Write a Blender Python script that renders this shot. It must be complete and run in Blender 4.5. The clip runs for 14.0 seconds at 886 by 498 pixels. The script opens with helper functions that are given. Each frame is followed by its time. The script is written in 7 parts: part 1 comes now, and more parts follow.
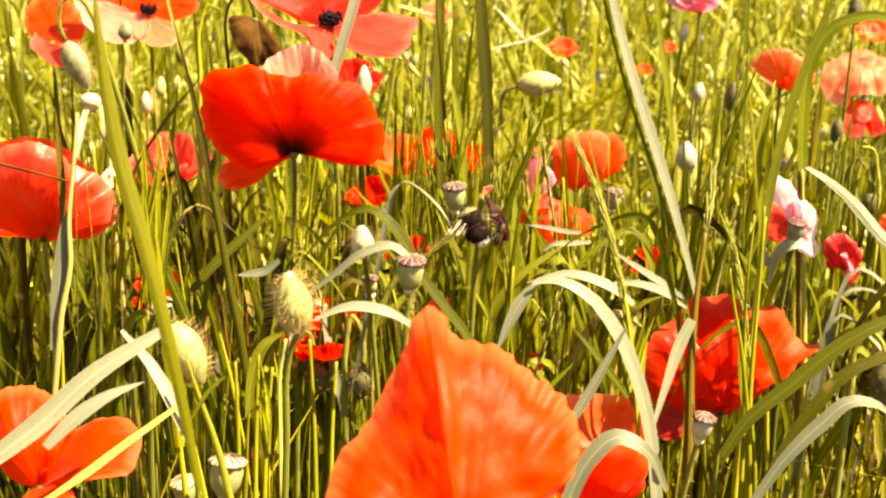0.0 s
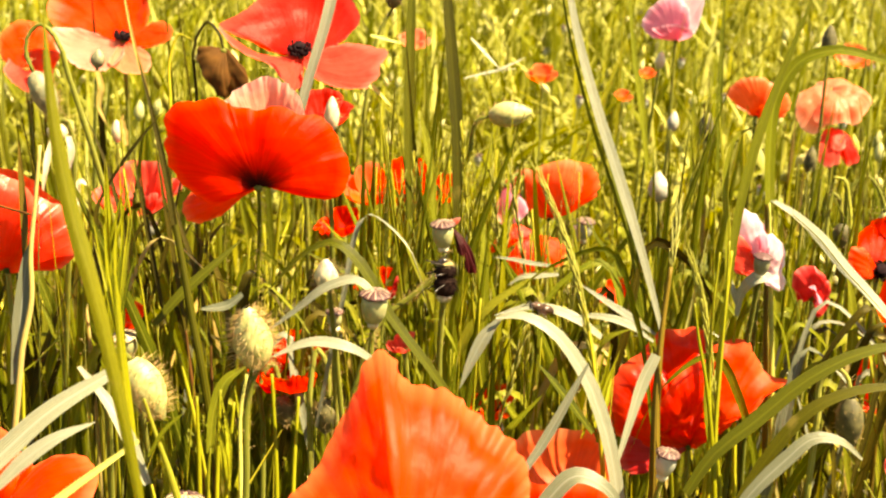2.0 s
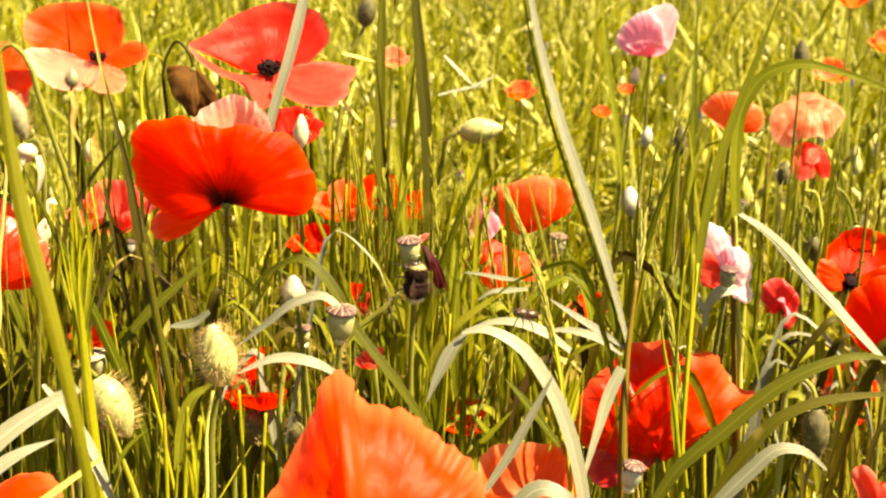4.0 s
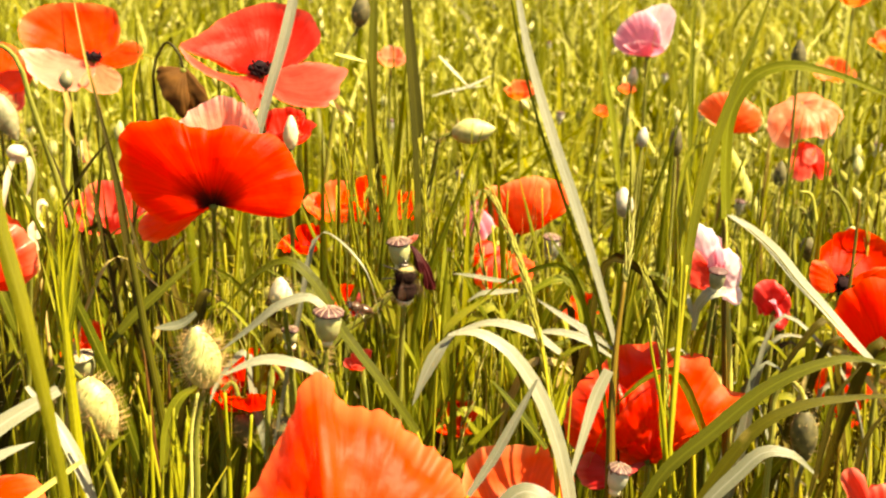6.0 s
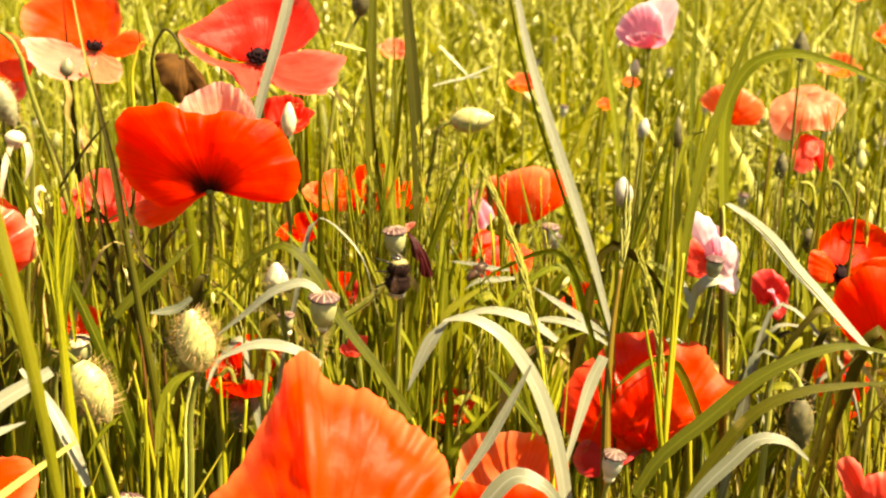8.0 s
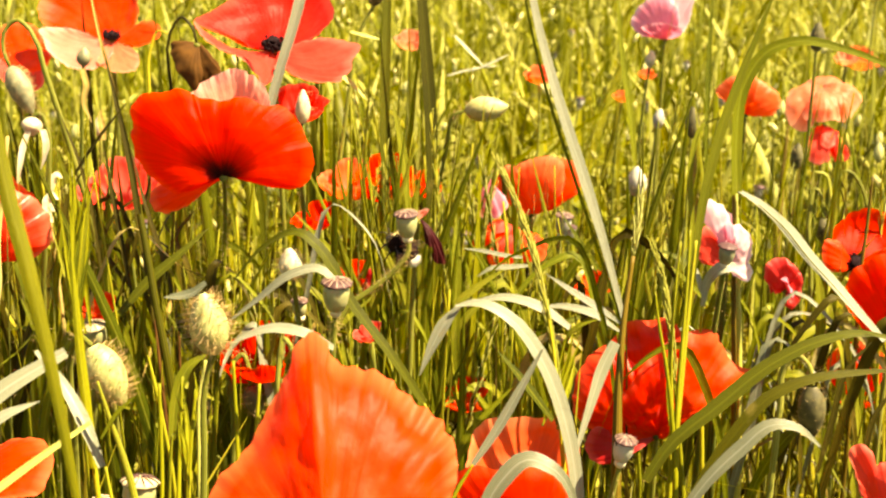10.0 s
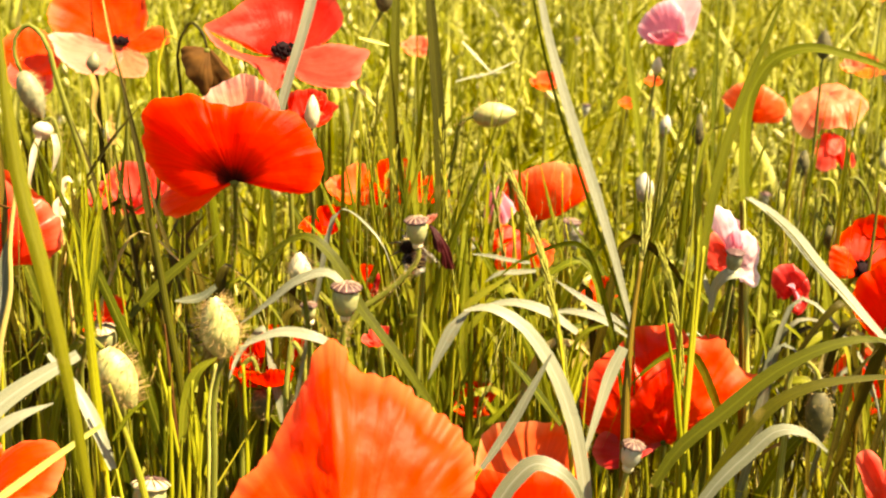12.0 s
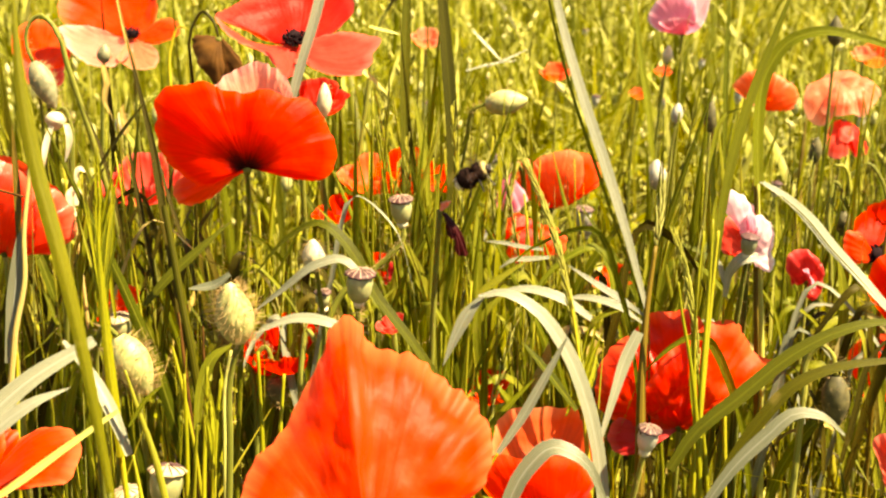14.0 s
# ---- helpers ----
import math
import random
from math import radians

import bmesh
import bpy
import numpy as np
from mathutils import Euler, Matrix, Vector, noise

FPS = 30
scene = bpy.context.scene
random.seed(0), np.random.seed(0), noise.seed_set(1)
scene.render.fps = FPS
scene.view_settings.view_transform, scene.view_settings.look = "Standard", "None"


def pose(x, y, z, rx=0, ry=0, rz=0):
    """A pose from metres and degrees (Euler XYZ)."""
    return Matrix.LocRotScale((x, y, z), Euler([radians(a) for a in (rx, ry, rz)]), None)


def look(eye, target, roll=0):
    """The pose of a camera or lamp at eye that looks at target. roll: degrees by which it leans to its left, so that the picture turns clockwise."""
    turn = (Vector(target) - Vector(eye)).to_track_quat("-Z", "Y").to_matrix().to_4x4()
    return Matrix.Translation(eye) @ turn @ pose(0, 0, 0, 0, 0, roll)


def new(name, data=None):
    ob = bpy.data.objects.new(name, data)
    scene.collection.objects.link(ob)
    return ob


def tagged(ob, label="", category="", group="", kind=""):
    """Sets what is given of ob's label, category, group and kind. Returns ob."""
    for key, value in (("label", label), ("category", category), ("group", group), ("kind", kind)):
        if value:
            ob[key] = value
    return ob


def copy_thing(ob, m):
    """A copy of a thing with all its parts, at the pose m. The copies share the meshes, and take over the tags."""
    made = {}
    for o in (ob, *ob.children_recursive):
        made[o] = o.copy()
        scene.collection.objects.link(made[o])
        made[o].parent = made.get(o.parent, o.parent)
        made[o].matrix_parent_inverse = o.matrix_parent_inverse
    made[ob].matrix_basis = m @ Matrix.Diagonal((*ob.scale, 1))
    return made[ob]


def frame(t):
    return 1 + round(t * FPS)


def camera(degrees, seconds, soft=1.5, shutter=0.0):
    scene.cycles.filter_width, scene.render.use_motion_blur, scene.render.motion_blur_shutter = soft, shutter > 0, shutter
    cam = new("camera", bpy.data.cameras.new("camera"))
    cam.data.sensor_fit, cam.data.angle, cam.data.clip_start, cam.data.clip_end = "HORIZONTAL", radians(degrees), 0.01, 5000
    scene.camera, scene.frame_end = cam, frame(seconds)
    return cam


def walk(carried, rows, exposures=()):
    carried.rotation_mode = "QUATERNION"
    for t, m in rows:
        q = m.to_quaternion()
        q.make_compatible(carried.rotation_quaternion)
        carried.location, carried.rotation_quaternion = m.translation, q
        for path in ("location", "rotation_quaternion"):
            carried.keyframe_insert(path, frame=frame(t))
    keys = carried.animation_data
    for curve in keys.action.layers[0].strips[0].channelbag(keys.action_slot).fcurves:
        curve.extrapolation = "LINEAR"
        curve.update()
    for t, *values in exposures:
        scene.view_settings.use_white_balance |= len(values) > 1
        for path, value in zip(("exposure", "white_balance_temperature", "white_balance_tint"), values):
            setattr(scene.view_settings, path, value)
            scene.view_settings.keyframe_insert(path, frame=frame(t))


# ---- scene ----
cam = camera(39.8, 14.0, soft=2.2)
cam.data.dof.use_dof, cam.data.dof.focus_distance, cam.data.dof.aperture_fstop = True, 0.45, 30.0
PATH = [
    (0, look((-0.002, -0.005, 0.724), (0.017, 1.918, 0.177), 0.8)),
    (0.5, look((0.003, -0.004, 0.726), (0.03, 1.922, 0.189), 0.9)),
    (1, look((0.005, -0.003, 0.728), (0.038, 1.925, 0.195), 1.1)),
    (1.5, look((0.006, -0.002, 0.728), (0.047, 1.928, 0.205), 1.3)),
    (2, look((0.007, -0.002, 0.729), (0.045, 1.93, 0.213), 1.1)),
    (2.5, look((0.008, -0.002, 0.729), (0.044, 1.932, 0.222), 0.9)),
    (3, look((0.01, -0.003, 0.729), (0.052, 1.934, 0.233), 0.6)),
    (3.5, look((0.013, -0.004, 0.729), (0.061, 1.935, 0.241), 0.6)),
    (4, look((0.016, -0.005, 0.729), (0.07, 1.934, 0.241), 0.7)),
    (6.5, look((0.025, -0.004, 0.73), (0.064, 1.935, 0.24), 0.6)),
    (7, look((0.026, -0.004, 0.729), (0.065, 1.935, 0.24), 0.5)),
    (7.5, look((0.027, -0.005, 0.728), (0.064, 1.934, 0.238), 0.5)),
    (8, look((0.028, -0.005, 0.726), (0.059, 1.932, 0.231), 0.8)),
    (10.5, look((0.03, -0.008, 0.723), (0.028, 1.927, 0.22), 0.8)),
    (11, look((0.028, -0.008, 0.724), (0.029, 1.927, 0.221), 1.1)),
    (11.5, look((0.028, -0.01, 0.725), (0.025, 1.927, 0.227), 1)),
    (12, look((0.028, -0.01, 0.723), (0.024, 1.928, 0.23), 0.9)),
    (12.5, look((0.028, -0.01, 0.722), (0.021, 1.928, 0.229), 0.7)),
    (13, look((0.028, -0.01, 0.721), (0.016, 1.928, 0.226), 0.6)),
    (13.5, look((0.027, -0.01, 0.72), (0.01, 1.926, 0.221), 0.5)),
    (14, look((0.026, -0.01, 0.719), (0.008, 1.927, 0.219), 0.4)),
]
walk(cam, PATH, exposures=[(0.0, 2.27, 10400, 6), (4.0, 2.23, 10400, 6), (7.0, 2.2, 10400, 6), (14.0, 2.2, 10400, 6)])

# ---- light ----
SUN_EL, SUN_AZ = 57.0, 110.0      # elevation; azimuth clockwise from the way ahead
to_sun = Vector((math.sin(radians(SUN_AZ)) * math.cos(radians(SUN_EL)),
                 math.cos(radians(SUN_AZ)) * math.cos(radians(SUN_EL)), math.sin(radians(SUN_EL))))
world = bpy.data.worlds.new("sky")
scene.world = world
world.use_nodes = True
wt = world.node_tree
sky = wt.nodes.new("ShaderNodeTexSky")
sky.sky_type, sky.sun_disc = 'NISHITA', False
sky.sun_elevation, sky.sun_rotation = radians(SUN_EL), radians(SUN_AZ)
wt.nodes["Background"].inputs["Strength"].default_value = 0.05
wt.links.new(sky.outputs[0], wt.nodes["Background"].inputs[0])
sun_data = bpy.data.lights.new("sun", 'SUN')
sun_data.energy, sun_data.angle, sun_data.color = 5.0, radians(0.6), (1.0, 0.93, 0.80)
sun = new("sun", sun_data)
sun.matrix_world = look(to_sun * 20, (0, 0, 0))

# ---- materials ----


def nodes_of(name):
    m = bpy.data.materials.new(name)
    m.use_nodes = True
    t = m.node_tree
    return m, t, t.nodes["Principled BSDF"], t.nodes["Material Output"]


def ramp(t, fac, stops):
    r = t.nodes.new("ShaderNodeValToRGB")
    e = r.color_ramp.elements
    while len(e) < len(stops):
        e.new(0.5)
    for el, (p, c) in zip(e, stops):
        el.position, el.color = p, (*c, 1)
    t.links.new(fac, r.inputs[0])
    return r.outputs[0]


def mix(t, kind, fac, a, b):
    n = t.nodes.new("ShaderNodeMix")
    n.data_type, n.blend_type = 'RGBA', kind
    for sock, v in ((n.inputs["Factor"], fac), (n.inputs[6], a), (n.inputs[7], b)):
        if isinstance(v, (int, float)):
            sock.default_value = v
        elif isinstance(v, tuple):
            sock.default_value = (*v, 1)
        else:
            t.links.new(v, sock)
    return n.outputs[2]


def noise_tex(t, scale, detail=3, coord=None, stretch=None):
    n = t.nodes.new("ShaderNodeTexNoise")
    n.inputs["Scale"].default_value, n.inputs["Detail"].default_value = scale, detail
    if coord is None:
        coord = t.nodes.new("ShaderNodeTexCoord").outputs["Object"]
    if stretch:
        mp = t.nodes.new("ShaderNodeMapping")
        mp.inputs["Scale"].default_value = stretch
        t.links.new(coord, mp.inputs[0])
        coord = mp.outputs[0]
    t.links.new(coord, n.inputs["Vector"])
    return n.outputs["Fac"]


def bump(t, height, strength, dist=0.001):
    b = t.nodes.new("ShaderNodeBump")
    b.inputs["Strength"].default_value, b.inputs["Distance"].default_value = strength, dist
    t.links.new(height, b.inputs["Height"])
    return b.outputs[0]


def see_through(t, shader, out, colour, share, normal=None):
    """Lets a share of the light shine through a thin sheet."""
    tr = t.nodes.new("ShaderNodeBsdfTranslucent")
    t.links.new(colour, tr.inputs["Color"])
    if normal:
        t.links.new(normal, tr.inputs["Normal"])
    mx = t.nodes.new("ShaderNodeMixShader")
    mx.inputs[0].default_value = share
    t.links.new(shader.outputs[0], mx.inputs[1])
    t.links.new(tr.outputs[0], mx.inputs[2])
    t.links.new(mx.outputs[0], out.inputs["Surface"])


def leaf_material(name, dark, mid, pale, through_colour, island=False, rough=0.45, share=0.34, spec=0.12):
    """A green blade: colour from blade to blade, streaks along it, fine veins."""
    m, t, p, out = nodes_of(name)
    if island:
        r = t.nodes.new("ShaderNodeNewGeometry").outputs["Random Per Island"]
    else:
        r = t.nodes.new("ShaderNodeObjectInfo").outputs["Random"]
    base = ramp(t, r, [(0, dark), (0.5, mid), (1, pale)])
    blot = noise_tex(t, 22, 4)
    base = mix(t, 'MULTIPLY', 0.55, base, ramp(t, blot, [(0.3, (0.62, 0.66, 0.5)), (0.7, (1.25, 1.18, 1.0))]))
    dry = noise_tex(t, 60, 5)
    base = mix(t, 'MIX', ramp(t, dry, [(0.66, (0, 0, 0)), (0.8, (0.5, 0.5, 0.5))]), base, (0.36, 0.27, 0.09))
    nrm = None
    if not island:
        uv = t.nodes.new("ShaderNodeUVMap").outputs[0]
        w = t.nodes.new("ShaderNodeTexWave")
        w.bands_direction = 'X'
        w.inputs["Scale"].default_value, w.inputs["Distortion"].default_value = 3.1, 0.5
        t.links.new(uv, w.inputs["Vector"])
        streak = noise_tex(t, 1.0, 4, uv, (14, 1.2, 1))
        base = mix(t, 'MULTIPLY', 0.5, base, ramp(t, streak, [(0.3, (0.6, 0.62, 0.5)), (0.7, (1.2, 1.15, 1.0))]))
        base = mix(t, 'MULTIPLY', 0.34, base, w.outputs["Color"])
        sep = t.nodes.new("ShaderNodeSeparateXYZ")
        t.links.new(uv, sep.inputs[0])
        base = mix(t, 'MIX', ramp(t, sep.outputs["X"], [(0.44, (0, 0, 0)), (0.485, (0.5, 0.5, 0.5)), (0.515, (0.5, 0.5, 0.5)), (0.56, (0, 0, 0))]), base, pale)
        nrm = bump(t, w.outputs["Fac"], 0.3, 0.0004)
        t.links.new(nrm, p.inputs["Normal"])
    t.links.new(base, p.inputs["Base Color"])
    p.inputs["Roughness"].default_value = rough
    p.inputs["Specular IOR Level"].default_value = spec
    thr = mix(t, 'MULTIPLY', 1.0, base, through_colour)
    see_through(t, p, out, thr, share, nrm)
    return m


GRASS = leaf_material("grass_leaf", (0.065, 0.0807, 0.00715), (0.144, 0.165, 0.014), (0.272, 0.278, 0.041), (2.2, 2.0, 0.6), share=0.28)
GLAUCOUS = leaf_material("glaucous_leaf", (0.11, 0.118, 0.0837), (0.175, 0.186, 0.142), (0.25, 0.263, 0.223), (1.4, 1.25, 0.35), rough=0.42, share=0.12, spec=0.4)
STALK = leaf_material("grass_stalk", (0.0708, 0.0798, 0.00747), (0.232, 0.235, 0.0201), (0.406, 0.376, 0.0429), (1.8, 1.6, 0.4), share=0.12)
FIELD = leaf_material("field_grass", (0.0492, 0.0446, 0.00325), (0.159, 0.169, 0.0116), (0.389, 0.382, 0.122), (2.0, 1.8, 0.5), island=True, share=0.26)
# field grass again, its dark and middle tones browned for shadow between stems
NEAR = leaf_material("near_grass_shaded", (0.0162, 0.00979, 0.00156), (0.0508, 0.0379, 0.00468), (0.485, 0.447, 0.0562), (2.0, 1.8, 0.5), island=True, share=0.25)
# undergrowth: the shade near the soil is put into these near-black browns
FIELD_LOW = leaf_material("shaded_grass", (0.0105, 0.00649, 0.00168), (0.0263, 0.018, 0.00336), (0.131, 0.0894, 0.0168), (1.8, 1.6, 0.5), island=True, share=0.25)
FIELD_STALK = leaf_material("field_stalk", (0.0736, 0.0857, 0.00624), (0.222, 0.224, 0.0164), (0.431, 0.408, 0.0936), (1.9, 1.7, 0.5), island=True, share=0.2)
EAR = leaf_material("grass_ear", (0.399, 0.408, 0.078), (0.494, 0.4896, 0.13), (0.608, 0.612, 0.26), (1.4, 1.3, 0.5), share=0.2)
DRY = leaf_material("dry_stalk", (0.30, 0.20, 0.06), (0.42, 0.31, 0.11), (0.5, 0.42, 0.2), (1.4, 1.1, 0.5), share=0.1)
POPPY_STEM = leaf_material("poppy_stem", (0.0979, 0.117, 0.026), (0.176, 0.189, 0.039), (0.294, 0.296, 0.078), (1.5, 1.4, 0.5), share=0.1)
BLADE = leaf_material("green_blade", (0.0646, 0.0714, 0.0078), (0.0881, 0.0959, 0.0104), (0.122, 0.131, 0.0143), (2.2, 2.0, 0.5), share=0.25)
PALE_LEAF = leaf_material("pale_waxy_leaf", (0.27, 0.285, 0.234), (0.32, 0.33, 0.273), (0.36, 0.37, 0.319), (1.2, 1.1, 0.4), rough=0.4, share=0.15, spec=0.4)
YELLOW = leaf_material("yellow_green_blade", (0.235, 0.24, 0.0182), (0.284, 0.286, 0.0234), (0.333, 0.332, 0.0338), (1.8, 1.6, 0.4), share=0.2)
# green blade darkened to olive, mostly for blades seen on their shaded side
OLIVE = leaf_material("olive_shaded_blade", (0.045, 0.044, 0.004), (0.060, 0.058, 0.005), (0.075, 0.072, 0.006), (1.8, 1.6, 0.4), share=0.2)
BROWN_STEM = leaf_material("brown_stem", (0.10, 0.066, 0.010), (0.13, 0.086, 0.014), (0.17, 0.115, 0.02), (1.4, 1.1, 0.4), share=0.05)
TALL = leaf_material("tall_blade", (0.1215, 0.1215, 0.0081), (0.1418, 0.1418, 0.01013), (0.162, 0.1607, 0.01215), (2.2, 2.0, 0.4), share=0.3)
# brown-black: own colour of dark stems, and shade put into other blades
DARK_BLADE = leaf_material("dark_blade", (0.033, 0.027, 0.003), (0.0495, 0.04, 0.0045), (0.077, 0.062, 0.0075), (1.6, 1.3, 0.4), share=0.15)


def petal_material(name, deep, mid, edge, glow, share=0.58, sheen=0.08, blotch=True, rough=0.45, spec=0.35, wrinkle=0.25, blush=0.3):
    """Silky petal: veins fanning out from the base, black blotch at the foot, paler hem."""
    m, t, p, out = nodes_of(name)
    uv = t.nodes.new("ShaderNodeUVMap").outputs[0]
    sep = t.nodes.new("ShaderNodeSeparateXYZ")
    t.links.new(uv, sep.inputs[0])
    col = ramp(t, sep.outputs["Y"], [(0.0, deep), (0.35, mid), (0.86, mid), (1.0, edge)])
    veins = noise_tex(t, 1.0, 4, uv, (24, 1.3, 1))
    col = mix(t, 'MULTIPLY', 0.40, col, ramp(t, veins, [(0.3, (0.72, 0.62, 0.6)), (0.7, (1.18, 1.3, 1.35))]))
    patch = noise_tex(t, 55, 3)
    col = mix(t, 'MIX', ramp(t, patch, [(0.45, (0, 0, 0)), (0.85, (blush, blush, blush))]), col, edge)
    if blotch:
        wob = noise_tex(t, 1.0, 3, uv, (9, 3, 1))
        add = t.nodes.new("ShaderNodeMath")
        add.operation = 'MULTIPLY_ADD'
        t.links.new(wob, add.inputs[0])
        add.inputs[1].default_value = 0.14
        t.links.new(sep.outputs["Y"], add.inputs[2])
        col = mix(t, 'MIX', ramp(t, add.outputs[0], [(0.13, (1, 1, 1)), (0.19, (0.9, 0.9, 0.9)), (0.28, (0.5, 0.5, 0.5)), (0.50, (0, 0, 0))]), col, (0.014, 0.002, 0.003))
    t.links.new(col, p.inputs["Base Color"])
    p.inputs["Roughness"].default_value = rough
    p.inputs["Specular IOR Level"].default_value = spec
    p.inputs["Sheen Weight"].default_value = sheen
    p.inputs["Sheen Roughness"].default_value = 0.4
    crease = noise_tex(t, 110, 4)
    both = t.nodes.new("ShaderNodeMath")
    both.operation = 'MULTIPLY_ADD'
    t.links.new(veins, both.inputs[0])
    both.inputs[1].default_value = 0.25
    t.links.new(crease, both.inputs[2])
    nrm = bump(t, both.outputs[0], wrinkle, 0.0022)
    t.links.new(nrm, p.inputs["Normal"])
    thr = mix(t, 'MULTIPLY', 1.0, col, glow)
    see_through(t, p, out, thr, share, nrm)
    return m


RED = petal_material("scarlet_petal", (0.40, 0.003, 0.001), (0.82, 0.013, 0.003), (0.88, 0.050, 0.010), (1.15, 1.25, 0.8), sheen=0.0, spec=0.12, rough=0.5, share=0.6, wrinkle=0.4)
SCARLET = petal_material("plain_scarlet_petal", (0.56, 0.005, 0.004), (0.80, 0.016, 0.005), (0.88, 0.085, 0.035), (1.05, 1.2, 0.8), blotch=False, rough=0.36, spec=0.42, share=0.58, wrinkle=0.45, blush=0.45)
ORANGE = petal_material("vermilion_petal", (0.80, 0.02, 0.004), (0.88, 0.038, 0.007), (0.91, 0.125, 0.045), (1.1, 1.3, 1.0), blotch=False, share=0.5, rough=0.5, spec=0.18, sheen=0.05, wrinkle=0.3, blush=0.35)
PALE_ORANGE = petal_material("pale_orange_petal", (0.84, 0.05, 0.012), (0.90, 0.105, 0.030), (0.92, 0.26, 0.12), (1.1, 1.2, 0.9), blotch=False, share=0.55, rough=0.5, wrinkle=0.3)
RED_CUP = petal_material("orange_scarlet_petal", (0.45, 0.004, 0.002), (0.80, 0.018, 0.004), (0.86, 0.085, 0.02), (1.15, 1.3, 0.9), blotch=False, share=0.62, rough=0.45, wrinkle=0.4)
GLOSSY = petal_material("glossy_rose_petal", (0.62, 0.006, 0.005), (0.80, 0.030, 0.015), (0.86, 0.14, 0.085), (1.1, 1.2, 0.9), blotch=False, share=0.45, rough=0.34, spec=0.5, sheen=0.05, wrinkle=0.35, blush=0.5)
CRIMSON = petal_material("crimson_petal", (0.30, 0.003, 0.006), (0.52, 0.012, 0.016), (0.72, 0.09, 0.08), (1.1, 1.0, 0.9), blotch=False, share=0.5, rough=0.4)
ROSE_PALE = petal_material("pale_rose_petal", (0.64, 0.015, 0.012), (0.84, 0.060, 0.045), (0.89, 0.18, 0.14), (1.1, 1.1, 1.0), blotch=False, sheen=0.1, share=0.5, blush=0.3, wrinkle=0.4, spec=0.15)
# pink petal in a paler copy, with sunlight put into its colour
PINK_LIT = petal_material("sunlit_pink_petal", (0.76, 0.20, 0.30), (0.88, 0.45, 0.54), (0.91, 0.70, 0.78), (1.0, 0.95, 0.95), blotch=False, sheen=0.2)
WHITE_PINK = petal_material("mottled_white_petal", (0.50, 0.05, 0.10), (0.78, 0.34, 0.44), (0.92, 0.86, 0.90), (1.0, 0.95, 0.95), blotch=False, sheen=0.2, blush=1.0)
BLUSH = petal_material("blush_petal", (0.78, 0.13, 0.08), (0.88, 0.28, 0.20), (0.91, 0.50, 0.42), (1.0, 0.95, 0.9), blotch=False, sheen=0.2, wrinkle=0.6)
ROSE = petal_material("rose_petal", (0.55, 0.008, 0.008), (0.78, 0.018, 0.015), (0.86, 0.085, 0.065), (1.1, 1.2, 1.0), sheen=0.08, blush=0.25, wrinkle=0.45, spec=0.15)
SALMON = petal_material("salmon_petal", (0.78, 0.10, 0.05), (0.87, 0.22, 0.12), (0.90, 0.42, 0.28), (1.1, 1.1, 0.9), blotch=False, sheen=0.15, wrinkle=0.4)
PINK = petal_material("pink_petal", (0.64, 0.08, 0.18), (0.82, 0.24, 0.36), (0.89, 0.56, 0.64), (1.0, 0.9, 0.95), blotch=False, sheen=0.2)
MAROON = petal_material("maroon_petal", (0.02, 0.002, 0.003), (0.035, 0.004, 0.005), (0.07, 0.010, 0.010), (1.4, 1.0, 1.0), blotch=False, share=0.15, sheen=0.0, spec=0.1, blush=0.15)


def plain(name, a, b, scale, rough, metal=0.0, bumpy=0.3, spec=0.4):
    m, t, p, out = nodes_of(name)
    n = noise_tex(t, scale, 4)
    t.links.new(ramp(t, n, [(0.3, a), (0.7, b)]), p.inputs["Base Color"])
    p.inputs["Roughness"].default_value, p.inputs["Metallic"].default_value = rough, metal
    p.inputs["Specular IOR Level"].default_value = spec
    t.links.new(bump(t, n, bumpy, 0.0006), p.inputs["Normal"])
    return m


BROWN = plain("wilted_brown", (0.045, 0.018, 0.004), (0.090, 0.038, 0.008), 150, 0.8, spec=0.1)
SOIL = plain("soil", (0.022, 0.018, 0.007), (0.060, 0.056, 0.018), 40, 0.95, bumpy=0.9)
POD = plain("pod_skin", (0.20, 0.21, 0.09), (0.34, 0.34, 0.17), 180, 0.42)
POD_GREY = plain("pod_bloom", (0.25, 0.25, 0.20), (0.42, 0.41, 0.34), 160, 0.5)
CROWN = plain("pod_crown", (0.04, 0.016, 0.016), (0.10, 0.045, 0.045), 500, 0.55)
RAY = plain("crown_ray", (0.24, 0.15, 0.11), (0.40, 0.29, 0.22), 900, 0.7)
BUD = plain("bud_skin", (0.24, 0.25, 0.085), (0.44, 0.42, 0.19), 320, 0.5)
BUD_DARK = plain("bud_dark", (0.034, 0.030, 0.010), (0.115, 0.100, 0.038), 260, 0.7)
BUD_GREY = plain("bud_grey", (0.12, 0.125, 0.07), (0.24, 0.235, 0.14), 300, 0.55)
CROWN_PALE = plain("pale_crown", (0.34, 0.27, 0.15), (0.52, 0.44, 0.28), 500, 0.55)
BUD_PALE = plain("bud_pale", (0.42, 0.38, 0.24), (0.60, 0.55, 0.38), 300, 0.5)
HAIR = plain("bristle", (0.20, 0.11, 0.03), (0.44, 0.31, 0.13), 300, 0.5)
STAMEN = plain("stamen", (0.006, 0.003, 0.004), (0.020, 0.010, 0.012), 900, 0.9, spec=0.05)
FUR = plain("dark_fur", (0.007, 0.003, 0.003), (0.022, 0.010, 0.007), 900, 0.9, spec=0.08)
FUR_GOLD = plain("gold_fur", (0.30, 0.23, 0.08), (0.50, 0.42, 0.20), 900, 0.8)
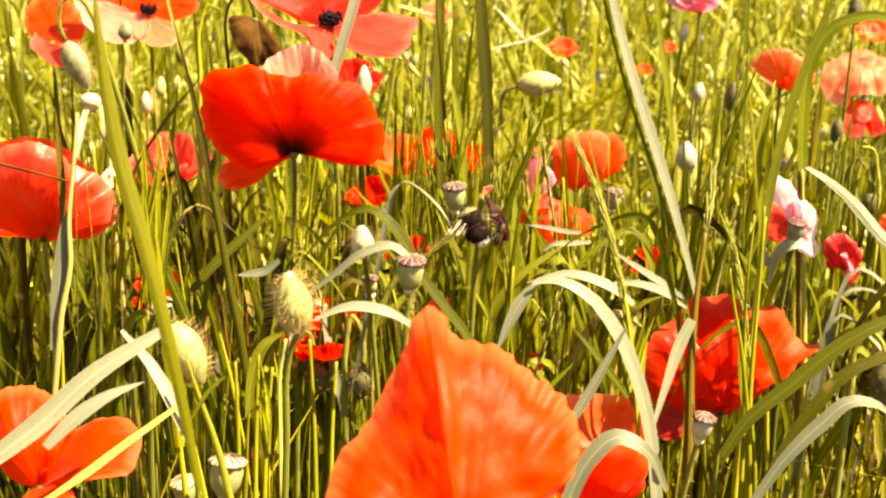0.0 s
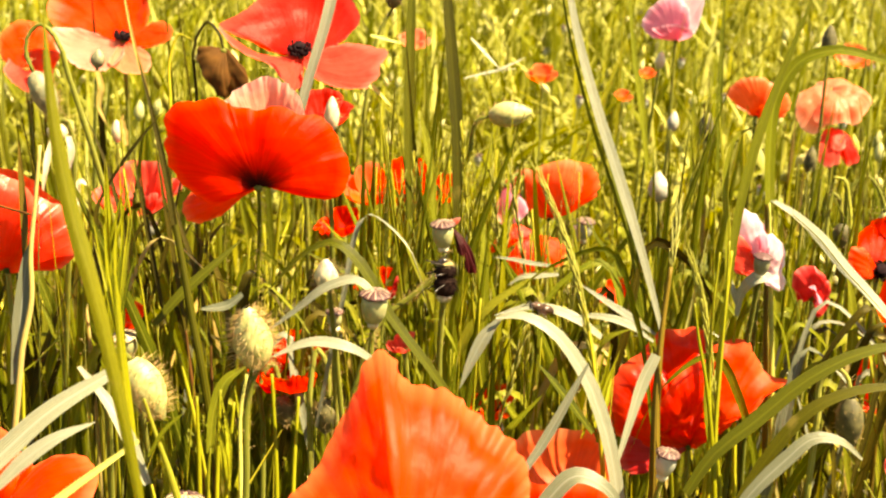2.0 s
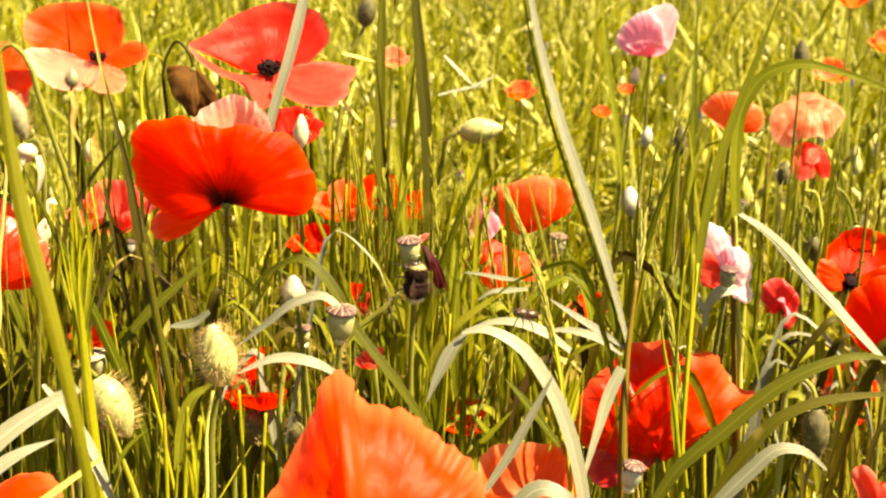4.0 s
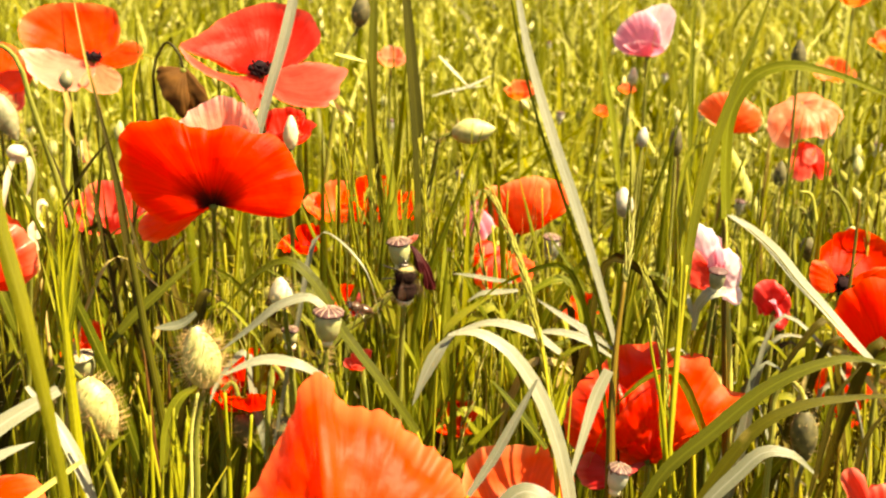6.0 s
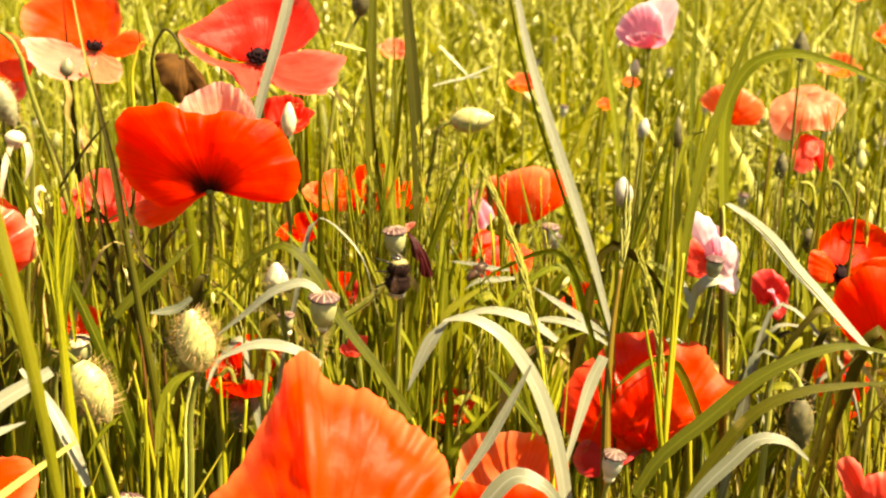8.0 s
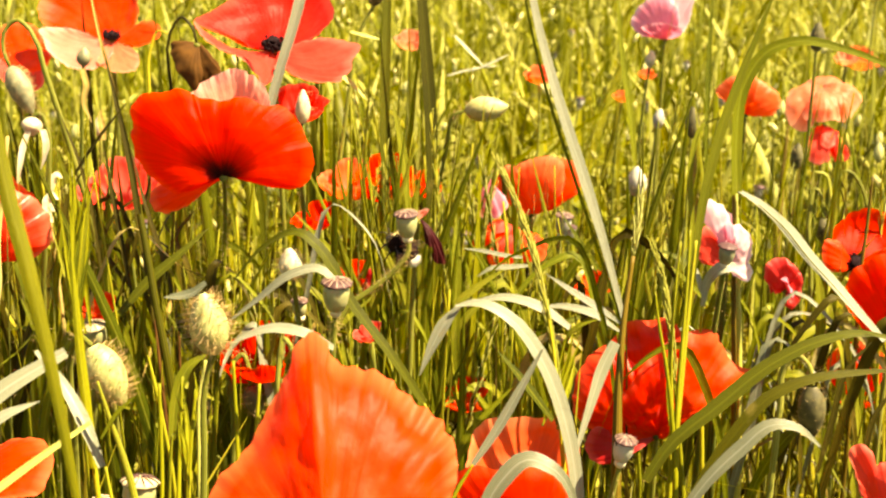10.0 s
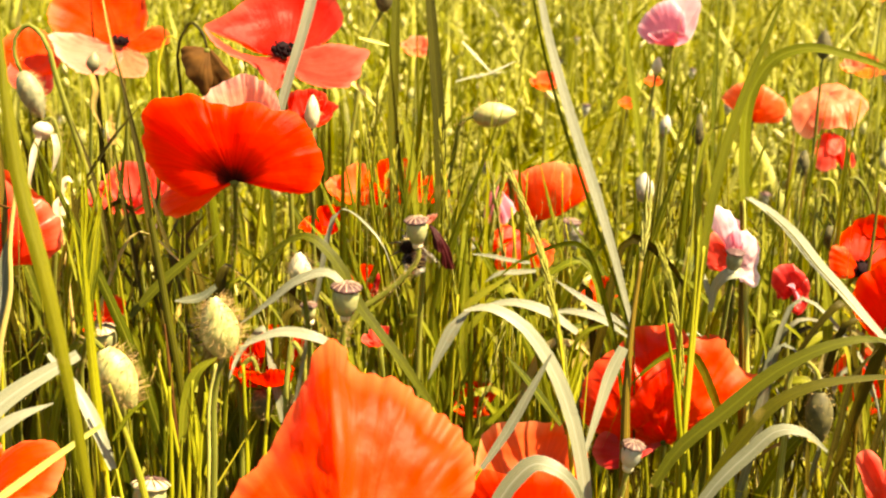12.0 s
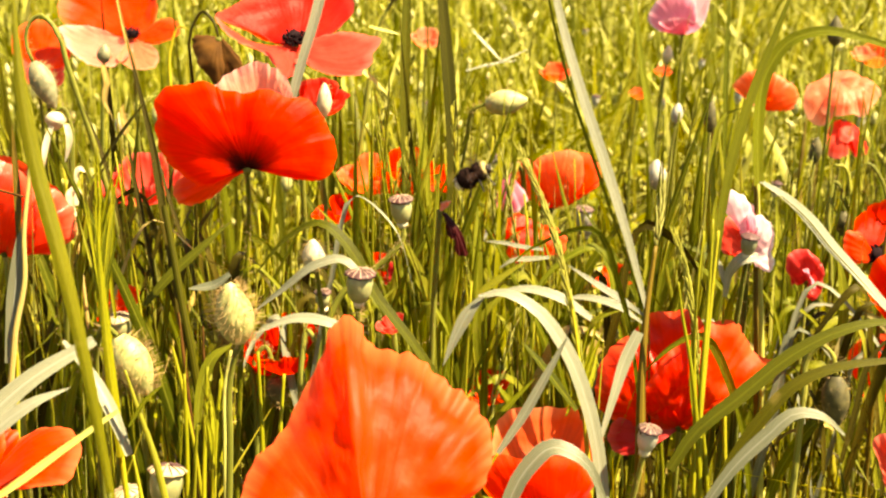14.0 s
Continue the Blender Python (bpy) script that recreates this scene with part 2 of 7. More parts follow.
FUR_WHITE = plain("white_fur", (0.66, 0.62, 0.52), (0.85, 0.82, 0.74), 900, 0.8)
CHITIN = plain("chitin", (0.012, 0.008, 0.007), (0.03, 0.02, 0.014), 500, 0.22, spec=0.7)
CHITIN_BROWN = plain("brown_chitin", (0.030, 0.013, 0.005), (0.075, 0.032, 0.012), 500, 0.3, spec=0.6)
m, t, p, out = nodes_of("wing_membrane")
p.inputs["Base Color"].default_value = (0.060, 0.030, 0.020, 1)
p.inputs["Roughness"].default_value = 0.25
clear = t.nodes.new("ShaderNodeBsdfTransparent")
wmix = t.nodes.new("ShaderNodeMixShader")
t.links.new(ramp(t, noise_tex(t, 500, 2), [(0.4, (0.10, 0.10, 0.10)), (0.6, (0.26, 0.26, 0.26))]), wmix.inputs[0])
t.links.new(clear.outputs[0], wmix.inputs[1])
t.links.new(p.outputs[0], wmix.inputs[2])
t.links.new(wmix.outputs[0], out.inputs["Surface"])
WING = m

# ---- mesh tools ----


def part(name, bm, material, parent=None, label=""):
    """Links a bmesh as one smooth mesh object, under a thing or a part; its vertices are in world space, or in its parent's if that moves."""
    me = bpy.data.meshes.new(name)
    bm.to_mesh(me)
    bm.free()
    for f in me.polygons:
        f.use_smooth = True
    me.materials.append(material)
    ob = new(name, me)
    if parent is not None:
        ob.parent = parent
        ob.matrix_parent_inverse = parent.matrix_basis.inverted()
    if label:
        ob["label"] = label
    return ob


def thing(name, at, label, category, group=""):
    ob = new(name)
    ob.empty_display_size = 0.01
    ob.matrix_basis = Matrix.Translation(at)
    return tagged(ob, label, category, group)


def smooth(pts, n):
    """n + 1 places on a soft curve through the points, with its tangents."""
    p = [Vector(q) for q in pts]
    k = len(p) - 1
    d = [max((p[i + 1] - p[i]).length, 1e-6) for i in range(k)]
    tan = []
    for i in range(k + 1):
        a = (p[i] - p[i - 1]) / d[i - 1] if i else (p[1] - p[0]) / d[0]
        c = (p[i + 1] - p[i]) / d[i] if i < k else a
        wa, wc = (d[i], d[i - 1]) if 0 < i < k else (1, 1)
        tan.append((a * wa + c * wc) / (wa + wc))
    out = []
    for q in range(n + 1):
        s = q / n * k
        i = min(int(s), k - 1)
        u = s - i
        h0, h1 = 2 * u ** 3 - 3 * u ** 2 + 1, u ** 3 - 2 * u ** 2 + u
        h2, h3 = -2 * u ** 3 + 3 * u ** 2, u ** 3 - u ** 2
        m0, m1 = tan[i] * d[i], tan[i + 1] * d[i]
        at = p[i] * h0 + m0 * h1 + p[i + 1] * h2 + m1 * h3
        v = p[i] * (6 * u * u - 6 * u) + m0 * (3 * u * u - 4 * u + 1) + p[i + 1] * (6 * u - 6 * u * u) + m1 * (3 * u * u - 2 * u)
        out.append((at, v.normalized()))
    return out


def ribbon(bm, pts, width, face=(0.1, -0.65, 0.75), fold=0.22, n=16, foot=0.55, tip=0.04, belly=0.35, twist=0.0, wave=0.0):
    """A blade along a soft curve: folded along its keel, widest at the belly, pointed."""
    uvl = bm.loops.layers.uv.verify()
    rows = []
    for i, (q, v) in enumerate(smooth(pts, n)):
        s = i / n
        side = v.cross(Vector(face))
        if side.length < 1e-4:
            side = v.cross(Vector((1, 0, 0)))
        side.normalize()
        side = Matrix.Rotation(radians(twist) * s, 3, v) @ side
        nor = side.cross(v)
        w = foot + (1 - foot) * min(1, s / belly) if s < belly else 1 - (1 - tip) * ((s - belly) / (1 - belly)) ** 1.8
        w *= width / 2
        row = []
        for o in (-1, -0.5, 0, 0.5, 1):
            lift = abs(o) * fold * w + wave * w * math.sin(s * 23 + o * 2.0) * abs(o)
            row.append((bm.verts.new(q + side * o * w + nor * lift), (o + 1) / 2, s))
        rows.append(row)
    for a, b in zip(rows, rows[1:]):
        for k in range(4):
            quad = (a[k], a[k + 1], b[k + 1], b[k])
            f = bm.faces.new([x[0] for x in quad])
            for l, x in zip(f.loops, quad):
                l[uvl].uv = (x[1], x[2])


def tube(bm, pts, radius, end=None, sides=8, n=14, swell=()):
    """A stem along a soft curve; swell: (where along it, how much) for nodes."""
    uvl = bm.loops.layers.uv.verify()
    end = radius if end is None else end
    rings = []
    ref = Vector((0.3, 0.9, 0.2))
    for i, (q, v) in enumerate(smooth(pts, n)):
        s = i / n
        r = radius + (end - radius) * s
        for at, much in swell:
            r *= 1 + much * math.exp(-((s - at) / 0.02) ** 2)
        a = v.cross(ref).normalized()
        b = v.cross(a)
        rings.append([bm.verts.new(q + (a * math.cos(k * math.tau / sides) + b * math.sin(k * math.tau / sides)) * r) for k in range(sides)])
    for i, (a, b) in enumerate(zip(rings, rings[1:])):
        for k in range(sides):
            f = bm.faces.new((a[k], a[(k + 1) % sides], b[(k + 1) % sides], b[k]))
            for l, (x, y) in zip(f.loops, ((k, i), (k + 1, i), (k + 1, i + 1), (k, i + 1))):
                l[uvl].uv = (x / sides, y / n)
    bm.faces.new(rings[-1])
    bm.faces.new(rings[0][::-1])


def lathe(bm, m, profile, sides=18, rib=0.0, ribs=9):
    """Turns (radius, height) pairs round the local z axis of m; rib: depth of lengthwise ribs."""
    rings = []
    for r, h in profile:
        rings.append([bm.verts.new(m @ Vector((math.cos(a) * r * (1 + rib * math.cos(ribs * a)), math.sin(a) * r * (1 + rib * math.cos(ribs * a)), h)))
                      for a in (k * math.tau / sides for k in range(sides))])
    for a, b in zip(rings, rings[1:]):
        for k in range(sides):
            bm.faces.new((a[k], a[(k + 1) % sides], b[(k + 1) % sides], b[k]))
    bm.faces.new(rings[-1])
    bm.faces.new(rings[0][::-1])


def bristle(bm, p, d, length, r=0.00012):
    """One stiff hair: a thin three-sided spike."""
    d = d.normalized()
    a = d.cross(Vector((0.31, 0.52, 0.79))).normalized() * r
    b = d.cross(a).normalized() * r
    base = [bm.verts.new(p + a), bm.verts.new(p - a * 0.5 + b * 0.87), bm.verts.new(p - a * 0.5 - b * 0.87)]
    top = bm.verts.new(p + d * length)
    for k in range(3):
        bm.faces.new((base[k], base[(k + 1) % 3], top))


def frame_of(origin, axis, spin=0.0, front=(0, -1, 0)):
    """The pose with local z along axis and local -y turned towards front."""
    z = Vector(axis).normalized()
    y = -(Vector(front) - z * z.dot(Vector(front)))
    if y.length < 1e-3:
        y = z.orthogonal()
    y.normalize()
    m = Matrix((y.cross(z), y, z)).transposed().to_4x4()
    return Matrix.Translation(origin) @ m @ Matrix.Rotation(radians(spin), 4, 'Z')


def ground_under(p, dx=0.0, dy=0.02):
    return Vector((p[0] + dx, p[1] + dy, 0.0))


def hairs_along(bm, pts, r, count, length, rng, lo=0.0):
    path = smooth(pts, 40)
    for _ in range(count):
        q, v = path[int((lo + (1 - lo) * rng.random()) * 40)]
        d = Vector((rng.gauss(0, 1), rng.gauss(0, 1), rng.gauss(0, 1)))
        d = (d - v * d.dot(v)).normalized()
        bristle(bm, q + d * r * 0.8 + v * rng.uniform(-0.005, 0.005), d + v * rng.uniform(-0.3, 0.2), length * rng.uniform(0.6, 1.2))


# ---- poppies ----


def petal_mesh(m, az, spread, length, tilt0, tilt1, ruffle, seed, hem=0.035, peaks=(), droop=0.0, nu=56, nv=24, crumple=0.0, sheet=False):
    """A fan of a petal in the flower's space m: az its middle (degrees, -90 faces the front), spread its half width in degrees,
    tilt from the flower's axis at the foot and at the hem, droop how much more at its sides; peaks: (where across, how much longer, how wide)."""
    bm = bmesh.new()
    uvl = bm.loops.layers.uv.verify()
    grid = []
    for i in range(nu + 1):
        a = i / nu * 2 - 1
        edge = 1 - 0.22 * abs(a) ** 4 + hem * noise.noise(Vector((a * 3.1, seed * 7.3, 0))) + hem * 0.35 * noise.noise(Vector((a * 11, seed * 3.1, 5))) + 0.018 * noise.noise(Vector((a * 24, seed * 1.3, 8)))
        for at, much, wide in peaks:
            edge += much * math.exp(-((a - at) / wide) ** 2)
        ang = radians(az + a * spread)
        row = []
        r = h = 0.0
        for j in range(nv + 1):
            s = j / nv
            q = s * edge if sheet else s
            th = radians(tilt0 + (tilt1 - tilt0) * q + droop * abs(a) ** 2.2 * (0.4 + 0.6 * q))
            r += math.sin(th) * length * edge / nv
            h += math.cos(th) * length * edge / nv
            wob = ruffle * s ** 1.6 * (noise.noise(Vector((a * 2.3, q * 1.2, seed * 5.7))) + 0.45 * noise.noise(Vector((a * 5.0, q * 2.0, seed * 2.9 + 9))))
            wob += (0.0007 * s ** 12 * (0.75 + 0.6 * noise.noise(Vector((a * 2.2, 4.4, seed)))) if sheet else 0.0006 * s ** 6) * math.sin(a * spread * 0.7 + 3 * noise.noise(Vector((a * 5, seed, 2)))) * (length / 0.04)
            if crumple:
                wide = max(0.3, math.sin(radians(abs(tilt0 + tilt1) / 2)))
                cu, cv = a * radians(spread) * length * wide / 0.012, s * length * edge / 0.012
                warp = noise.noise(Vector((cu * 0.6, cv * 0.6, seed + 3)))
                wob += crumple * min(1, (s * 1.3) ** 4 if sheet else s * s * 2.2) * (0.32 * noise.noise(Vector((cu * 0.4 + warp * 0.4, cv * 0.4, seed + 17))) + 0.42 * noise.noise(Vector((cu + warp, cv - warp, seed + 31)))
                                                    + 0.30 * abs(noise.noise(Vector((cu * 1.9 - warp, cv * 1.9 + warp, seed + 7)))))
            rr = r + wob * math.cos(th) + 0.0012
            row.append((bm.verts.new(m @ Vector((math.cos(ang) * rr, math.sin(ang) * rr, h - wob * math.sin(th)))), (a + 1) / 2, s))
        grid.append(row)
    for a, b in zip(grid, grid[1:]):
        for j in range(nv):
            quad = (a[j], b[j], b[j + 1], a[j + 1])
            f = bm.faces.new([x[0] for x in quad])
            for l, x in zip(f.loops, quad):
                l[uvl].uv = (x[1], x[2])
    return bm


def loft_petal(base, rim, bulge, ruffle, crumple, seed, nu=64, nv=26, hem=0.0012, pleat=0.0006, folds=()):
    """A petal spread from its foot to a soft rim through a few places, swelling out by bulge between them; pleats, crinkles and an uneven hem."""
    bm = bmesh.new()
    uvl = bm.loops.layers.uv.verify()
    base, bulge = Vector(base), Vector(bulge)
    edge = [q for q, _ in smooth(rim, nu)]
    chord = (edge[-1] - edge[0]).normalized()
    reach = max((q - base).length for q in edge)
    around = 0.0
    at = []
    for i, q in enumerate(edge):
        a = i / nu * 2 - 1
        if i:
            around += (q - edge[i - 1]).length
        out = (q - base).normalized()
        tip = q + out * hem * (noise.noise(Vector((around / 0.008, seed * 3.7, 1))) + 0.6 * noise.noise(Vector((around / 0.0028, seed * 5.1, 4))))
        foot = base + chord * (0.0016 * a)
        row = []
        for j in range(nv + 1):
            s = j / nv
            swell = bulge * (4 * s * (1 - s) * ((q - base).length / reach) ** 1.5)
            row.append((foot.lerp(tip, s) + swell, around, s))
        at.append(row)
    grid = []
    for i in range(nu + 1):
        row = []
        for j in range(nv + 1):
            p, u, s = at[i][j]
            du = at[min(i + 1, nu)][j][0] - at[max(i - 1, 0)][j][0]
            dv = at[i][min(j + 1, nv)][0] - at[i][max(j - 1, 0)][0]
            n = du.cross(dv)
            n = n.normalized() if n.length > 1e-12 else bulge.normalized()
            k = p / 0.012
            warp = noise.noise(k * 0.6 + Vector((seed, 0, 3)))
            off = ruffle * s * s * (noise.noise(Vector((u / 0.017, s * 1.1, seed * 5.7))) + 0.5 * noise.noise(Vector((u / 0.008, s * 2.0, seed * 2.9))))
            off += crumple * min(1.0, s * 2.2) * (1 - 0.65 * s ** 5) * (0.5 * noise.noise(k * 0.55 + Vector((warp, seed, 9))) + 0.40 * noise.noise(k * 1.2 + Vector((seed, warp, 31))) + 0.22 * (0.5 - abs(noise.noise(k * 2.3 + Vector((warp, -warp, seed + 7))))))
            off += pleat * s ** 1.5 * noise.noise(Vector((u / 0.0030, s * 1.2, seed * 1.9 + 11))) + 0.0009 * s ** 7 * noise.noise(Vector((u / 0.0042, s, seed * 1.3 + 2))) + 0.0002 * s ** 9 * math.sin(u / 0.0012 + 5 * noise.noise(Vector((u / 0.006, seed, 2))))
            for where, wide, high, *start in folds:
                grow = max(0.0, (s - start[0]) / (1 - start[0])) ** 1.5 if start else min(1.0, s * 1.3) ** 2
                off += high * math.exp(-(((i / nu * 2 - 1) - where) / wide) ** 2) * grow
            row.append((bm.verts.new(p + n * off), u / 0.045, s))
        grid.append(row)
    for a, b in zip(grid, grid[1:]):
        for j in range(nv):
            quad = (a[j], b[j], b[j + 1], a[j + 1])
            f = bm.faces.new([x[0] for x in quad])
            for l, x in zip(f.loops, quad):
                l[uvl].uv = (x[1], x[2])
    return bm


def capsule_bm(m, size):
    bm = bmesh.new()
    lathe(bm, m, [(0.12 * size, -0.02 * size), (0.30 * size, 0.10 * size), (0.44 * size, 0.42 * size), (0.49 * size, 0.75 * size), (0.46 * size, 1.0 * size), (0.36 * size, 1.1 * size)], 20, 0.025, 10)
    return bm


def crown_bm(m, size):
    bm = bmesh.new()
    z = 1.08 * size
    lathe(bm, m, [(0.40 * size, z - 0.06 * size), (0.56 * size, z + 0.02 * size), (0.585 * size, z + 0.07 * size), (0.50 * size, z + 0.13 * size), (0.28 * size, z + 0.20 * size), (0.05 * size, z + 0.25 * size)], 40, 0.05, 10)
    return bm


def ray_bm(m, size, a):
    bm = bmesh.new()
    z = 1.08 * size
    pts = [m @ Vector((math.cos(a) * r * size, math.sin(a) * r * size, z + h * size)) for r, h in ((0.07, 0.265), (0.28, 0.222), (0.47, 0.155), (0.57, 0.07))]
    tube(bm, pts, 0.014 * size, 0.028 * size, 5, 6)
    return bm


def add_pod(owner, m, size, skin=None, rays=True, lid=None, ray=None):
    """The seed capsule with its lid and dark stigma rays, as parts."""
    part("capsule", capsule_bm(m, size), skin or POD, owner)
    crown = part("crown", crown_bm(m, size), lid or CROWN, owner, "cream crown" if lid is CROWN_PALE else "dark purple-brown crown")
    for k in range(12 if rays else 0):
        part("stigma_ray", ray_bm(m, size, k * math.tau / 12 + 0.31), ray or RAY, crown)


def add_stem(owner, pts, r0, r1, rng, hairs=0, material=None, length=0.0032):
    bm = bmesh.new()
    tube(bm, pts, r0, r1, 8, 18)
    stem = part("stem", bm, material or POPPY_STEM, owner)
    if hairs:
        bm = bmesh.new()
        hairs_along(bm, pts, (r0 + r1) / 2, hairs, length, rng, 0.45)
        tagged(part("bristle_coat", bm, HAIR, stem, "pale spreading bristles"), kind="stuff")


def poppy(head, axis, label, petals, material, stem_via=None, foot=None, seed=1, centre=True, hairs=60, pod=0.0052, spin=0.0, stalk=None, group="poppies in the meadow"):
    """An open poppy: petals are (az, spread, length, tilt at foot, tilt at hem, ruffle, material or None, peaks)."""
    rng = random.Random(seed)
    head = Vector(head)
    foot = Vector(foot) if foot else ground_under(head, rng.uniform(-0.02, 0.02), 0.03)
    owner = thing("poppy", foot, label, "poppy", group)
    m = frame_of(head, axis, spin)
    for k, pt in enumerate(petals):
        az, spread, length, t0, t1, ruf = pt[:6]
        mat = pt[6] if len(pt) > 6 and pt[6] else material
        peaks = pt[7] if len(pt) > 7 else ()
        droop = pt[8] if len(pt) > 8 else 0.0
        part("petal", petal_mesh(m, az, spread, length, t0, t1, ruf, seed * 1.7 + k, peaks=peaks, droop=droop, crumple=pt[9] if len(pt) > 9 else ruf * 0.35, sheet=len(pt) > 10), mat, owner)
    if centre:
        add_heart(owner, m, pod, rng)
    down = m.to_3x3() @ Vector((0, 0, -1))
    via = [Vector(v) for v in stem_via] if stem_via else [head + down * 0.03 + Vector((0, 0.0, -0.03)), head.lerp(foot, 0.5) + Vector((rng.uniform(-0.01, 0.01), 0.005, 0))]
    add_stem(owner, [foot] + via[::-1] + [head], 0.0016, 0.0012, rng, hairs, stalk)
    return owner


def add_heart(owner, m, pod, rng):
    """The young pod in the middle of an open bloom and the stamens round it."""
    add_pod(owner, m @ Matrix.Translation((0, 0, 0.001)), pod, STAMEN, rays=False, lid=STAMEN)
    bm = bmesh.new()
    for _ in range(130):
        a, rr = rng.random() * math.tau, rng.uniform(0.0020, 0.0056)
        top = Vector((math.cos(a) * rr, math.sin(a) * rr, rng.uniform(0.002, 0.0058)))
        tube(bm, [m @ (top * 0.2), m @ (top * 0.7), m @ top], 0.00016, 0.00016, 3, 3)
        lathe(bm, m @ Matrix.Translation(top), [(0.0003, -0.0008), (0.0007, 0), (0.0003, 0.0008)], 5)
    tagged(part("stamen_ring", bm, STAMEN, owner, "ring of black stamens"), kind="stuff")


def bloom(head, label, petals, seed=1, cells=64, pleat=0.0006, girth=0.0014, stem_via=None, centre=True, axis=(0, -0.4, 1), pod=0.0045, hairs=60, stalk=None, group="poppies in the meadow"):
    """A poppy of lofted petals: (places along the rim, swell, material, ruffle, crumple, then folds: where across, how wide, how high, from where)."""
    rng = random.Random(seed)
    head = Vector(head)
    foot = ground_under(head, rng.uniform(-0.02, 0.02), 0.03)
    owner = thing("poppy", foot, label, "poppy", group)
    for k, (rim, swell, mat, ruffle, crumple, *folds) in enumerate(petals):
        part("petal", loft_petal(head, rim, swell, ruffle, crumple, seed * 1.7 + k, nu=cells, pleat=pleat, folds=folds), mat, owner)
    m = frame_of(head, axis)
    if centre:
        add_heart(owner, m, pod, rng)
    bm = bmesh.new()
    lathe(bm, m, [(0.0011, -0.0022), (0.0017, -0.0010), (0.0020, 0.0), (0.0010, 0.0008)], 12)
    part("receptacle", bm, POPPY_STEM, owner, "green knob under the petals")
    via = [Vector(v) for v in stem_via] if stem_via else [head + Vector((0, 0.002, -0.04)), head.lerp(foot, 0.5) + Vector((rng.uniform(-0.01, 0.01), 0.005, 0))]
    add_stem(owner, [foot] + via[::-1] + [head], girth, girth * 0.75, rng, hairs, stalk)
    return owner


def seed_pod(top, axis, size, label, foot=None, via=None, skin=None, hairs=50, seed=3, rays=True, pale=False, group="poppy seed pods"):
    """A ripening capsule on its stem; top is the place of the capsule's foot."""
    rng = random.Random(seed)
    top = Vector(top)
    foot = Vector(foot) if foot else ground_under(top, rng.uniform(-0.03, 0.03), 0.03)
    owner = thing("poppy_seed_pod", foot, label, "seed pod", group)
    m = frame_of(top, axis, rng.uniform(0, 30))
    add_pod(owner, m, size, skin, rays, CROWN_PALE if pale else None, CROWN if pale else None)
    down = m.to_3x3() @ Vector((0, 0, -1))
    bm = bmesh.new()
    lathe(bm, m, [(0.0012, -0.0022), (0.0021, -0.0012), (0.0022, 0.0), (0.0012, 0.0006)], 12)
    part("receptacle", bm, BUD_PALE, owner, "pale ring under the capsule")
    mids = [Vector(v) for v in via] if via else [top + down * 0.03, top.lerp(foot, 0.5) + Vector((rng.uniform(-0.012, 0.012), 0.005, 0))]
    add_stem(owner, [foot] + mids[::-1] + [top], 0.0015, 0.0010, rng, hairs)
    return owner


def bud(top, axis, length, width, label, foot=None, via=None, skin=None, hairs=140, seed=5, stem_hairs=50, bristle_len=0.0045, group="poppy buds"):
    """A closed poppy bud of two hairy sepals; top is where the stem meets it and axis the way that its tip points."""
    rng = random.Random(seed)
    top = Vector(top)
    foot = Vector(foot) if foot else ground_under(top, rng.uniform(-0.03, 0.03), 0.03)
    owner = thing("poppy_bud", foot, label, "flower bud", group)
    m = frame_of(top, axis, rng.uniform(-20, 20))
    for half in (0, 1):
        bm = bmesh.new()
        uvl = bm.loops.layers.uv.verify()
        rows = []
        for j in range(13):
            s = j / 12
            r = width / 2 * math.sin(math.pi * (0.04 + 0.93 * s) ** 0.82) ** 0.75
            row = []
            for i in range(13):
                a = math.pi * (half + i / 12)
                dent = 1 + 0.05 * noise.noise(Vector((a * 2.2, s * 5.0, seed))) + 0.022 * math.sin(a * 11) * math.sin(math.pi * s) - 0.07 * math.exp(-((i / 12 if i < 6 else 1 - i / 12) / 0.06) ** 2)
                row.append(bm.verts.new(m @ Vector((math.cos(a) * r * dent, math.sin(a) * r * 0.94 * dent, s * length))))
            rows.append(row)
        for a, b in zip(rows, rows[1:]):
            for i in range(12):
                bm.faces.new((a[i], a[i + 1], b[i + 1], b[i]))
        part("sepal", bm, skin or BUD, owner)
    if hairs:
        bm = bmesh.new()
        for _ in range(hairs):
            s, a = rng.uniform(0.03, 0.95), rng.random() * math.tau
            r = width / 2 * math.sin(math.pi * (0.04 + 0.93 * s) ** 0.82) ** 0.75
            n = Vector((math.cos(a), math.sin(a), (s - 0.5) * 0.6))
            bristle(bm, m @ Vector((math.cos(a) * r, math.sin(a) * r * 0.94, s * length)), m.to_3x3() @ n, bristle_len * rng.uniform(0.4, 1.2), 0.00013)
        tagged(part("bristle_coat", bm, HAIR, owner, "stiff pale bristles"), kind="stuff")
    down = m.to_3x3() @ Vector((0, 0, -1))
    mids = [Vector(v) for v in via] if via else [top + down * 0.02, top.lerp(foot, 0.5) + Vector((rng.uniform(-0.012, 0.012), 0.005, 0))]
    add_stem(owner, [foot] + mids[::-1] + [top], 0.0014, 0.0009, rng, stem_hairs)
    return owner


# ---- grasses ----


def grass_plant(label, stem=None, leaves=(), foot=None, r=0.0012, spike=None, seed=1, stalk=None, group="foreground grasses", name="grass_plant", tip=0.35):
    """One grass plant. stem: places from low to high (it goes on down to the soil); leaves: (places from foot to tip, width, options);
    spike: (low, high, bend, fullness) of its ear."""
    rng = random.Random(seed)
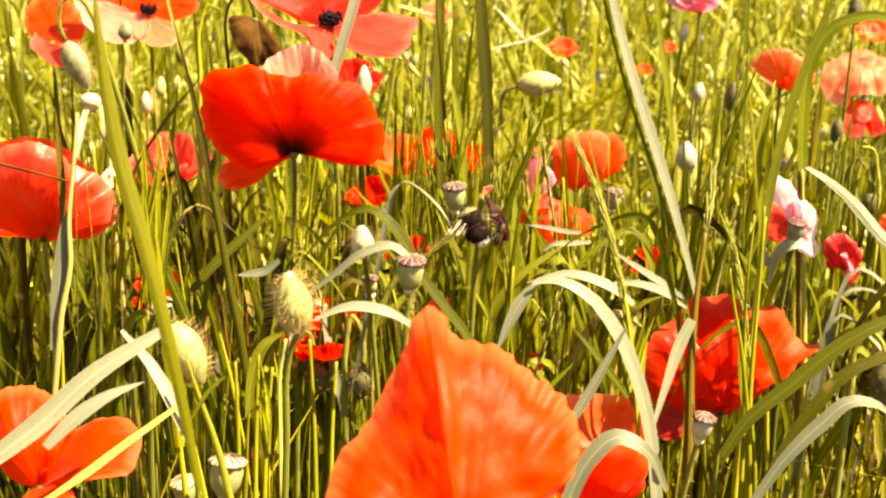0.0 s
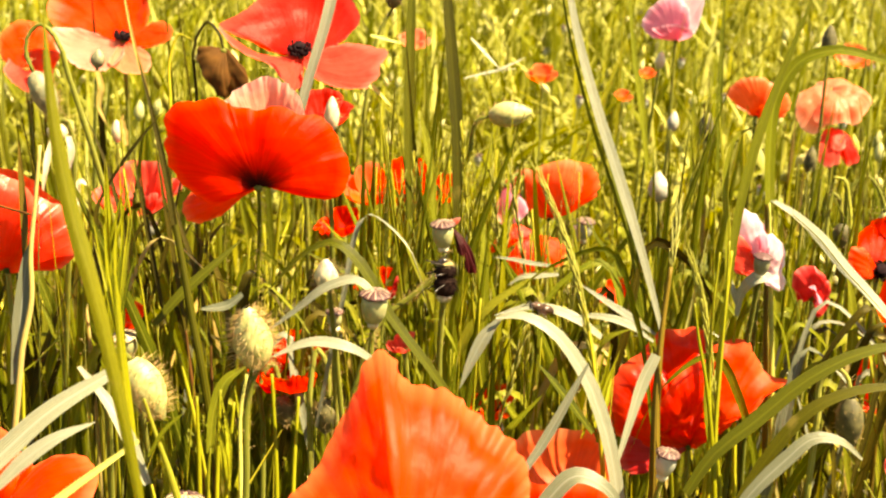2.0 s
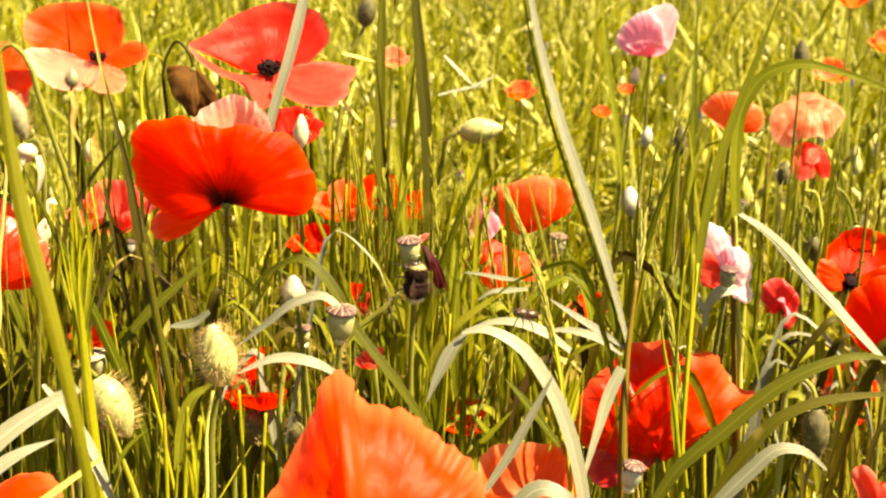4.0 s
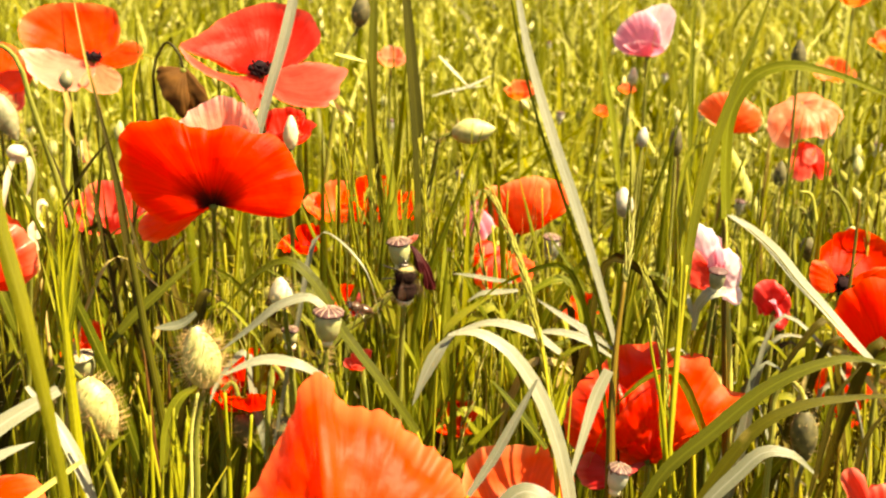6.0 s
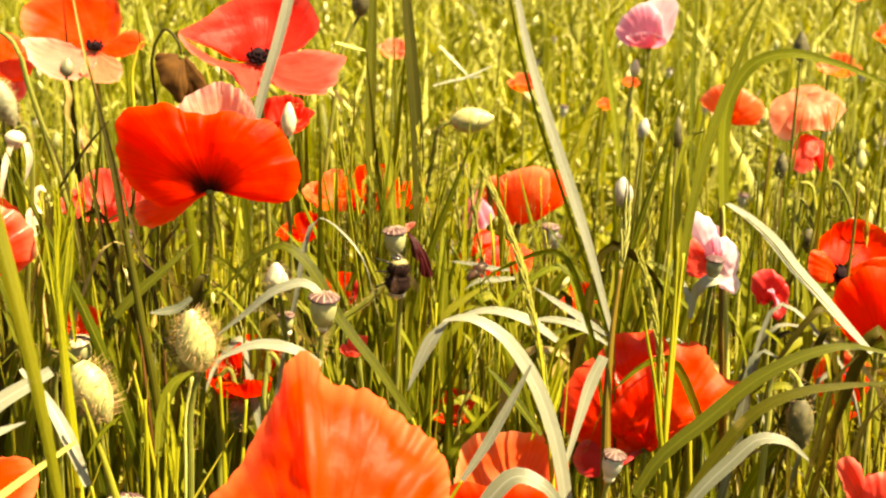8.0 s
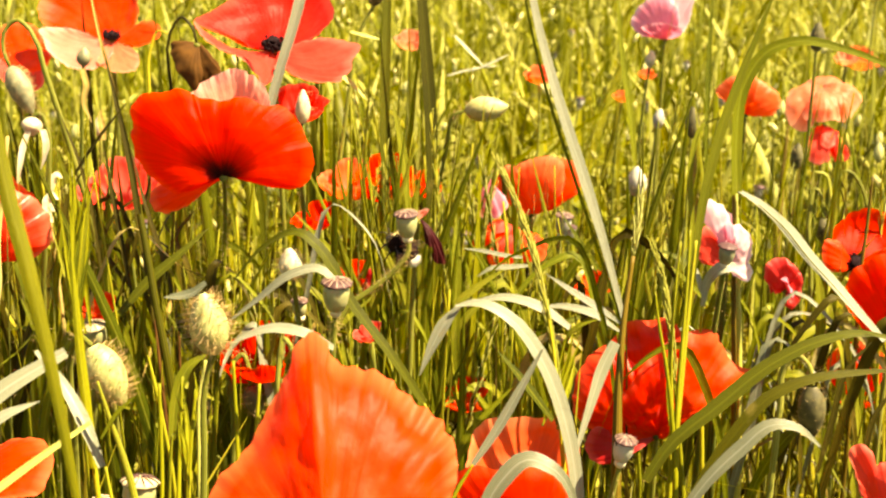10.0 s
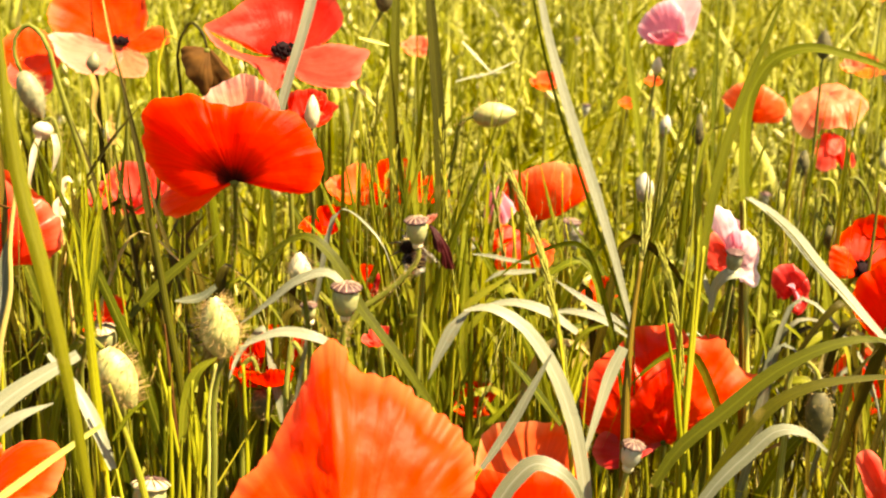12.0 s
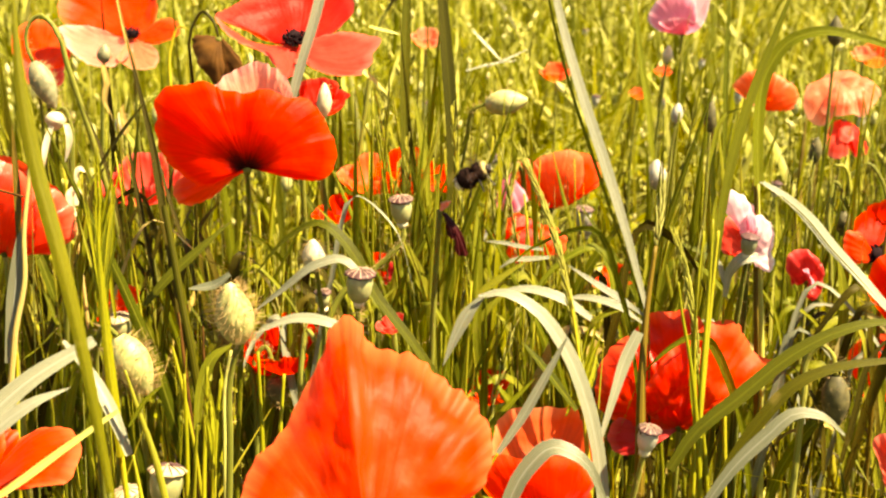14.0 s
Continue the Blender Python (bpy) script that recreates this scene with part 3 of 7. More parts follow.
    low = Vector(stem[0]) if stem else Vector(leaves[0][0][0])
    foot = Vector(foot) if foot else ground_under(low, rng.uniform(-0.02, 0.02), rng.uniform(0.0, 0.03))
    owner = thing(name, foot, label, "grass", group)
    pts = [Vector(q) for q in stem] if stem else [low]
    bm = bmesh.new()
    run = [foot, foot.lerp(pts[0], 0.5) + Vector((rng.uniform(-0.006, 0.006), 0, 0))] + pts
    tube(bm, run, r * 1.3, r * tip, 7, 30)
    part("stem", bm, stalk or STALK, owner)
    for lf in leaves:
        o = dict(lf[2]) if len(lf) > 2 else {}
        mat = o.pop("mat", GRASS)
        bm = bmesh.new()
        ribbon(bm, lf[0], lf[1], **o)
        part("leaf_blade", bm, mat, owner)
    if spike:
        add_ear(owner, spike[0], spike[1], spike[2], rng)
    return owner


def add_ear(owner, path, size, fullness, rng):
    """A slim ear: pointed spikelets set alternately along its axis."""
    bm = bmesh.new()
    way = smooth(path, 60)
    n = int(30 * fullness)
    tube(bm, path, 0.0004, 0.0002, 5, 12)
    for k in range(n):
        q, v = way[min(60, int(k / n * 60))]
        a = k * 2.4
        side = v.orthogonal().normalized()
        side = Matrix.Rotation(a, 3, v) @ side
        taper = 1 - 0.45 * abs(k / n - 0.4)
        d = (v * 1.0 + side * rng.uniform(0.08, 0.22)).normalized()
        lathe(bm, frame_of(q + side * 0.0006, d), [(0.0002, 0), (0.00040 * taper, size * 0.28 * taper), (0.00036 * taper, size * 0.55 * taper), (0.0001, size * taper)], 5)
    part("ear", bm, EAR, owner, "slim green ear of spikelets")

# ---- ground and field ----
bm = bmesh.new()
bmesh.ops.create_grid(bm, x_segments=120, y_segments=120, size=3.0)
for v in bm.verts:
    v.co.y += 2.6
    v.co.z = 0.012 * noise.noise(v.co * 3.0) + 0.006 * noise.noise(v.co * 14.0) - 0.008
edge = [e for e in bm.edges if e.is_boundary]
grown = bmesh.ops.extrude_edge_only(bm, edges=edge)
for v in [g for g in grown["geom"] if isinstance(g, bmesh.types.BMVert)]:
    v.co.x, v.co.y, v.co.z = v.co.x * 400, (v.co.y - 2.6) * 400 + 2.6, -0.02
tagged(part("ground", bm, SOIL), "dark crumbly soil under the meadow", "ground", kind="structure")


def field(name, rng, n, y0, y1, low, high, width, lean, bend, material, label, segs=7, cut=None, tufted=0.5, drop=0.0, side=0.0, spots=None):
    """Blades of grass by the thousand, as one mesh of small folded ribbons rooted in the soil."""
    y = np.sqrt(rng.uniform(y0 ** 2, y1 ** 2, n))
    x = rng.uniform(-(0.43 * y + 0.16), 0.43 * y + 0.16 + side, n)
    if spots is not None:
        x, y = spots
        n = len(x)
    clump = np.array([noise.noise(Vector((a * 5.0, b * 5.0, 3.3))) for a, b in zip(x, y)])
    keep = clump > rng.uniform(-1.0, 0.35, n) * tufted
    x, y, clump = x[keep], y[keep], clump[keep]
    n = len(x)
    h = rng.uniform(low, high, n) * (1 + 0.10 * clump)
    if cut is not None:
        h = np.minimum(h, cut(x, y) * rng.uniform(0.82, 1.0, n))
    az = rng.uniform(0, math.tau, n)
    ln = rng.normal(0, lean, n)
    bd = np.abs(rng.normal(0, bend, n))
    turn = rng.normal(0, 0.9, n)
    w = width * rng.uniform(0.6, 1.35, n)
    s = np.linspace(0, 1, segs + 1)[None, :]
    out = h[:, None] * (ln[:, None] * s + bd[:, None] * s ** 2.6)
    px = x[:, None] + np.cos(az)[:, None] * out
    py = y[:, None] + np.sin(az)[:, None] * out
    pz = h[:, None] * (s - drop * bd[:, None] * np.clip(s - 0.55, 0, 1) ** 2 * 4) - 0.004
    ww = w[:, None] * (0.55 + 0.45 * np.minimum(1, s / 0.3)) * np.clip(1.06 - s ** 3, 0.05, 1) / 2
    ca, sa = np.cos(turn)[:, None], np.sin(turn)[:, None]
    vs = np.empty((n, segs + 1, 3, 3))
    for k, o in enumerate((-1, 0, 1)):
        vs[:, :, k, 0] = px + ca * ww * o
        vs[:, :, k, 1] = py + sa * ww * o + (abs(o) * 0.35 - 0.15) * ww * ca
        vs[:, :, k, 2] = pz
    verts = vs.reshape(-1, 3)
    one = []
    for j in range(segs):
        for k in (0, 1):
            a = j * 3 + k
            one.append((a, a + 1, a + 4, a + 3))
    faces = (np.array(one)[None] + (np.arange(n) * (segs + 1) * 3)[:, None, None]).reshape(-1, 4)
    me = bpy.data.meshes.new(name)
    me.from_pydata(verts.tolist(), [], faces.tolist())
    for f in me.polygons:
        f.use_smooth = True
    me.materials.append(material)
    return tagged(new(name, me), label, "grass", kind="stuff")


nrng = np.random.default_rng(11)


def near_cut(x, y):
    return np.where(y < 0.92, np.clip(0.745 - 0.30 * y, 0.3, 0.7), 0.75) + np.clip((x - 0.42 * y - 0.08) * 3, 0, 0.12)


field("undergrowth", nrng, 20000, 0.30, 2.0, 0.10, 0.42, 0.0080, 0.25, 0.6, FIELD_LOW, "low tangled leaves of grass, coloured dark for shade", side=0.5, cut=near_cut, tufted=0.3, drop=0.4)
field("meadow_grass", nrng, 13000, 0.40, 0.98, 0.30, 0.62, 0.0044, 0.20, 0.45, NEAR, "dense yellow-green blades of meadow grass, many toned dark for shade", side=0.55, cut=near_cut, tufted=0.4, drop=0.4)
field("meadow_stalks", nrng, 2600, 0.46, 1.0, 0.38, 0.62, 0.0026, 0.13, 0.12, NEAR, "thin upright yellow-green grass stalks, many toned dark for shade", side=0.5, cut=near_cut, tufted=0.4)
field("field_grass", nrng, 5200, 0.95, 2.6, 0.36, 0.64, 0.0135, 0.30, 0.75, FIELD, side=0.5, label="sunlit meadow grass farther off", tufted=0.8, drop=0.6)
field("field_stalks", nrng, 1100, 0.95, 2.6, 0.42, 0.70, 0.0042, 0.20, 0.22, FIELD_STALK, "upright ripe grass stalks farther off", tufted=0.5)
field("distant_grass", nrng, 5200, 2.6, 8.0, 0.40, 0.70, 0.0200, 0.28, 0.55, FIELD, "far meadow grass running to the horizon", segs=5, tufted=0.8, drop=0.5)
field("distant_stalks", nrng, 1800, 2.6, 8.0, 0.46, 0.72, 0.0075, 0.16, 0.2, FIELD_STALK, "far ripe grass stalks", segs=5, tufted=0.5)

# the meadow goes on to both sides of the view and behind it
sx, sy = nrng.uniform(-4.5, 4.5, 34000), nrng.uniform(-3.5, 7.0, 34000)
beside = (np.abs(sx) > 0.43 * sy + 0.18 + np.where((sx > 0) & (sy < 2.6), 0.5, 0.0)) | (sy < -0.1)
beside &= np.hypot(sx, sy) > 0.55
field("surrounding_meadow", nrng, 0, 0.0, 1.0, 0.30, 0.62, 0.0130, 0.20, 0.45, FIELD, "open meadow grass on all sides", segs=4, tufted=0.6, drop=0.5, spots=(sx[beside], sy[beside]))


def seed_heads(name, rng, n, y0, y1, z0, z1, size, material, label):
    """Loose pale spikelets and husks among the blades, joined in one mesh."""
    bm = bmesh.new()
    for _ in range(n):
        y = math.sqrt(rng.uniform(y0 * y0, y1 * y1))
        x = rng.uniform(-1, 1) * (0.42 * y + 0.1)
        k = size * rng.uniform(0.5, 1.5)
        d = Vector((rng.gauss(0, 0.5), rng.gauss(0, 0.4), 1)).normalized()
        for j in range(rng.choice((1, 1, 2, 3))):
            at = Vector((x, y, rng.uniform(z0, z1))) if j == 0 else at - d * k * 1.1 + Vector((rng.gauss(0, 0.15), 0, 0)) * k
            lathe(bm, frame_of(at, d), [(0.0002, 0), (k * 0.20, k * 0.35), (k * 0.17, k * 0.65), (0.0002, k)], 5)
    ob = part(name, bm, material)
    return tagged(ob, label, "seed heads", kind="stuff")


FIELD_EAR = leaf_material("field_husk", (0.16, 0.16, 0.03), (0.40, 0.38, 0.10), (0.66, 0.62, 0.36), (1.3, 1.2, 0.5), island=True, share=0.2)
seed_heads("grass_spikelets", random.Random(6), 700, 0.95, 3.2, 0.36, 0.62, 0.013, FIELD_EAR, "pale spikelets and husks scattered over the meadow")
seed_heads("near_spikelets", random.Random(7), 500, 0.60, 0.95, 0.25, 0.50, 0.009, FIELD_EAR, "pale spikelets between the stems")

# ---- large poppies ----
bloom((-0.0562, 0.4667, 0.6279), "scarlet poppy seen from the side, cup-shaped, dark at its foot", [
    ([(-0.0606, 0.4667, 0.6272), (-0.0665, 0.4638, 0.6232), (-0.0736, 0.4615, 0.6217), (-0.0807, 0.4617, 0.6256), (-0.0882, 0.4650, 0.6339), (-0.0917, 0.4679, 0.6449), (-0.0898, 0.4689, 0.6576), (-0.0802, 0.4675, 0.6610), (-0.0692, 0.4664, 0.6623), (-0.0655, 0.4657, 0.6598), (-0.0561, 0.4651, 0.6584), (-0.0485, 0.4652, 0.6598), (-0.0399, 0.4655, 0.6576), (-0.0332, 0.4674, 0.6578), (-0.0268, 0.4684, 0.6502), (-0.0224, 0.4690, 0.6407), (-0.0209, 0.4681, 0.6332), (-0.0234, 0.4655, 0.6265), (-0.0317, 0.4641, 0.6245), (-0.0415, 0.4648, 0.6259), (-0.0500, 0.4664, 0.6273)], (-0.0003, -0.0107, 0.0037), RED, 0.0012, 0.0016, (-0.15, 0.02, -0.001), (0.2, 0.03, -0.0008)),
    ([(-0.0755, 0.4842, 0.6541), (-0.0704, 0.4897, 0.6602), (-0.0642, 0.4947, 0.6646), (-0.0572, 0.4972, 0.6671), (-0.0486, 0.4944, 0.6648), (-0.0430, 0.4888, 0.6596), (-0.0407, 0.4831, 0.6536)], (0.0003, 0.0116, -0.0029), BLUSH, 0.0026, 0.0050, (-0.932, 0.027, 0.00033, 0.42), (-0.887, 0.02, -0.00033, 0.69), (-0.81, 0.028, 0.00018, 0.64), (-0.75, 0.031, -0.00024, 0.46), (-0.701, 0.024, 0.00014, 0.69), (-0.596, 0.029, -0.00043, 0.62), (-0.542, 0.022, 0.00013, 0.41), (-0.483, 0.026, -0.00015, 0.53), (-0.412, 0.024, 0.00041, 0.61), (-0.324, 0.033, -0.0001, 0.41), (-0.266, 0.02, 0.00011, 0.6), (-0.185, 0.029, -0.00021, 0.47), (-0.107, 0.023, 0.00021, 0.69), (-0.038, 0.02, -0.00022, 0.72), (0.022, 0.026, 0.00034, 0.78), (0.067, 0.029, -0.00024, 0.69), (0.163, 0.021, 0.00024, 0.6), (0.237, 0.024, -0.0003, 0.73), (0.268, 0.031, 0.00044, 0.76), (0.343, 0.021, -0.00022, 0.77), (0.425, 0.032, 0.00016, 0.49), (0.489, 0.029, -0.00028, 0.47), (0.597, 0.029, 0.00011, 0.76), (0.634, 0.027, -0.00029, 0.68), (0.704, 0.021, 0.00025, 0.66), (0.785, 0.02, -0.0002, 0.48), (0.849, 0.031, 0.00029, 0.65), (0.896, 0.023, -0.00042, 0.69)),
    ([(-0.0844, 0.4747, 0.6237), (-0.0871, 0.4710, 0.6171), (-0.0849, 0.4678, 0.6128), (-0.0786, 0.4678, 0.6133), (-0.0705, 0.4704, 0.6164), (-0.0646, 0.4735, 0.6213)], (-0.0001, -0.0039, 0.0010), ORANGE, 0.0015, 0.0020)], seed=11, centre=False, cells=128, girth=0.0011, hairs=160, stalk=STALK, stem_via=[(-0.0560, 0.4665, 0.6177), (-0.0571, 0.4653, 0.5926), (-0.0593, 0.4616, 0.5654)])
bloom((-0.0501, 0.5745, 0.6673), "rose-red poppy opened wide, with black centre", [
    ([(-0.0610, 0.5810, 0.6676), (-0.0755, 0.5812, 0.6749), (-0.0885, 0.5808, 0.6801), (-0.0797, 0.5880, 0.6849), (-0.0731, 0.5955, 0.6909), (-0.0603, 0.6029, 0.6970), (-0.0464, 0.6072, 0.6994), (-0.0335, 0.6041, 0.6967), (-0.0251, 0.5959, 0.6897), (-0.0230, 0.5882, 0.6839), (-0.0282, 0.5800, 0.6754), (-0.0387, 0.5767, 0.6693)], (0.0002, 0.0087, -0.0042), ROSE, 0.0020, 0.0024),
    ([(-0.0887, 0.5788, 0.6802), (-0.0841, 0.5692, 0.6754), (-0.0731, 0.5592, 0.6697), (-0.0622, 0.5538, 0.6658), (-0.0573, 0.5504, 0.6611), (-0.0516, 0.5485, 0.6543), (-0.0485, 0.5529, 0.6558), (-0.0474, 0.5626, 0.6613)], (-0.0001, -0.0029, -0.0053), ROSE_PALE, 0.0012, 0.0020),
    ([(-0.0445, 0.5770, 0.6697), (-0.0299, 0.5775, 0.6735), (-0.0173, 0.5749, 0.6728), (-0.0096, 0.5700, 0.6705), (-0.0124, 0.5623, 0.6643), (-0.0169, 0.5565, 0.6571), (-0.0240, 0.5542, 0.6553), (-0.0353, 0.5549, 0.6567), (-0.0442, 0.5625, 0.6613)], (-0.0001, -0.0029, -0.0053), ROSE_PALE, 0.0012, 0.0020)], seed=12, stem_via=[(-0.0503, 0.5765, 0.6535), (-0.0492, 0.5788, 0.6218)])
bloom((-0.1839, 0.7899, 0.6520), "orange-red poppy opened wide over paler lower petals", [
    ([(-0.2049, 0.7943, 0.6507), (-0.2266, 0.7985, 0.6566), (-0.2352, 0.8050, 0.6654), (-0.2357, 0.8144, 0.6778), (-0.2229, 0.8199, 0.6849), (-0.2057, 0.8221, 0.6872), (-0.1878, 0.8213, 0.6860), (-0.1749, 0.8158, 0.6820), (-0.1700, 0.8040, 0.6683), (-0.1736, 0.7948, 0.6560)], (0.0003, 0.0097, -0.0024), ORANGE, 0.0020, 0.0024),
    ([(-0.2002, 0.7914, 0.6560), (-0.2168, 0.7929, 0.6600), (-0.2308, 0.7888, 0.6588), (-0.2240, 0.7765, 0.6515), (-0.2108, 0.7670, 0.6399), (-0.1968, 0.7636, 0.6362), (-0.1854, 0.7662, 0.6395), (-0.1804, 0.7758, 0.6456)], (-0.0001, -0.0039, -0.0070), BLUSH, 0.0015, 0.0020),
    ([(-0.1740, 0.7944, 0.6546), (-0.1693, 0.7963, 0.6624), (-0.1572, 0.7943, 0.6641), (-0.1524, 0.7909, 0.6594), (-0.1544, 0.7852, 0.6527), (-0.1618, 0.7826, 0.6500), (-0.1738, 0.7849, 0.6497)], (-0.0001, -0.0019, -0.0035), ORANGE, 0.0015, 0.0015),
    ([(-0.1872, 0.7807, 0.6479), (-0.1880, 0.7684, 0.6399), (-0.1755, 0.7646, 0.6342), (-0.1640, 0.7668, 0.6361), (-0.1645, 0.7771, 0.6442), (-0.1738, 0.7849, 0.6497)], (-0.0001, -0.0039, -0.0040), SALMON, 0.0015, 0.0015)], seed=13, pod=0.0036)
bloom((-0.2516, 0.8035, 0.6315), "red poppy behind grass blades, petals upright", [
    ([(-0.2642, 0.8114, 0.6306), (-0.2762, 0.8280, 0.6394), (-0.2783, 0.8434, 0.6512), (-0.2679, 0.8516, 0.6584), (-0.2531, 0.8489, 0.6556), (-0.2410, 0.8380, 0.6450), (-0.2351, 0.8185, 0.6331), (-0.2401, 0.8065, 0.6268)], (-0.0000, 0.0039, -0.0010), ORANGE, 0.0020, 0.0020),
    ([(-0.2629, 0.8050, 0.6380), (-0.2622, 0.7928, 0.6303), (-0.2512, 0.7846, 0.6225), (-0.2387, 0.7817, 0.6186), (-0.2312, 0.7867, 0.6217), (-0.2317, 0.7977, 0.6323)], (0.0000, -0.0048, -0.0028), ROSE_PALE, 0.0015, 0.0020)], seed=14, centre=False)
bloom((-0.1634, 0.4879, 0.5870), "red poppy cup with glossy pink sheen, crossed by a blade", [
    ([(-0.1711, 0.4842, 0.5884), (-0.1816, 0.4801, 0.5956), (-0.1851, 0.4782, 0.6107), (-0.1785, 0.4758, 0.6243), (-0.1688, 0.4750, 0.6291), (-0.1597, 0.4729, 0.6296), (-0.1518, 0.4742, 0.6272), (-0.1479, 0.4765, 0.6208), (-0.1482, 0.4787, 0.6063), (-0.1537, 0.4831, 0.5923)], (-0.0001, -0.0115, 0.0013), GLOSSY, 0.0016, 0.0026),
    ([(-0.1576, 0.4878, 0.6088), (-0.1534, 0.4882, 0.6178), (-0.1469, 0.4879, 0.6170), (-0.1404, 0.4891, 0.6140), (-0.1354, 0.4913, 0.6073), (-0.1334, 0.4910, 0.5992), (-0.1362, 0.4889, 0.5914), (-0.1443, 0.4867, 0.5871), (-0.1539, 0.4856, 0.5867)], (-0.0001, -0.0115, 0.0013), GLOSSY, 0.0014, 0.0022),
    ([(-0.1690, 0.4918, 0.5859), (-0.1911, 0.4945, 0.5873), (-0.2000, 0.5030, 0.6023), (-0.1968, 0.5115, 0.6178), (-0.1838, 0.5170, 0.6228), (-0.1698, 0.5189, 0.6226), (-0.1544, 0.5145, 0.6152), (-0.1429, 0.5053, 0.6050), (-0.1435, 0.4948, 0.5903)], (0.0001, 0.0115, -0.0033), SCARLET, 0.0016, 0.0020)], seed=15, centre=False)
front_bloom = bloom((0.0064, 0.2570, 0.5696), "large orange-red poppy with one broad upright crinkled petal", [
    ([(-0.0067, 0.2576, 0.5645), (-0.0236, 0.2602, 0.5674), (-0.0299, 0.2641, 0.5744), (-0.0276, 0.2702, 0.5821), (-0.0247, 0.2758, 0.5878), (-0.0204, 0.2794, 0.5934), (-0.0144, 0.2859, 0.6023), (-0.0086, 0.2905, 0.6122), (-0.0051, 0.2945, 0.6195), (-0.0028, 0.2963, 0.6224), (-0.0007, 0.2961, 0.6215), (0.0023, 0.2941, 0.6174), (0.0066, 0.2921, 0.6136), (0.0146, 0.2917, 0.6120), (0.0205, 0.2901, 0.6095), (0.0267, 0.2869, 0.6049), (0.0325, 0.2839, 0.6011), (0.0357, 0.2807, 0.5963), (0.0364, 0.2775, 0.5919), (0.0349, 0.2737, 0.5855), (0.0303, 0.2701, 0.5798), (0.0220, 0.2636, 0.5707)], (0.0001, -0.0077, 0.0060), ORANGE, 0.0010, 0.0055, (-0.143, 0.14, 0.0002), (-0.36, 0.08, -0.0002), (0.03, 0.011, 0.00044, 0.71), (0.059, 0.01, -0.00056, 0.77), (0.1, 0.015, 0.00049, 0.72), (0.131, 0.011, -0.00044, 0.69), (0.175, 0.015, 0.00072, 0.76), (0.205, 0.012, -0.00065, 0.75), (0.247, 0.015, 0.00043, 0.73), (0.286, 0.013, -0.00047, 0.72), (0.313, 0.016, 0.00075, 0.73), (0.345, 0.015, -0.00063, 0.77), (0.387, 0.013, 0.00057, 0.73), (0.421, 0.011, -0.00052, 0.76), (0.448, 0.01, 0.00065, 0.69), (0.484, 0.013, -0.00054, 0.78), (0.514, 0.012, 0.00048, 0.74), (0.545, 0.012, -0.0007, 0.7), (0.582, 0.015, 0.00044, 0.67)),
    ([(-0.0110, 0.2948, 0.5568), (-0.0053, 0.3009, 0.5641), (0.0040, 0.3036, 0.5663), (0.0136, 0.3011, 0.5642), (0.0200, 0.2952, 0.5570)], (-0.0001, 0.0058, -0.0015), ORANGE, 0.0015, 0.0015)], seed=16, centre=False, cells=192, pleat=0.0001, stem_via=[(0.0076, 0.2886, 0.5504), (0.0087, 0.2937, 0.5134)])
bloom((0.0605, 0.4010, 0.5094), "orange poppy cup half hidden behind a larger bloom", [
    ([(0.0471, 0.4058, 0.5125), (0.0400, 0.4131, 0.5250), (0.0413, 0.4220, 0.5353), (0.0444, 0.4276, 0.5409), (0.0540, 0.4302, 0.5429), (0.0661, 0.4322, 0.5420), (0.0764, 0.4286, 0.5436), (0.0807, 0.4233, 0.5389), (0.0827, 0.4141, 0.5273), (0.0744, 0.4061, 0.5127)], (-0.0001, 0.0097, -0.0025), PALE_ORANGE, 0.0018, 0.0034),
    ([(0.0469, 0.3997, 0.5129), (0.0375, 0.3963, 0.5243), (0.0353, 0.3950, 0.5350), (0.0424, 0.3922, 0.5398), (0.0502, 0.3882, 0.5404), (0.0580, 0.3868, 0.5424), (0.0665, 0.3886, 0.5413), (0.0735, 0.3937, 0.5369), (0.0771, 0.3977, 0.5281), (0.0717, 0.4001, 0.5134)], (0.0001, -0.0087, 0.0002), RED_CUP, 0.0015, 0.0024)], seed=17, centre=False)
bloom((0.1234, 0.4815, 0.5140), "crumpled scarlet poppy with folded petals among leaves", [
    ([(0.1109, 0.4906, 0.5158), (0.1051, 0.4987, 0.5310), (0.1043, 0.5048, 0.5468), (0.1093, 0.5062, 0.5531), (0.1137, 0.5070, 0.5568), (0.1222, 0.5071, 0.5581), (0.1302, 0.5070, 0.5587), (0.1358, 0.5035, 0.5536), (0.1389, 0.4978, 0.5394), (0.1344, 0.4887, 0.5193)], (0.0001, 0.0039, 0.0010), SCARLET, 0.0020, 0.0070),
    ([(0.1097, 0.4800, 0.5146), (0.0972, 0.4788, 0.5167), (0.0880, 0.4808, 0.5236), (0.0867, 0.4811, 0.5328), (0.0886, 0.4832, 0.5412), (0.0929, 0.4847, 0.5478), (0.0999, 0.4877, 0.5523), (0.1073, 0.4859, 0.5540), (0.1092, 0.4772, 0.5446), (0.1153, 0.4749, 0.5277)], (-0.0002, -0.0068, 0.0017), SCARLET, 0.0020, 0.0070),
    ([(0.1110, 0.4751, 0.5199), (0.1046, 0.4715, 0.5296), (0.1072, 0.4697, 0.5390), (0.1119, 0.4696, 0.5475), (0.1189, 0.4713, 0.5548), (0.1244, 0.4742, 0.5588), (0.1273, 0.4736, 0.5485), (0.1297, 0.4745, 0.5279)], (-0.0002, -0.0058, 0.0015), SCARLET, 0.0024, 0.0080),
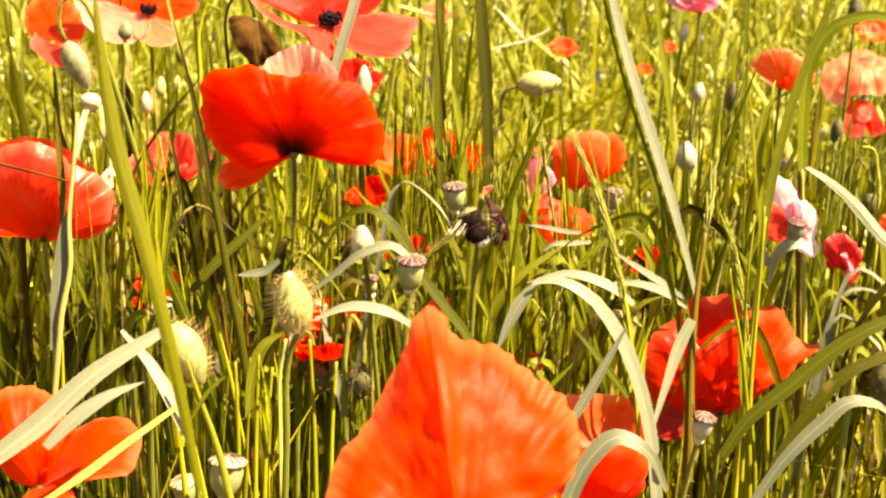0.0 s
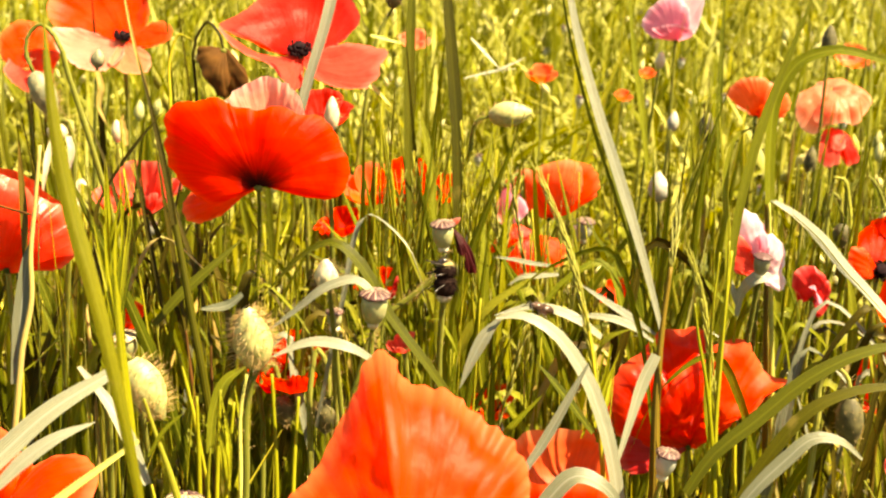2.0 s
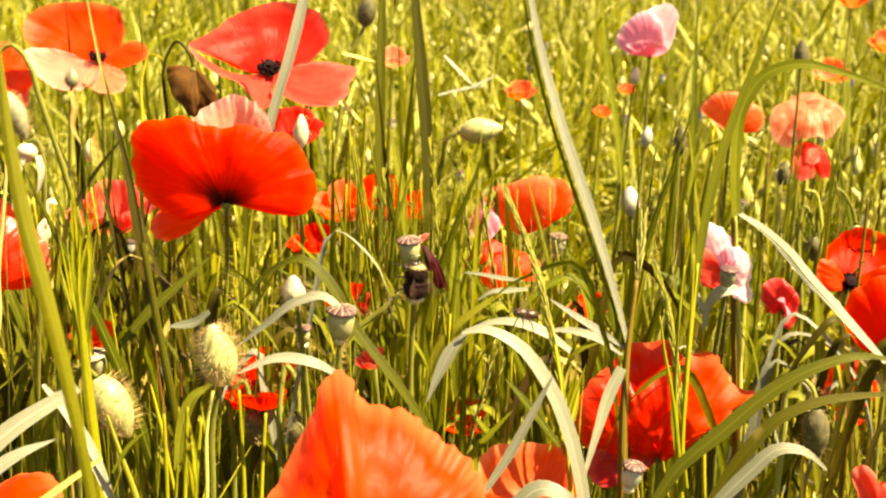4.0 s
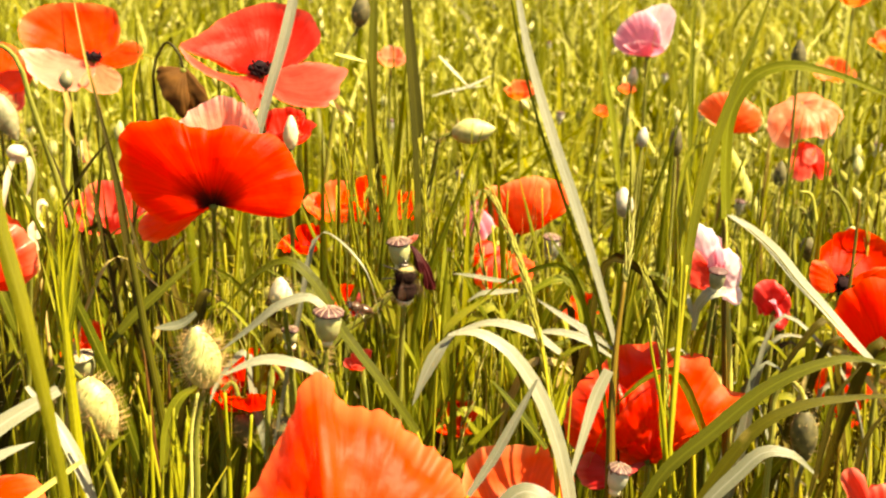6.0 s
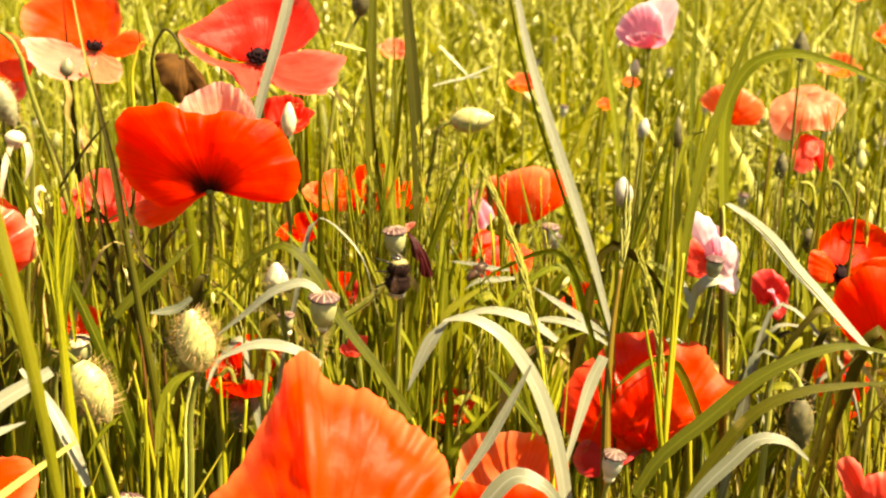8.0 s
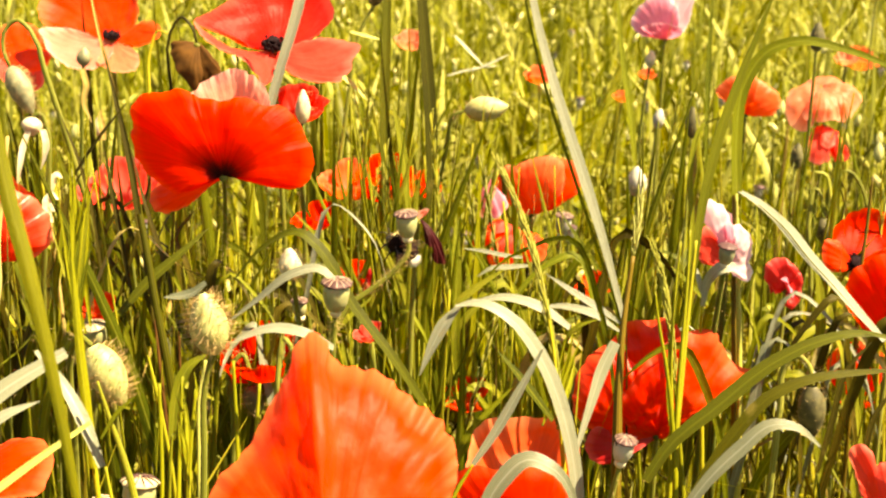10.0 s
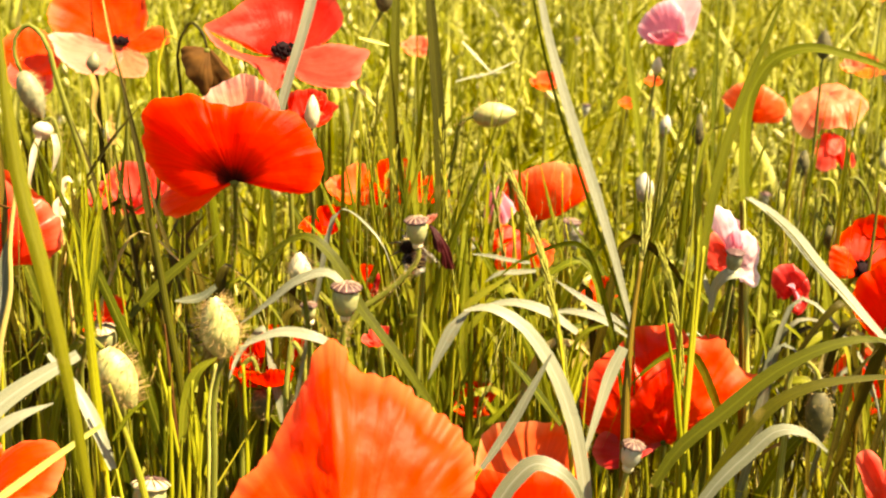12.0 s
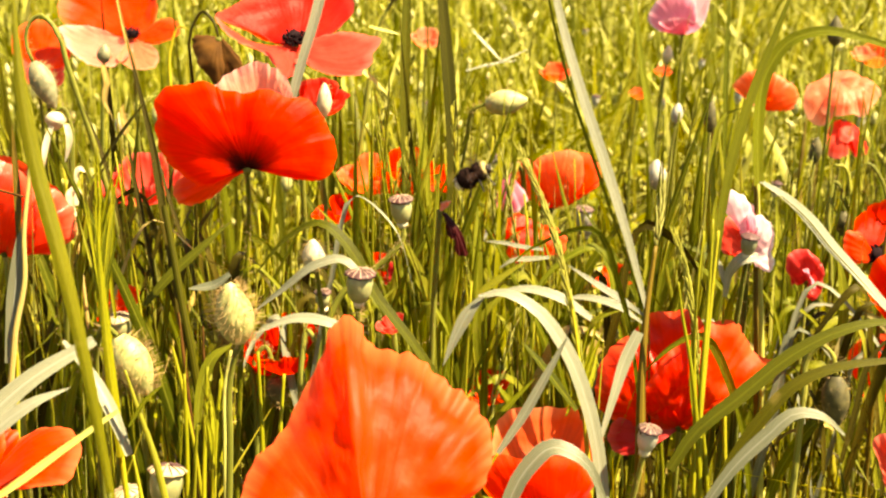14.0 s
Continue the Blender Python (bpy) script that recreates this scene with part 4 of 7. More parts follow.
    ([(0.1241, 0.4844, 0.5419), (0.1280, 0.4854, 0.5543), (0.1361, 0.4866, 0.5600), (0.1453, 0.4862, 0.5596), (0.1501, 0.4845, 0.5532), (0.1549, 0.4828, 0.5471), (0.1621, 0.4799, 0.5447), (0.1539, 0.4749, 0.5400), (0.1458, 0.4712, 0.5329), (0.1382, 0.4705, 0.5291), (0.1325, 0.4736, 0.5247)], (-0.0002, -0.0068, 0.0017), ORANGE, 0.0024, 0.0070),
    ([(0.1072, 0.4804, 0.5160), (0.0962, 0.4792, 0.5181), (0.0923, 0.4767, 0.5119), (0.0951, 0.4741, 0.5058), (0.1008, 0.4736, 0.5045), (0.1045, 0.4766, 0.5088)], (-0.0001, -0.0029, -0.0013), CRIMSON, 0.0015, 0.0020)], seed=18, centre=False)
bloom((0.0841, 0.7095, 0.5589), "orange-red poppy cup lit through by the sun", [
    ([(0.0735, 0.7067, 0.5630), (0.0625, 0.7073, 0.5725), (0.0570, 0.7080, 0.5826), (0.0634, 0.7049, 0.5874), (0.0706, 0.7032, 0.5898), (0.0766, 0.7016, 0.5840)], (-0.0002, -0.0058, -0.0005), PALE_ORANGE, 0.0015, 0.0020),
    ([(0.0738, 0.7048, 0.5717), (0.0721, 0.7043, 0.5862), (0.0788, 0.7017, 0.5929), (0.0902, 0.7002, 0.5963), (0.0990, 0.7015, 0.5941), (0.1022, 0.7026, 0.5827), (0.0985, 0.7068, 0.5659)], (-0.0002, -0.0078, -0.0000), PALE_ORANGE, 0.0015, 0.0020),
    ([(0.0915, 0.7071, 0.5748), (0.0937, 0.7064, 0.5886), (0.0997, 0.7073, 0.5929), (0.1096, 0.7104, 0.5897), (0.1139, 0.7118, 0.5794), (0.1098, 0.7117, 0.5704), (0.0997, 0.7106, 0.5650)], (-0.0002, -0.0058, -0.0005), ORANGE, 0.0015, 0.0020),
    ([(0.0725, 0.7224, 0.5678), (0.0681, 0.7314, 0.5786), (0.0803, 0.7387, 0.5843), (0.0978, 0.7388, 0.5865), (0.1097, 0.7311, 0.5818), (0.1067, 0.7199, 0.5700)], (0.0002, 0.0078, -0.0020), ORANGE, 0.0015, 0.0020)], seed=19, centre=False)
bloom((0.0556, 0.6710, 0.5870), "withered pink poppy petals hanging", [
    ([(0.0518, 0.6695, 0.5807), (0.0530, 0.6658, 0.5744), (0.0561, 0.6624, 0.5693), (0.0604, 0.6597, 0.5674), (0.0648, 0.6605, 0.5711), (0.0670, 0.6614, 0.5748), (0.0636, 0.6650, 0.5805), (0.0593, 0.6686, 0.5862)], (-0.0001, -0.0039, 0.0010), PINK, 0.0010, 0.0012),
    ([(0.0515, 0.6770, 0.5778), (0.0503, 0.6747, 0.5683), (0.0542, 0.6735, 0.5640), (0.0579, 0.6725, 0.5689)], (0.0001, 0.0019, -0.0005), BLUSH, 0.0010, 0.0010)], seed=20, centre=False, stem_via=[(0.0602, 0.6773, 0.5914), (0.0649, 0.6911, 0.5853), (0.0663, 0.6935, 0.5542)])
bloom((0.0738, 0.6732, 0.5569), "wilting red poppy facing outwards", [
    ([(0.0555, 0.6676, 0.5489), (0.0477, 0.6657, 0.5487), (0.0495, 0.6675, 0.5562), (0.0560, 0.6707, 0.5614), (0.0621, 0.6755, 0.5649), (0.0689, 0.6786, 0.5615), (0.0754, 0.6778, 0.5591)], (-0.0001, -0.0029, 0.0037), RED_CUP, 0.0016, 0.0030),
    ([(0.0669, 0.6671, 0.5564), (0.0584, 0.6639, 0.5512), (0.0559, 0.6617, 0.5419), (0.0622, 0.6585, 0.5382), (0.0705, 0.6586, 0.5395), (0.0752, 0.6647, 0.5478)], (-0.0001, -0.0048, 0.0022), RED_CUP, 0.0016, 0.0030),
    ([(0.0722, 0.6675, 0.5503), (0.0746, 0.6628, 0.5403), (0.0809, 0.6612, 0.5428), (0.0877, 0.6654, 0.5437), (0.0893, 0.6715, 0.5520), (0.0824, 0.6749, 0.5565)], (-0.0001, -0.0039, 0.0020), ORANGE, 0.0016, 0.0030)], seed=21, centre=False)
bloom((0.2311, 0.5702, 0.5667), "rounded orange-red poppy cup beside a long leaf", [
    ([(0.2276, 0.5765, 0.5666), (0.2227, 0.5814, 0.5693), (0.2240, 0.5877, 0.5782), (0.2322, 0.5934, 0.5851), (0.2398, 0.5963, 0.5895), (0.2473, 0.5963, 0.5904), (0.2534, 0.5936, 0.5884), (0.2628, 0.5877, 0.5826), (0.2627, 0.5785, 0.5703), (0.2443, 0.5737, 0.5658)], (0.0003, 0.0097, -0.0024), RED, 0.0015, 0.0020),
    ([(0.2264, 0.5663, 0.5672), (0.2195, 0.5621, 0.5661), (0.2144, 0.5611, 0.5698), (0.2133, 0.5629, 0.5766), (0.2154, 0.5642, 0.5820), (0.2216, 0.5657, 0.5805), (0.2251, 0.5659, 0.5736)], (-0.0001, -0.0048, 0.0012), ORANGE, 0.0012, 0.0016),
    ([(0.2339, 0.5672, 0.5675), (0.2370, 0.5637, 0.5743), (0.2472, 0.5626, 0.5792), (0.2579, 0.5636, 0.5761), (0.2591, 0.5644, 0.5673), (0.2472, 0.5660, 0.5639)], (-0.0001, -0.0039, 0.0010), ORANGE, 0.0012, 0.0016)], seed=22, pod=0.0050, axis=(0, -0.8, 0.6))
bloom((0.2253, 0.4974, 0.5555), "rounded orange-red poppy bloom low in the grass", [
    ([(0.2119, 0.4946, 0.5595), (0.2031, 0.4938, 0.5716), (0.2019, 0.4902, 0.5818), (0.2066, 0.4881, 0.5904), (0.2149, 0.4869, 0.5945), (0.2271, 0.4878, 0.5915), (0.2374, 0.4903, 0.5779), (0.2379, 0.4944, 0.5613)], (-0.0003, -0.0097, 0.0004), RED, 0.0012, 0.0016),
    ([(0.2178, 0.5070, 0.5601), (0.2154, 0.5165, 0.5729), (0.2291, 0.5225, 0.5818), (0.2402, 0.5171, 0.5781), (0.2404, 0.5064, 0.5603)], (0.0002, 0.0078, -0.0020), RED_CUP, 0.0015, 0.0020)], seed=23, centre=False)
bloom((0.2541, 0.6106, 0.4841), "shaded orange poppy behind grass leaves", [
    ([(0.2435, 0.6079, 0.4884), (0.2360, 0.6065, 0.4986), (0.2383, 0.6071, 0.5092), (0.2453, 0.6043, 0.5153), (0.2569, 0.6058, 0.5142), (0.2662, 0.6079, 0.5071), (0.2672, 0.6088, 0.4946), (0.2619, 0.6087, 0.4855)], (-0.0002, -0.0068, -0.0003), RED_CUP, 0.0016, 0.0024),
    ([(0.2470, 0.6206, 0.4900), (0.2451, 0.6256, 0.5013), (0.2552, 0.6309, 0.5073), (0.2693, 0.6261, 0.5061), (0.2695, 0.6182, 0.4910)], (0.0002, 0.0068, -0.0017), ORANGE, 0.0016, 0.0024),
    ([(0.2460, 0.6074, 0.4866), (0.2416, 0.6027, 0.4840), (0.2522, 0.5978, 0.4821), (0.2627, 0.6022, 0.4842)], (-0.0001, -0.0029, -0.0023), RED_CUP, 0.0012, 0.0020)], seed=24, centre=False)
bloom((0.2121, 0.4513, 0.4954), "pale rose poppy low in the grass", [
    ([(0.2025, 0.4492, 0.5027), (0.1976, 0.4479, 0.5133), (0.1955, 0.4486, 0.5240), (0.1979, 0.4471, 0.5264), (0.2029, 0.4462, 0.5234), (0.2056, 0.4459, 0.5143)], (-0.0001, -0.0058, 0.0015), ROSE_PALE, 0.0016, 0.0024),
    ([(0.2034, 0.4479, 0.5058), (0.2039, 0.4447, 0.5173), (0.2113, 0.4435, 0.5213), (0.2219, 0.4463, 0.5167), (0.2267, 0.4489, 0.5030)], (-0.0001, -0.0068, 0.0017), ROSE_PALE, 0.0016, 0.0024),
    ([(0.2079, 0.4607, 0.4996), (0.2139, 0.4673, 0.5094), (0.2258, 0.4671, 0.5096), (0.2260, 0.4587, 0.5008)], (0.0001, 0.0058, -0.0015), ROSE, 0.0015, 0.0020)], seed=25, centre=False)
bloom((0.2516, 0.8864, 0.5957), "small orange-red poppy among far stalks", [
    ([(0.2371, 0.8806, 0.6039), (0.2275, 0.8813, 0.6137), (0.2331, 0.8789, 0.6215), (0.2465, 0.8773, 0.6247), (0.2569, 0.8786, 0.6226), (0.2564, 0.8791, 0.6081)], (-0.0002, -0.0058, 0.0015), PALE_ORANGE, 0.0015, 0.0020),
    ([(0.2528, 0.8820, 0.6113), (0.2560, 0.8844, 0.6210), (0.2682, 0.8849, 0.6161), (0.2768, 0.8864, 0.6068), (0.2725, 0.8861, 0.5968), (0.2611, 0.8842, 0.5961)], (-0.0002, -0.0058, 0.0015), PALE_ORANGE, 0.0015, 0.0020),
    ([(0.2411, 0.8962, 0.6009), (0.2394, 0.9036, 0.6134), (0.2591, 0.9087, 0.6197), (0.2727, 0.9003, 0.6124), (0.2686, 0.8912, 0.6002)], (0.0002, 0.0078, -0.0020), SALMON, 0.0015, 0.0020)], seed=26, centre=False)
bloom((0.3049, 0.8850, 0.6164), "faded salmon poppy with drooping petals", [
    ([(0.2919, 0.8841, 0.6197), (0.2824, 0.8789, 0.6145), (0.2758, 0.8705, 0.6049), (0.2785, 0.8650, 0.5918), (0.2877, 0.8614, 0.5867), (0.2944, 0.8609, 0.5934), (0.2995, 0.8701, 0.6060)], (-0.0002, -0.0078, 0.0070), SALMON, 0.0030, 0.0050),
    ([(0.2929, 0.8709, 0.6083), (0.2887, 0.8618, 0.5965), (0.2964, 0.8571, 0.5948), (0.3069, 0.8574, 0.5973), (0.3147, 0.8608, 0.5952), (0.3132, 0.8722, 0.6074)], (-0.0002, -0.0068, 0.0067), SALMON, 0.0030, 0.0050),
    ([(0.3077, 0.8699, 0.6061), (0.3161, 0.8645, 0.5938), (0.3256, 0.8700, 0.6004), (0.3321, 0.8791, 0.6124), (0.3248, 0.8853, 0.6198), (0.3139, 0.8875, 0.6195)], (-0.0002, -0.0068, 0.0067), SALMON, 0.0030, 0.0050),
    ([(0.2958, 0.8930, 0.6144), (0.2993, 0.9001, 0.6186), (0.3132, 0.9044, 0.6207), (0.3254, 0.8995, 0.6189), (0.3226, 0.8919, 0.6131)], (0.0001, 0.0039, 0.0040), SALMON, 0.0015, 0.0015)], seed=27, centre=False)
bloom((0.3051, 0.8682, 0.5906), "faded rose poppy hanging its petals", [
    ([(0.2963, 0.8660, 0.5893), (0.2910, 0.8598, 0.5804), (0.2897, 0.8554, 0.5712), (0.2964, 0.8517, 0.5654), (0.3051, 0.8543, 0.5683), (0.3057, 0.8594, 0.5805)], (-0.0001, -0.0039, 0.0020), ROSE_PALE, 0.0016, 0.0024),
    ([(0.3055, 0.8624, 0.5842), (0.3065, 0.8578, 0.5742), (0.3116, 0.8535, 0.5660), (0.3204, 0.8561, 0.5689), (0.3194, 0.8606, 0.5788), (0.3127, 0.8650, 0.5871)], (-0.0001, -0.0039, 0.0020), ROSE, 0.0016, 0.0024),
    ([(0.2993, 0.8592, 0.5871), (0.2989, 0.8533, 0.5799), (0.3046, 0.8523, 0.5769), (0.3099, 0.8573, 0.5809), (0.3104, 0.8631, 0.5874)], (-0.0001, -0.0029, 0.0017), ROSE_PALE, 0.0014, 0.0024)], seed=28, centre=False)
bloom((0.1920, 0.9003, 0.6485), "pale pink poppy cup catching the sun", [
    ([(0.1754, 0.8971, 0.6502), (0.1660, 0.8955, 0.6593), (0.1681, 0.8956, 0.6683), (0.1768, 0.8936, 0.6774), (0.1870, 0.8923, 0.6816), (0.1965, 0.8880, 0.6739), (0.2002, 0.8906, 0.6600)], (-0.0002, -0.0078, -0.0000), PINK, 0.0012, 0.0014),
    ([(0.1860, 0.9045, 0.6645), (0.1884, 0.9124, 0.6797), (0.2000, 0.9174, 0.6845), (0.2101, 0.9173, 0.6854), (0.2131, 0.9140, 0.6807), (0.2114, 0.9063, 0.6663), (0.2061, 0.9012, 0.6535)], (0.0001, 0.0029, -0.0007), PINK_LIT, 0.0012, 0.0014),
    ([(0.1787, 0.8976, 0.6527), (0.1731, 0.8907, 0.6573), (0.1847, 0.8871, 0.6609), (0.2003, 0.8900, 0.6576), (0.2036, 0.8968, 0.6522)], (-0.0001, -0.0039, -0.0020), PINK, 0.0010, 0.0012)], seed=29, centre=False)

# small and half-hidden blooms
SMALL = "small poppy half hidden in the grass"
for head, size, mat, seed in (((0.1240, 1.1940, 0.5797), 0.017, PALE_ORANGE, 31), ((-0.0012, 1.1033, 0.6191), 0.017, SALMON, 32), ((0.2113, 1.2382, 0.5575), 0.010, PALE_ORANGE, 33),
                              ((0.2451, 1.2933, 0.5742), 0.010, PALE_ORANGE, 34), ((0.5212, 1.4131, 0.6619), 0.022, PALE_ORANGE, 35), ((0.4838, 1.1992, 0.6290), 0.020, PALE_ORANGE, 36),
                              ((0.4054, 1.1436, 0.6069), 0.012, SALMON, 37), ((-0.0202, 0.6502, 0.5800), 0.020, PALE_ORANGE, 38), ((-0.0214, 0.6794, 0.5751), 0.016, RED, 39),
                              ((-0.0060, 0.6541, 0.5786), 0.016, RED, 40), ((-0.0005, 0.6457, 0.5869), 0.018, RED, 41), ((-0.1429, 0.6414, 0.5745), 0.026, ROSE_PALE, 42), ((-0.0422, 0.5911, 0.6303), 0.018, ROSE, 55)):
    poppy(head, (0.1 * math.sin(seed), -0.25, 1), SMALL, [
        (-95, 66, size, 76, 12, size * 0.16), (80, 70, size * 1.1, 64, 12, size * 0.16),
        (170, 50, size, 80, 30, size * 0.16), (5, 50, size, 80, 36, size * 0.16)], mat, seed=seed, centre=False, hairs=0)
# seed 45 is a red bloom coloured maroon for the shade
for head, size, mat, seed in (((-0.1272, 0.5291, 0.5413), 0.011, RED, 43), ((-0.0454, 0.4939, 0.5332), 0.023, RED, 44), ((-0.0108, 0.5712, 0.5538), 0.010, MAROON, 45),
                              ((-0.0306, 0.5876, 0.5783), 0.013, RED, 46), ((0.0438, 0.5553, 0.4953), 0.015, ORANGE, 47), ((-0.0114, 0.5512, 0.5585), 0.012, RED, 66), ((-0.0104, 0.5674, 0.5525), 0.011, CRIMSON, 61), ((0.0240, 0.6573, 0.5805), 0.014, RED, 62), ((0.0025, 0.6780, 0.5806), 0.015, RED, 63), ((0.1084, 0.5860, 0.5448), 0.012, ORANGE, 64), ((0.0015, 0.4692, 0.5600), 0.007, ROSE_PALE, 48),
                              ((-0.1202, 0.5023, 0.5573), 0.011, ORANGE, 51)):
    poppy(head, (0.3 * math.sin(seed * 3), -0.3, 1), "red poppy in the shade between stems", [
        (-95, 60, size, 70, 10, size * 0.25), (80, 60, size * 1.05, 60, 14, size * 0.25), (175, 44, size, 80, 40, size * 0.25)],
        mat, seed=seed, centre=False, hairs=0)
bloom((0.1930, 0.5482, 0.5610), "crumpled crimson and pink poppy between stems", [
    ([(0.1870, 0.5440, 0.5601), (0.1822, 0.5436, 0.5663), (0.1815, 0.5434, 0.5735), (0.1858, 0.5442, 0.5772), (0.1910, 0.5421, 0.5778), (0.1947, 0.5413, 0.5747), (0.1959, 0.5422, 0.5706)], (-0.0001, -0.0048, 0.0012), CRIMSON, 0.0016, 0.0028),
    ([(0.1938, 0.5442, 0.5700), (0.1969, 0.5422, 0.5706), (0.1981, 0.5425, 0.5636), (0.1983, 0.5426, 0.5561), (0.1951, 0.5421, 0.5534), (0.1907, 0.5408, 0.5561)], (-0.0001, -0.0039, 0.0010), CRIMSON, 0.0016, 0.0028),
    ([(0.1879, 0.5399, 0.5685), (0.1899, 0.5382, 0.5701), (0.1920, 0.5372, 0.5666), (0.1937, 0.5374, 0.5594), (0.1912, 0.5396, 0.5598)], (-0.0001, -0.0029, 0.0007), PINK, 0.0012, 0.0020),
    ([(0.1873, 0.5535, 0.5571), (0.1862, 0.5585, 0.5687), (0.1949, 0.5612, 0.5719), (0.2020, 0.5577, 0.5673), (0.2014, 0.5522, 0.5536)], (0.0001, 0.0039, -0.0010), CRIMSON, 0.0012, 0.0020)], seed=50, centre=False, hairs=0)
# bottom corner bloom
bloom((-0.1288, 0.3592, 0.5380), "orange poppy with spreading petals under pale leaves", [
    ([(-0.1391, 0.3617, 0.5391), (-0.1463, 0.3630, 0.5506), (-0.1450, 0.3665, 0.5630), (-0.1417, 0.3700, 0.5680), (-0.1368, 0.3722, 0.5685), (-0.1293, 0.3716, 0.5667), (-0.1238, 0.3681, 0.5622), (-0.1210, 0.3620, 0.5553), (-0.1231, 0.3595, 0.5464)], (-0.0001, -0.0058, 0.0036), ORANGE, 0.0016, 0.0022),
    ([(-0.1258, 0.3572, 0.5455), (-0.1268, 0.3636, 0.5533), (-0.1236, 0.3693, 0.5589), (-0.1199, 0.3685, 0.5564), (-0.1181, 0.3646, 0.5501), (-0.1212, 0.3585, 0.5429)], (-0.0000, -0.0038, 0.0031), RED_CUP, 0.0016, 0.0022),
    ([(-0.1246, 0.3594, 0.5461), (-0.1222, 0.3654, 0.5525), (-0.1165, 0.3682, 0.5554), (-0.1091, 0.3689, 0.5580), (-0.1011, 0.3671, 0.5594), (-0.0962, 0.3621, 0.5567), (-0.0949, 0.3548, 0.5530), (-0.0970, 0.3476, 0.5494), (-0.1043, 0.3453, 0.5484), (-0.1136, 0.3488, 0.5458), (-0.1218, 0.3535, 0.5402)], (-0.0000, -0.0029, 0.0058), ORANGE, 0.0016, 0.0022),
    ([(-0.1327, 0.3529, 0.5376), (-0.1317, 0.3432, 0.5328), (-0.1215, 0.3386, 0.5315), (-0.1133, 0.3418, 0.5357), (-0.1152, 0.3497, 0.5414)], (-0.0000, -0.0038, 0.0041), ORANGE, 0.0016, 0.0022)], seed=52, centre=False)
# half-fallen blooms
bloom((0.1519, 0.4969, 0.5866), "pink and white poppy losing its petals round a pod", [
    ([(0.1460, 0.4974, 0.5960), (0.1412, 0.4971, 0.6025), (0.1406, 0.4969, 0.6100), (0.1425, 0.4978, 0.6137), (0.1464, 0.4956, 0.6133), (0.1511, 0.4947, 0.6106), (0.1541, 0.4956, 0.6059), (0.1542, 0.4957, 0.5985)], (-0.0002, -0.0058, 0.0015), WHITE_PINK, 0.0030, 0.0050),
    ([(0.1465, 0.4914, 0.5887), (0.1408, 0.4893, 0.5877), (0.1374, 0.4884, 0.5919), (0.1378, 0.4907, 0.6012), (0.1407, 0.4915, 0.6049), (0.1440, 0.4903, 0.6003), (0.1460, 0.4907, 0.5938)], (-0.0001, -0.0039, 0.0010), ROSE_PALE, 0.0024, 0.0050),
    ([(0.1488, 0.4894, 0.5972), (0.1478, 0.4894, 0.6055), (0.1496, 0.4901, 0.6082), (0.1526, 0.4913, 0.6050), (0.1536, 0.4915, 0.5981)], (-0.0001, -0.0039, 0.0010), PINK, 0.0024, 0.0050),
    ([(0.1548, 0.4957, 0.5900), (0.1546, 0.4970, 0.6036), (0.1596, 0.5004, 0.6013), (0.1630, 0.4990, 0.5961), (0.1621, 0.4972, 0.5886), (0.1601, 0.4932, 0.5807), (0.1548, 0.4940, 0.5834)], (-0.0001, -0.0039, 0.0010), WHITE_PINK, 0.0030, 0.0050),
    ([(0.1461, 0.5053, 0.5863), (0.1460, 0.5128, 0.5996), (0.1539, 0.5161, 0.6055), (0.1613, 0.5102, 0.5993), (0.1598, 0.5030, 0.5870)], (0.0001, 0.0039, -0.0010), PINK, 0.0015, 0.0030)], seed=53, centre=False)
seed_pod((0.1541, 0.5077, 0.5812), (0, -0.1, 1), 0.0105, "grey poppy pod inside fading pink petals", skin=POD_GREY, seed=59)
poppy((0.0194, 0.5106, 0.6021), (0.1, -0.15, 1), "withered poppy with one dark maroon petal hanging", [
    (-30, 18, 0.0215, 110, 176, 0.003, MAROON), (-60, 26, 0.0080, 60, 10, 0.002, BLUSH), (-50, 10, 0.014, 100, 165, 0.003, MAROON)], ROSE, seed=54, centre=False)

# ---- pods and buds ----
seed_pod((-0.0103, 0.4399, 0.5814), (0.06, -0.10, 1), 0.0104, "ripening green poppy pod with purple-striped crown", seed=61, via=[(-0.0110, 0.4399, 0.5732), (-0.0123, 0.4401, 0.5453)], hairs=110)
seed_pod((0.0962, 0.4048, 0.5366), (0.15, -0.1, 1), 0.0078, "small grey-green poppy pod with frilled crown", skin=POD_GREY, seed=62)
seed_pod((-0.0686, 0.3580, 0.5356), (0.1, 0.12, 1), 0.0108, "plump green poppy pod with pale crown", seed=63, pale=True)
seed_pod((-0.0847, 0.3757, 0.5242), (-0.1, -0.2, 1), 0.0078, "young poppy pod beside a larger one", seed=64, pale=True)
bud((-0.1820, 0.7157, 0.6435), (0.1, 0, 1), 0.0110, 0.0085, "small brownish bud before an open bloom", seed=65, skin=BUD_GREY, hairs=20)
seed_pod((-0.1108, 0.4704, 0.5552), (-0.1, -0.25, 1), 0.0090, "poppy pod with dark crown behind grass", seed=66, pale=True)
seed_pod((-0.0262, 0.4578, 0.5735), (0.0, -0.15, 1), 0.0060, "thin young poppy pod", seed=67)
seed_pod((0.0946, 0.6339, 0.5657), (0.1, -0.1, 1), 0.0090, "grey poppy pod among stalks", skin=POD_GREY, seed=68)
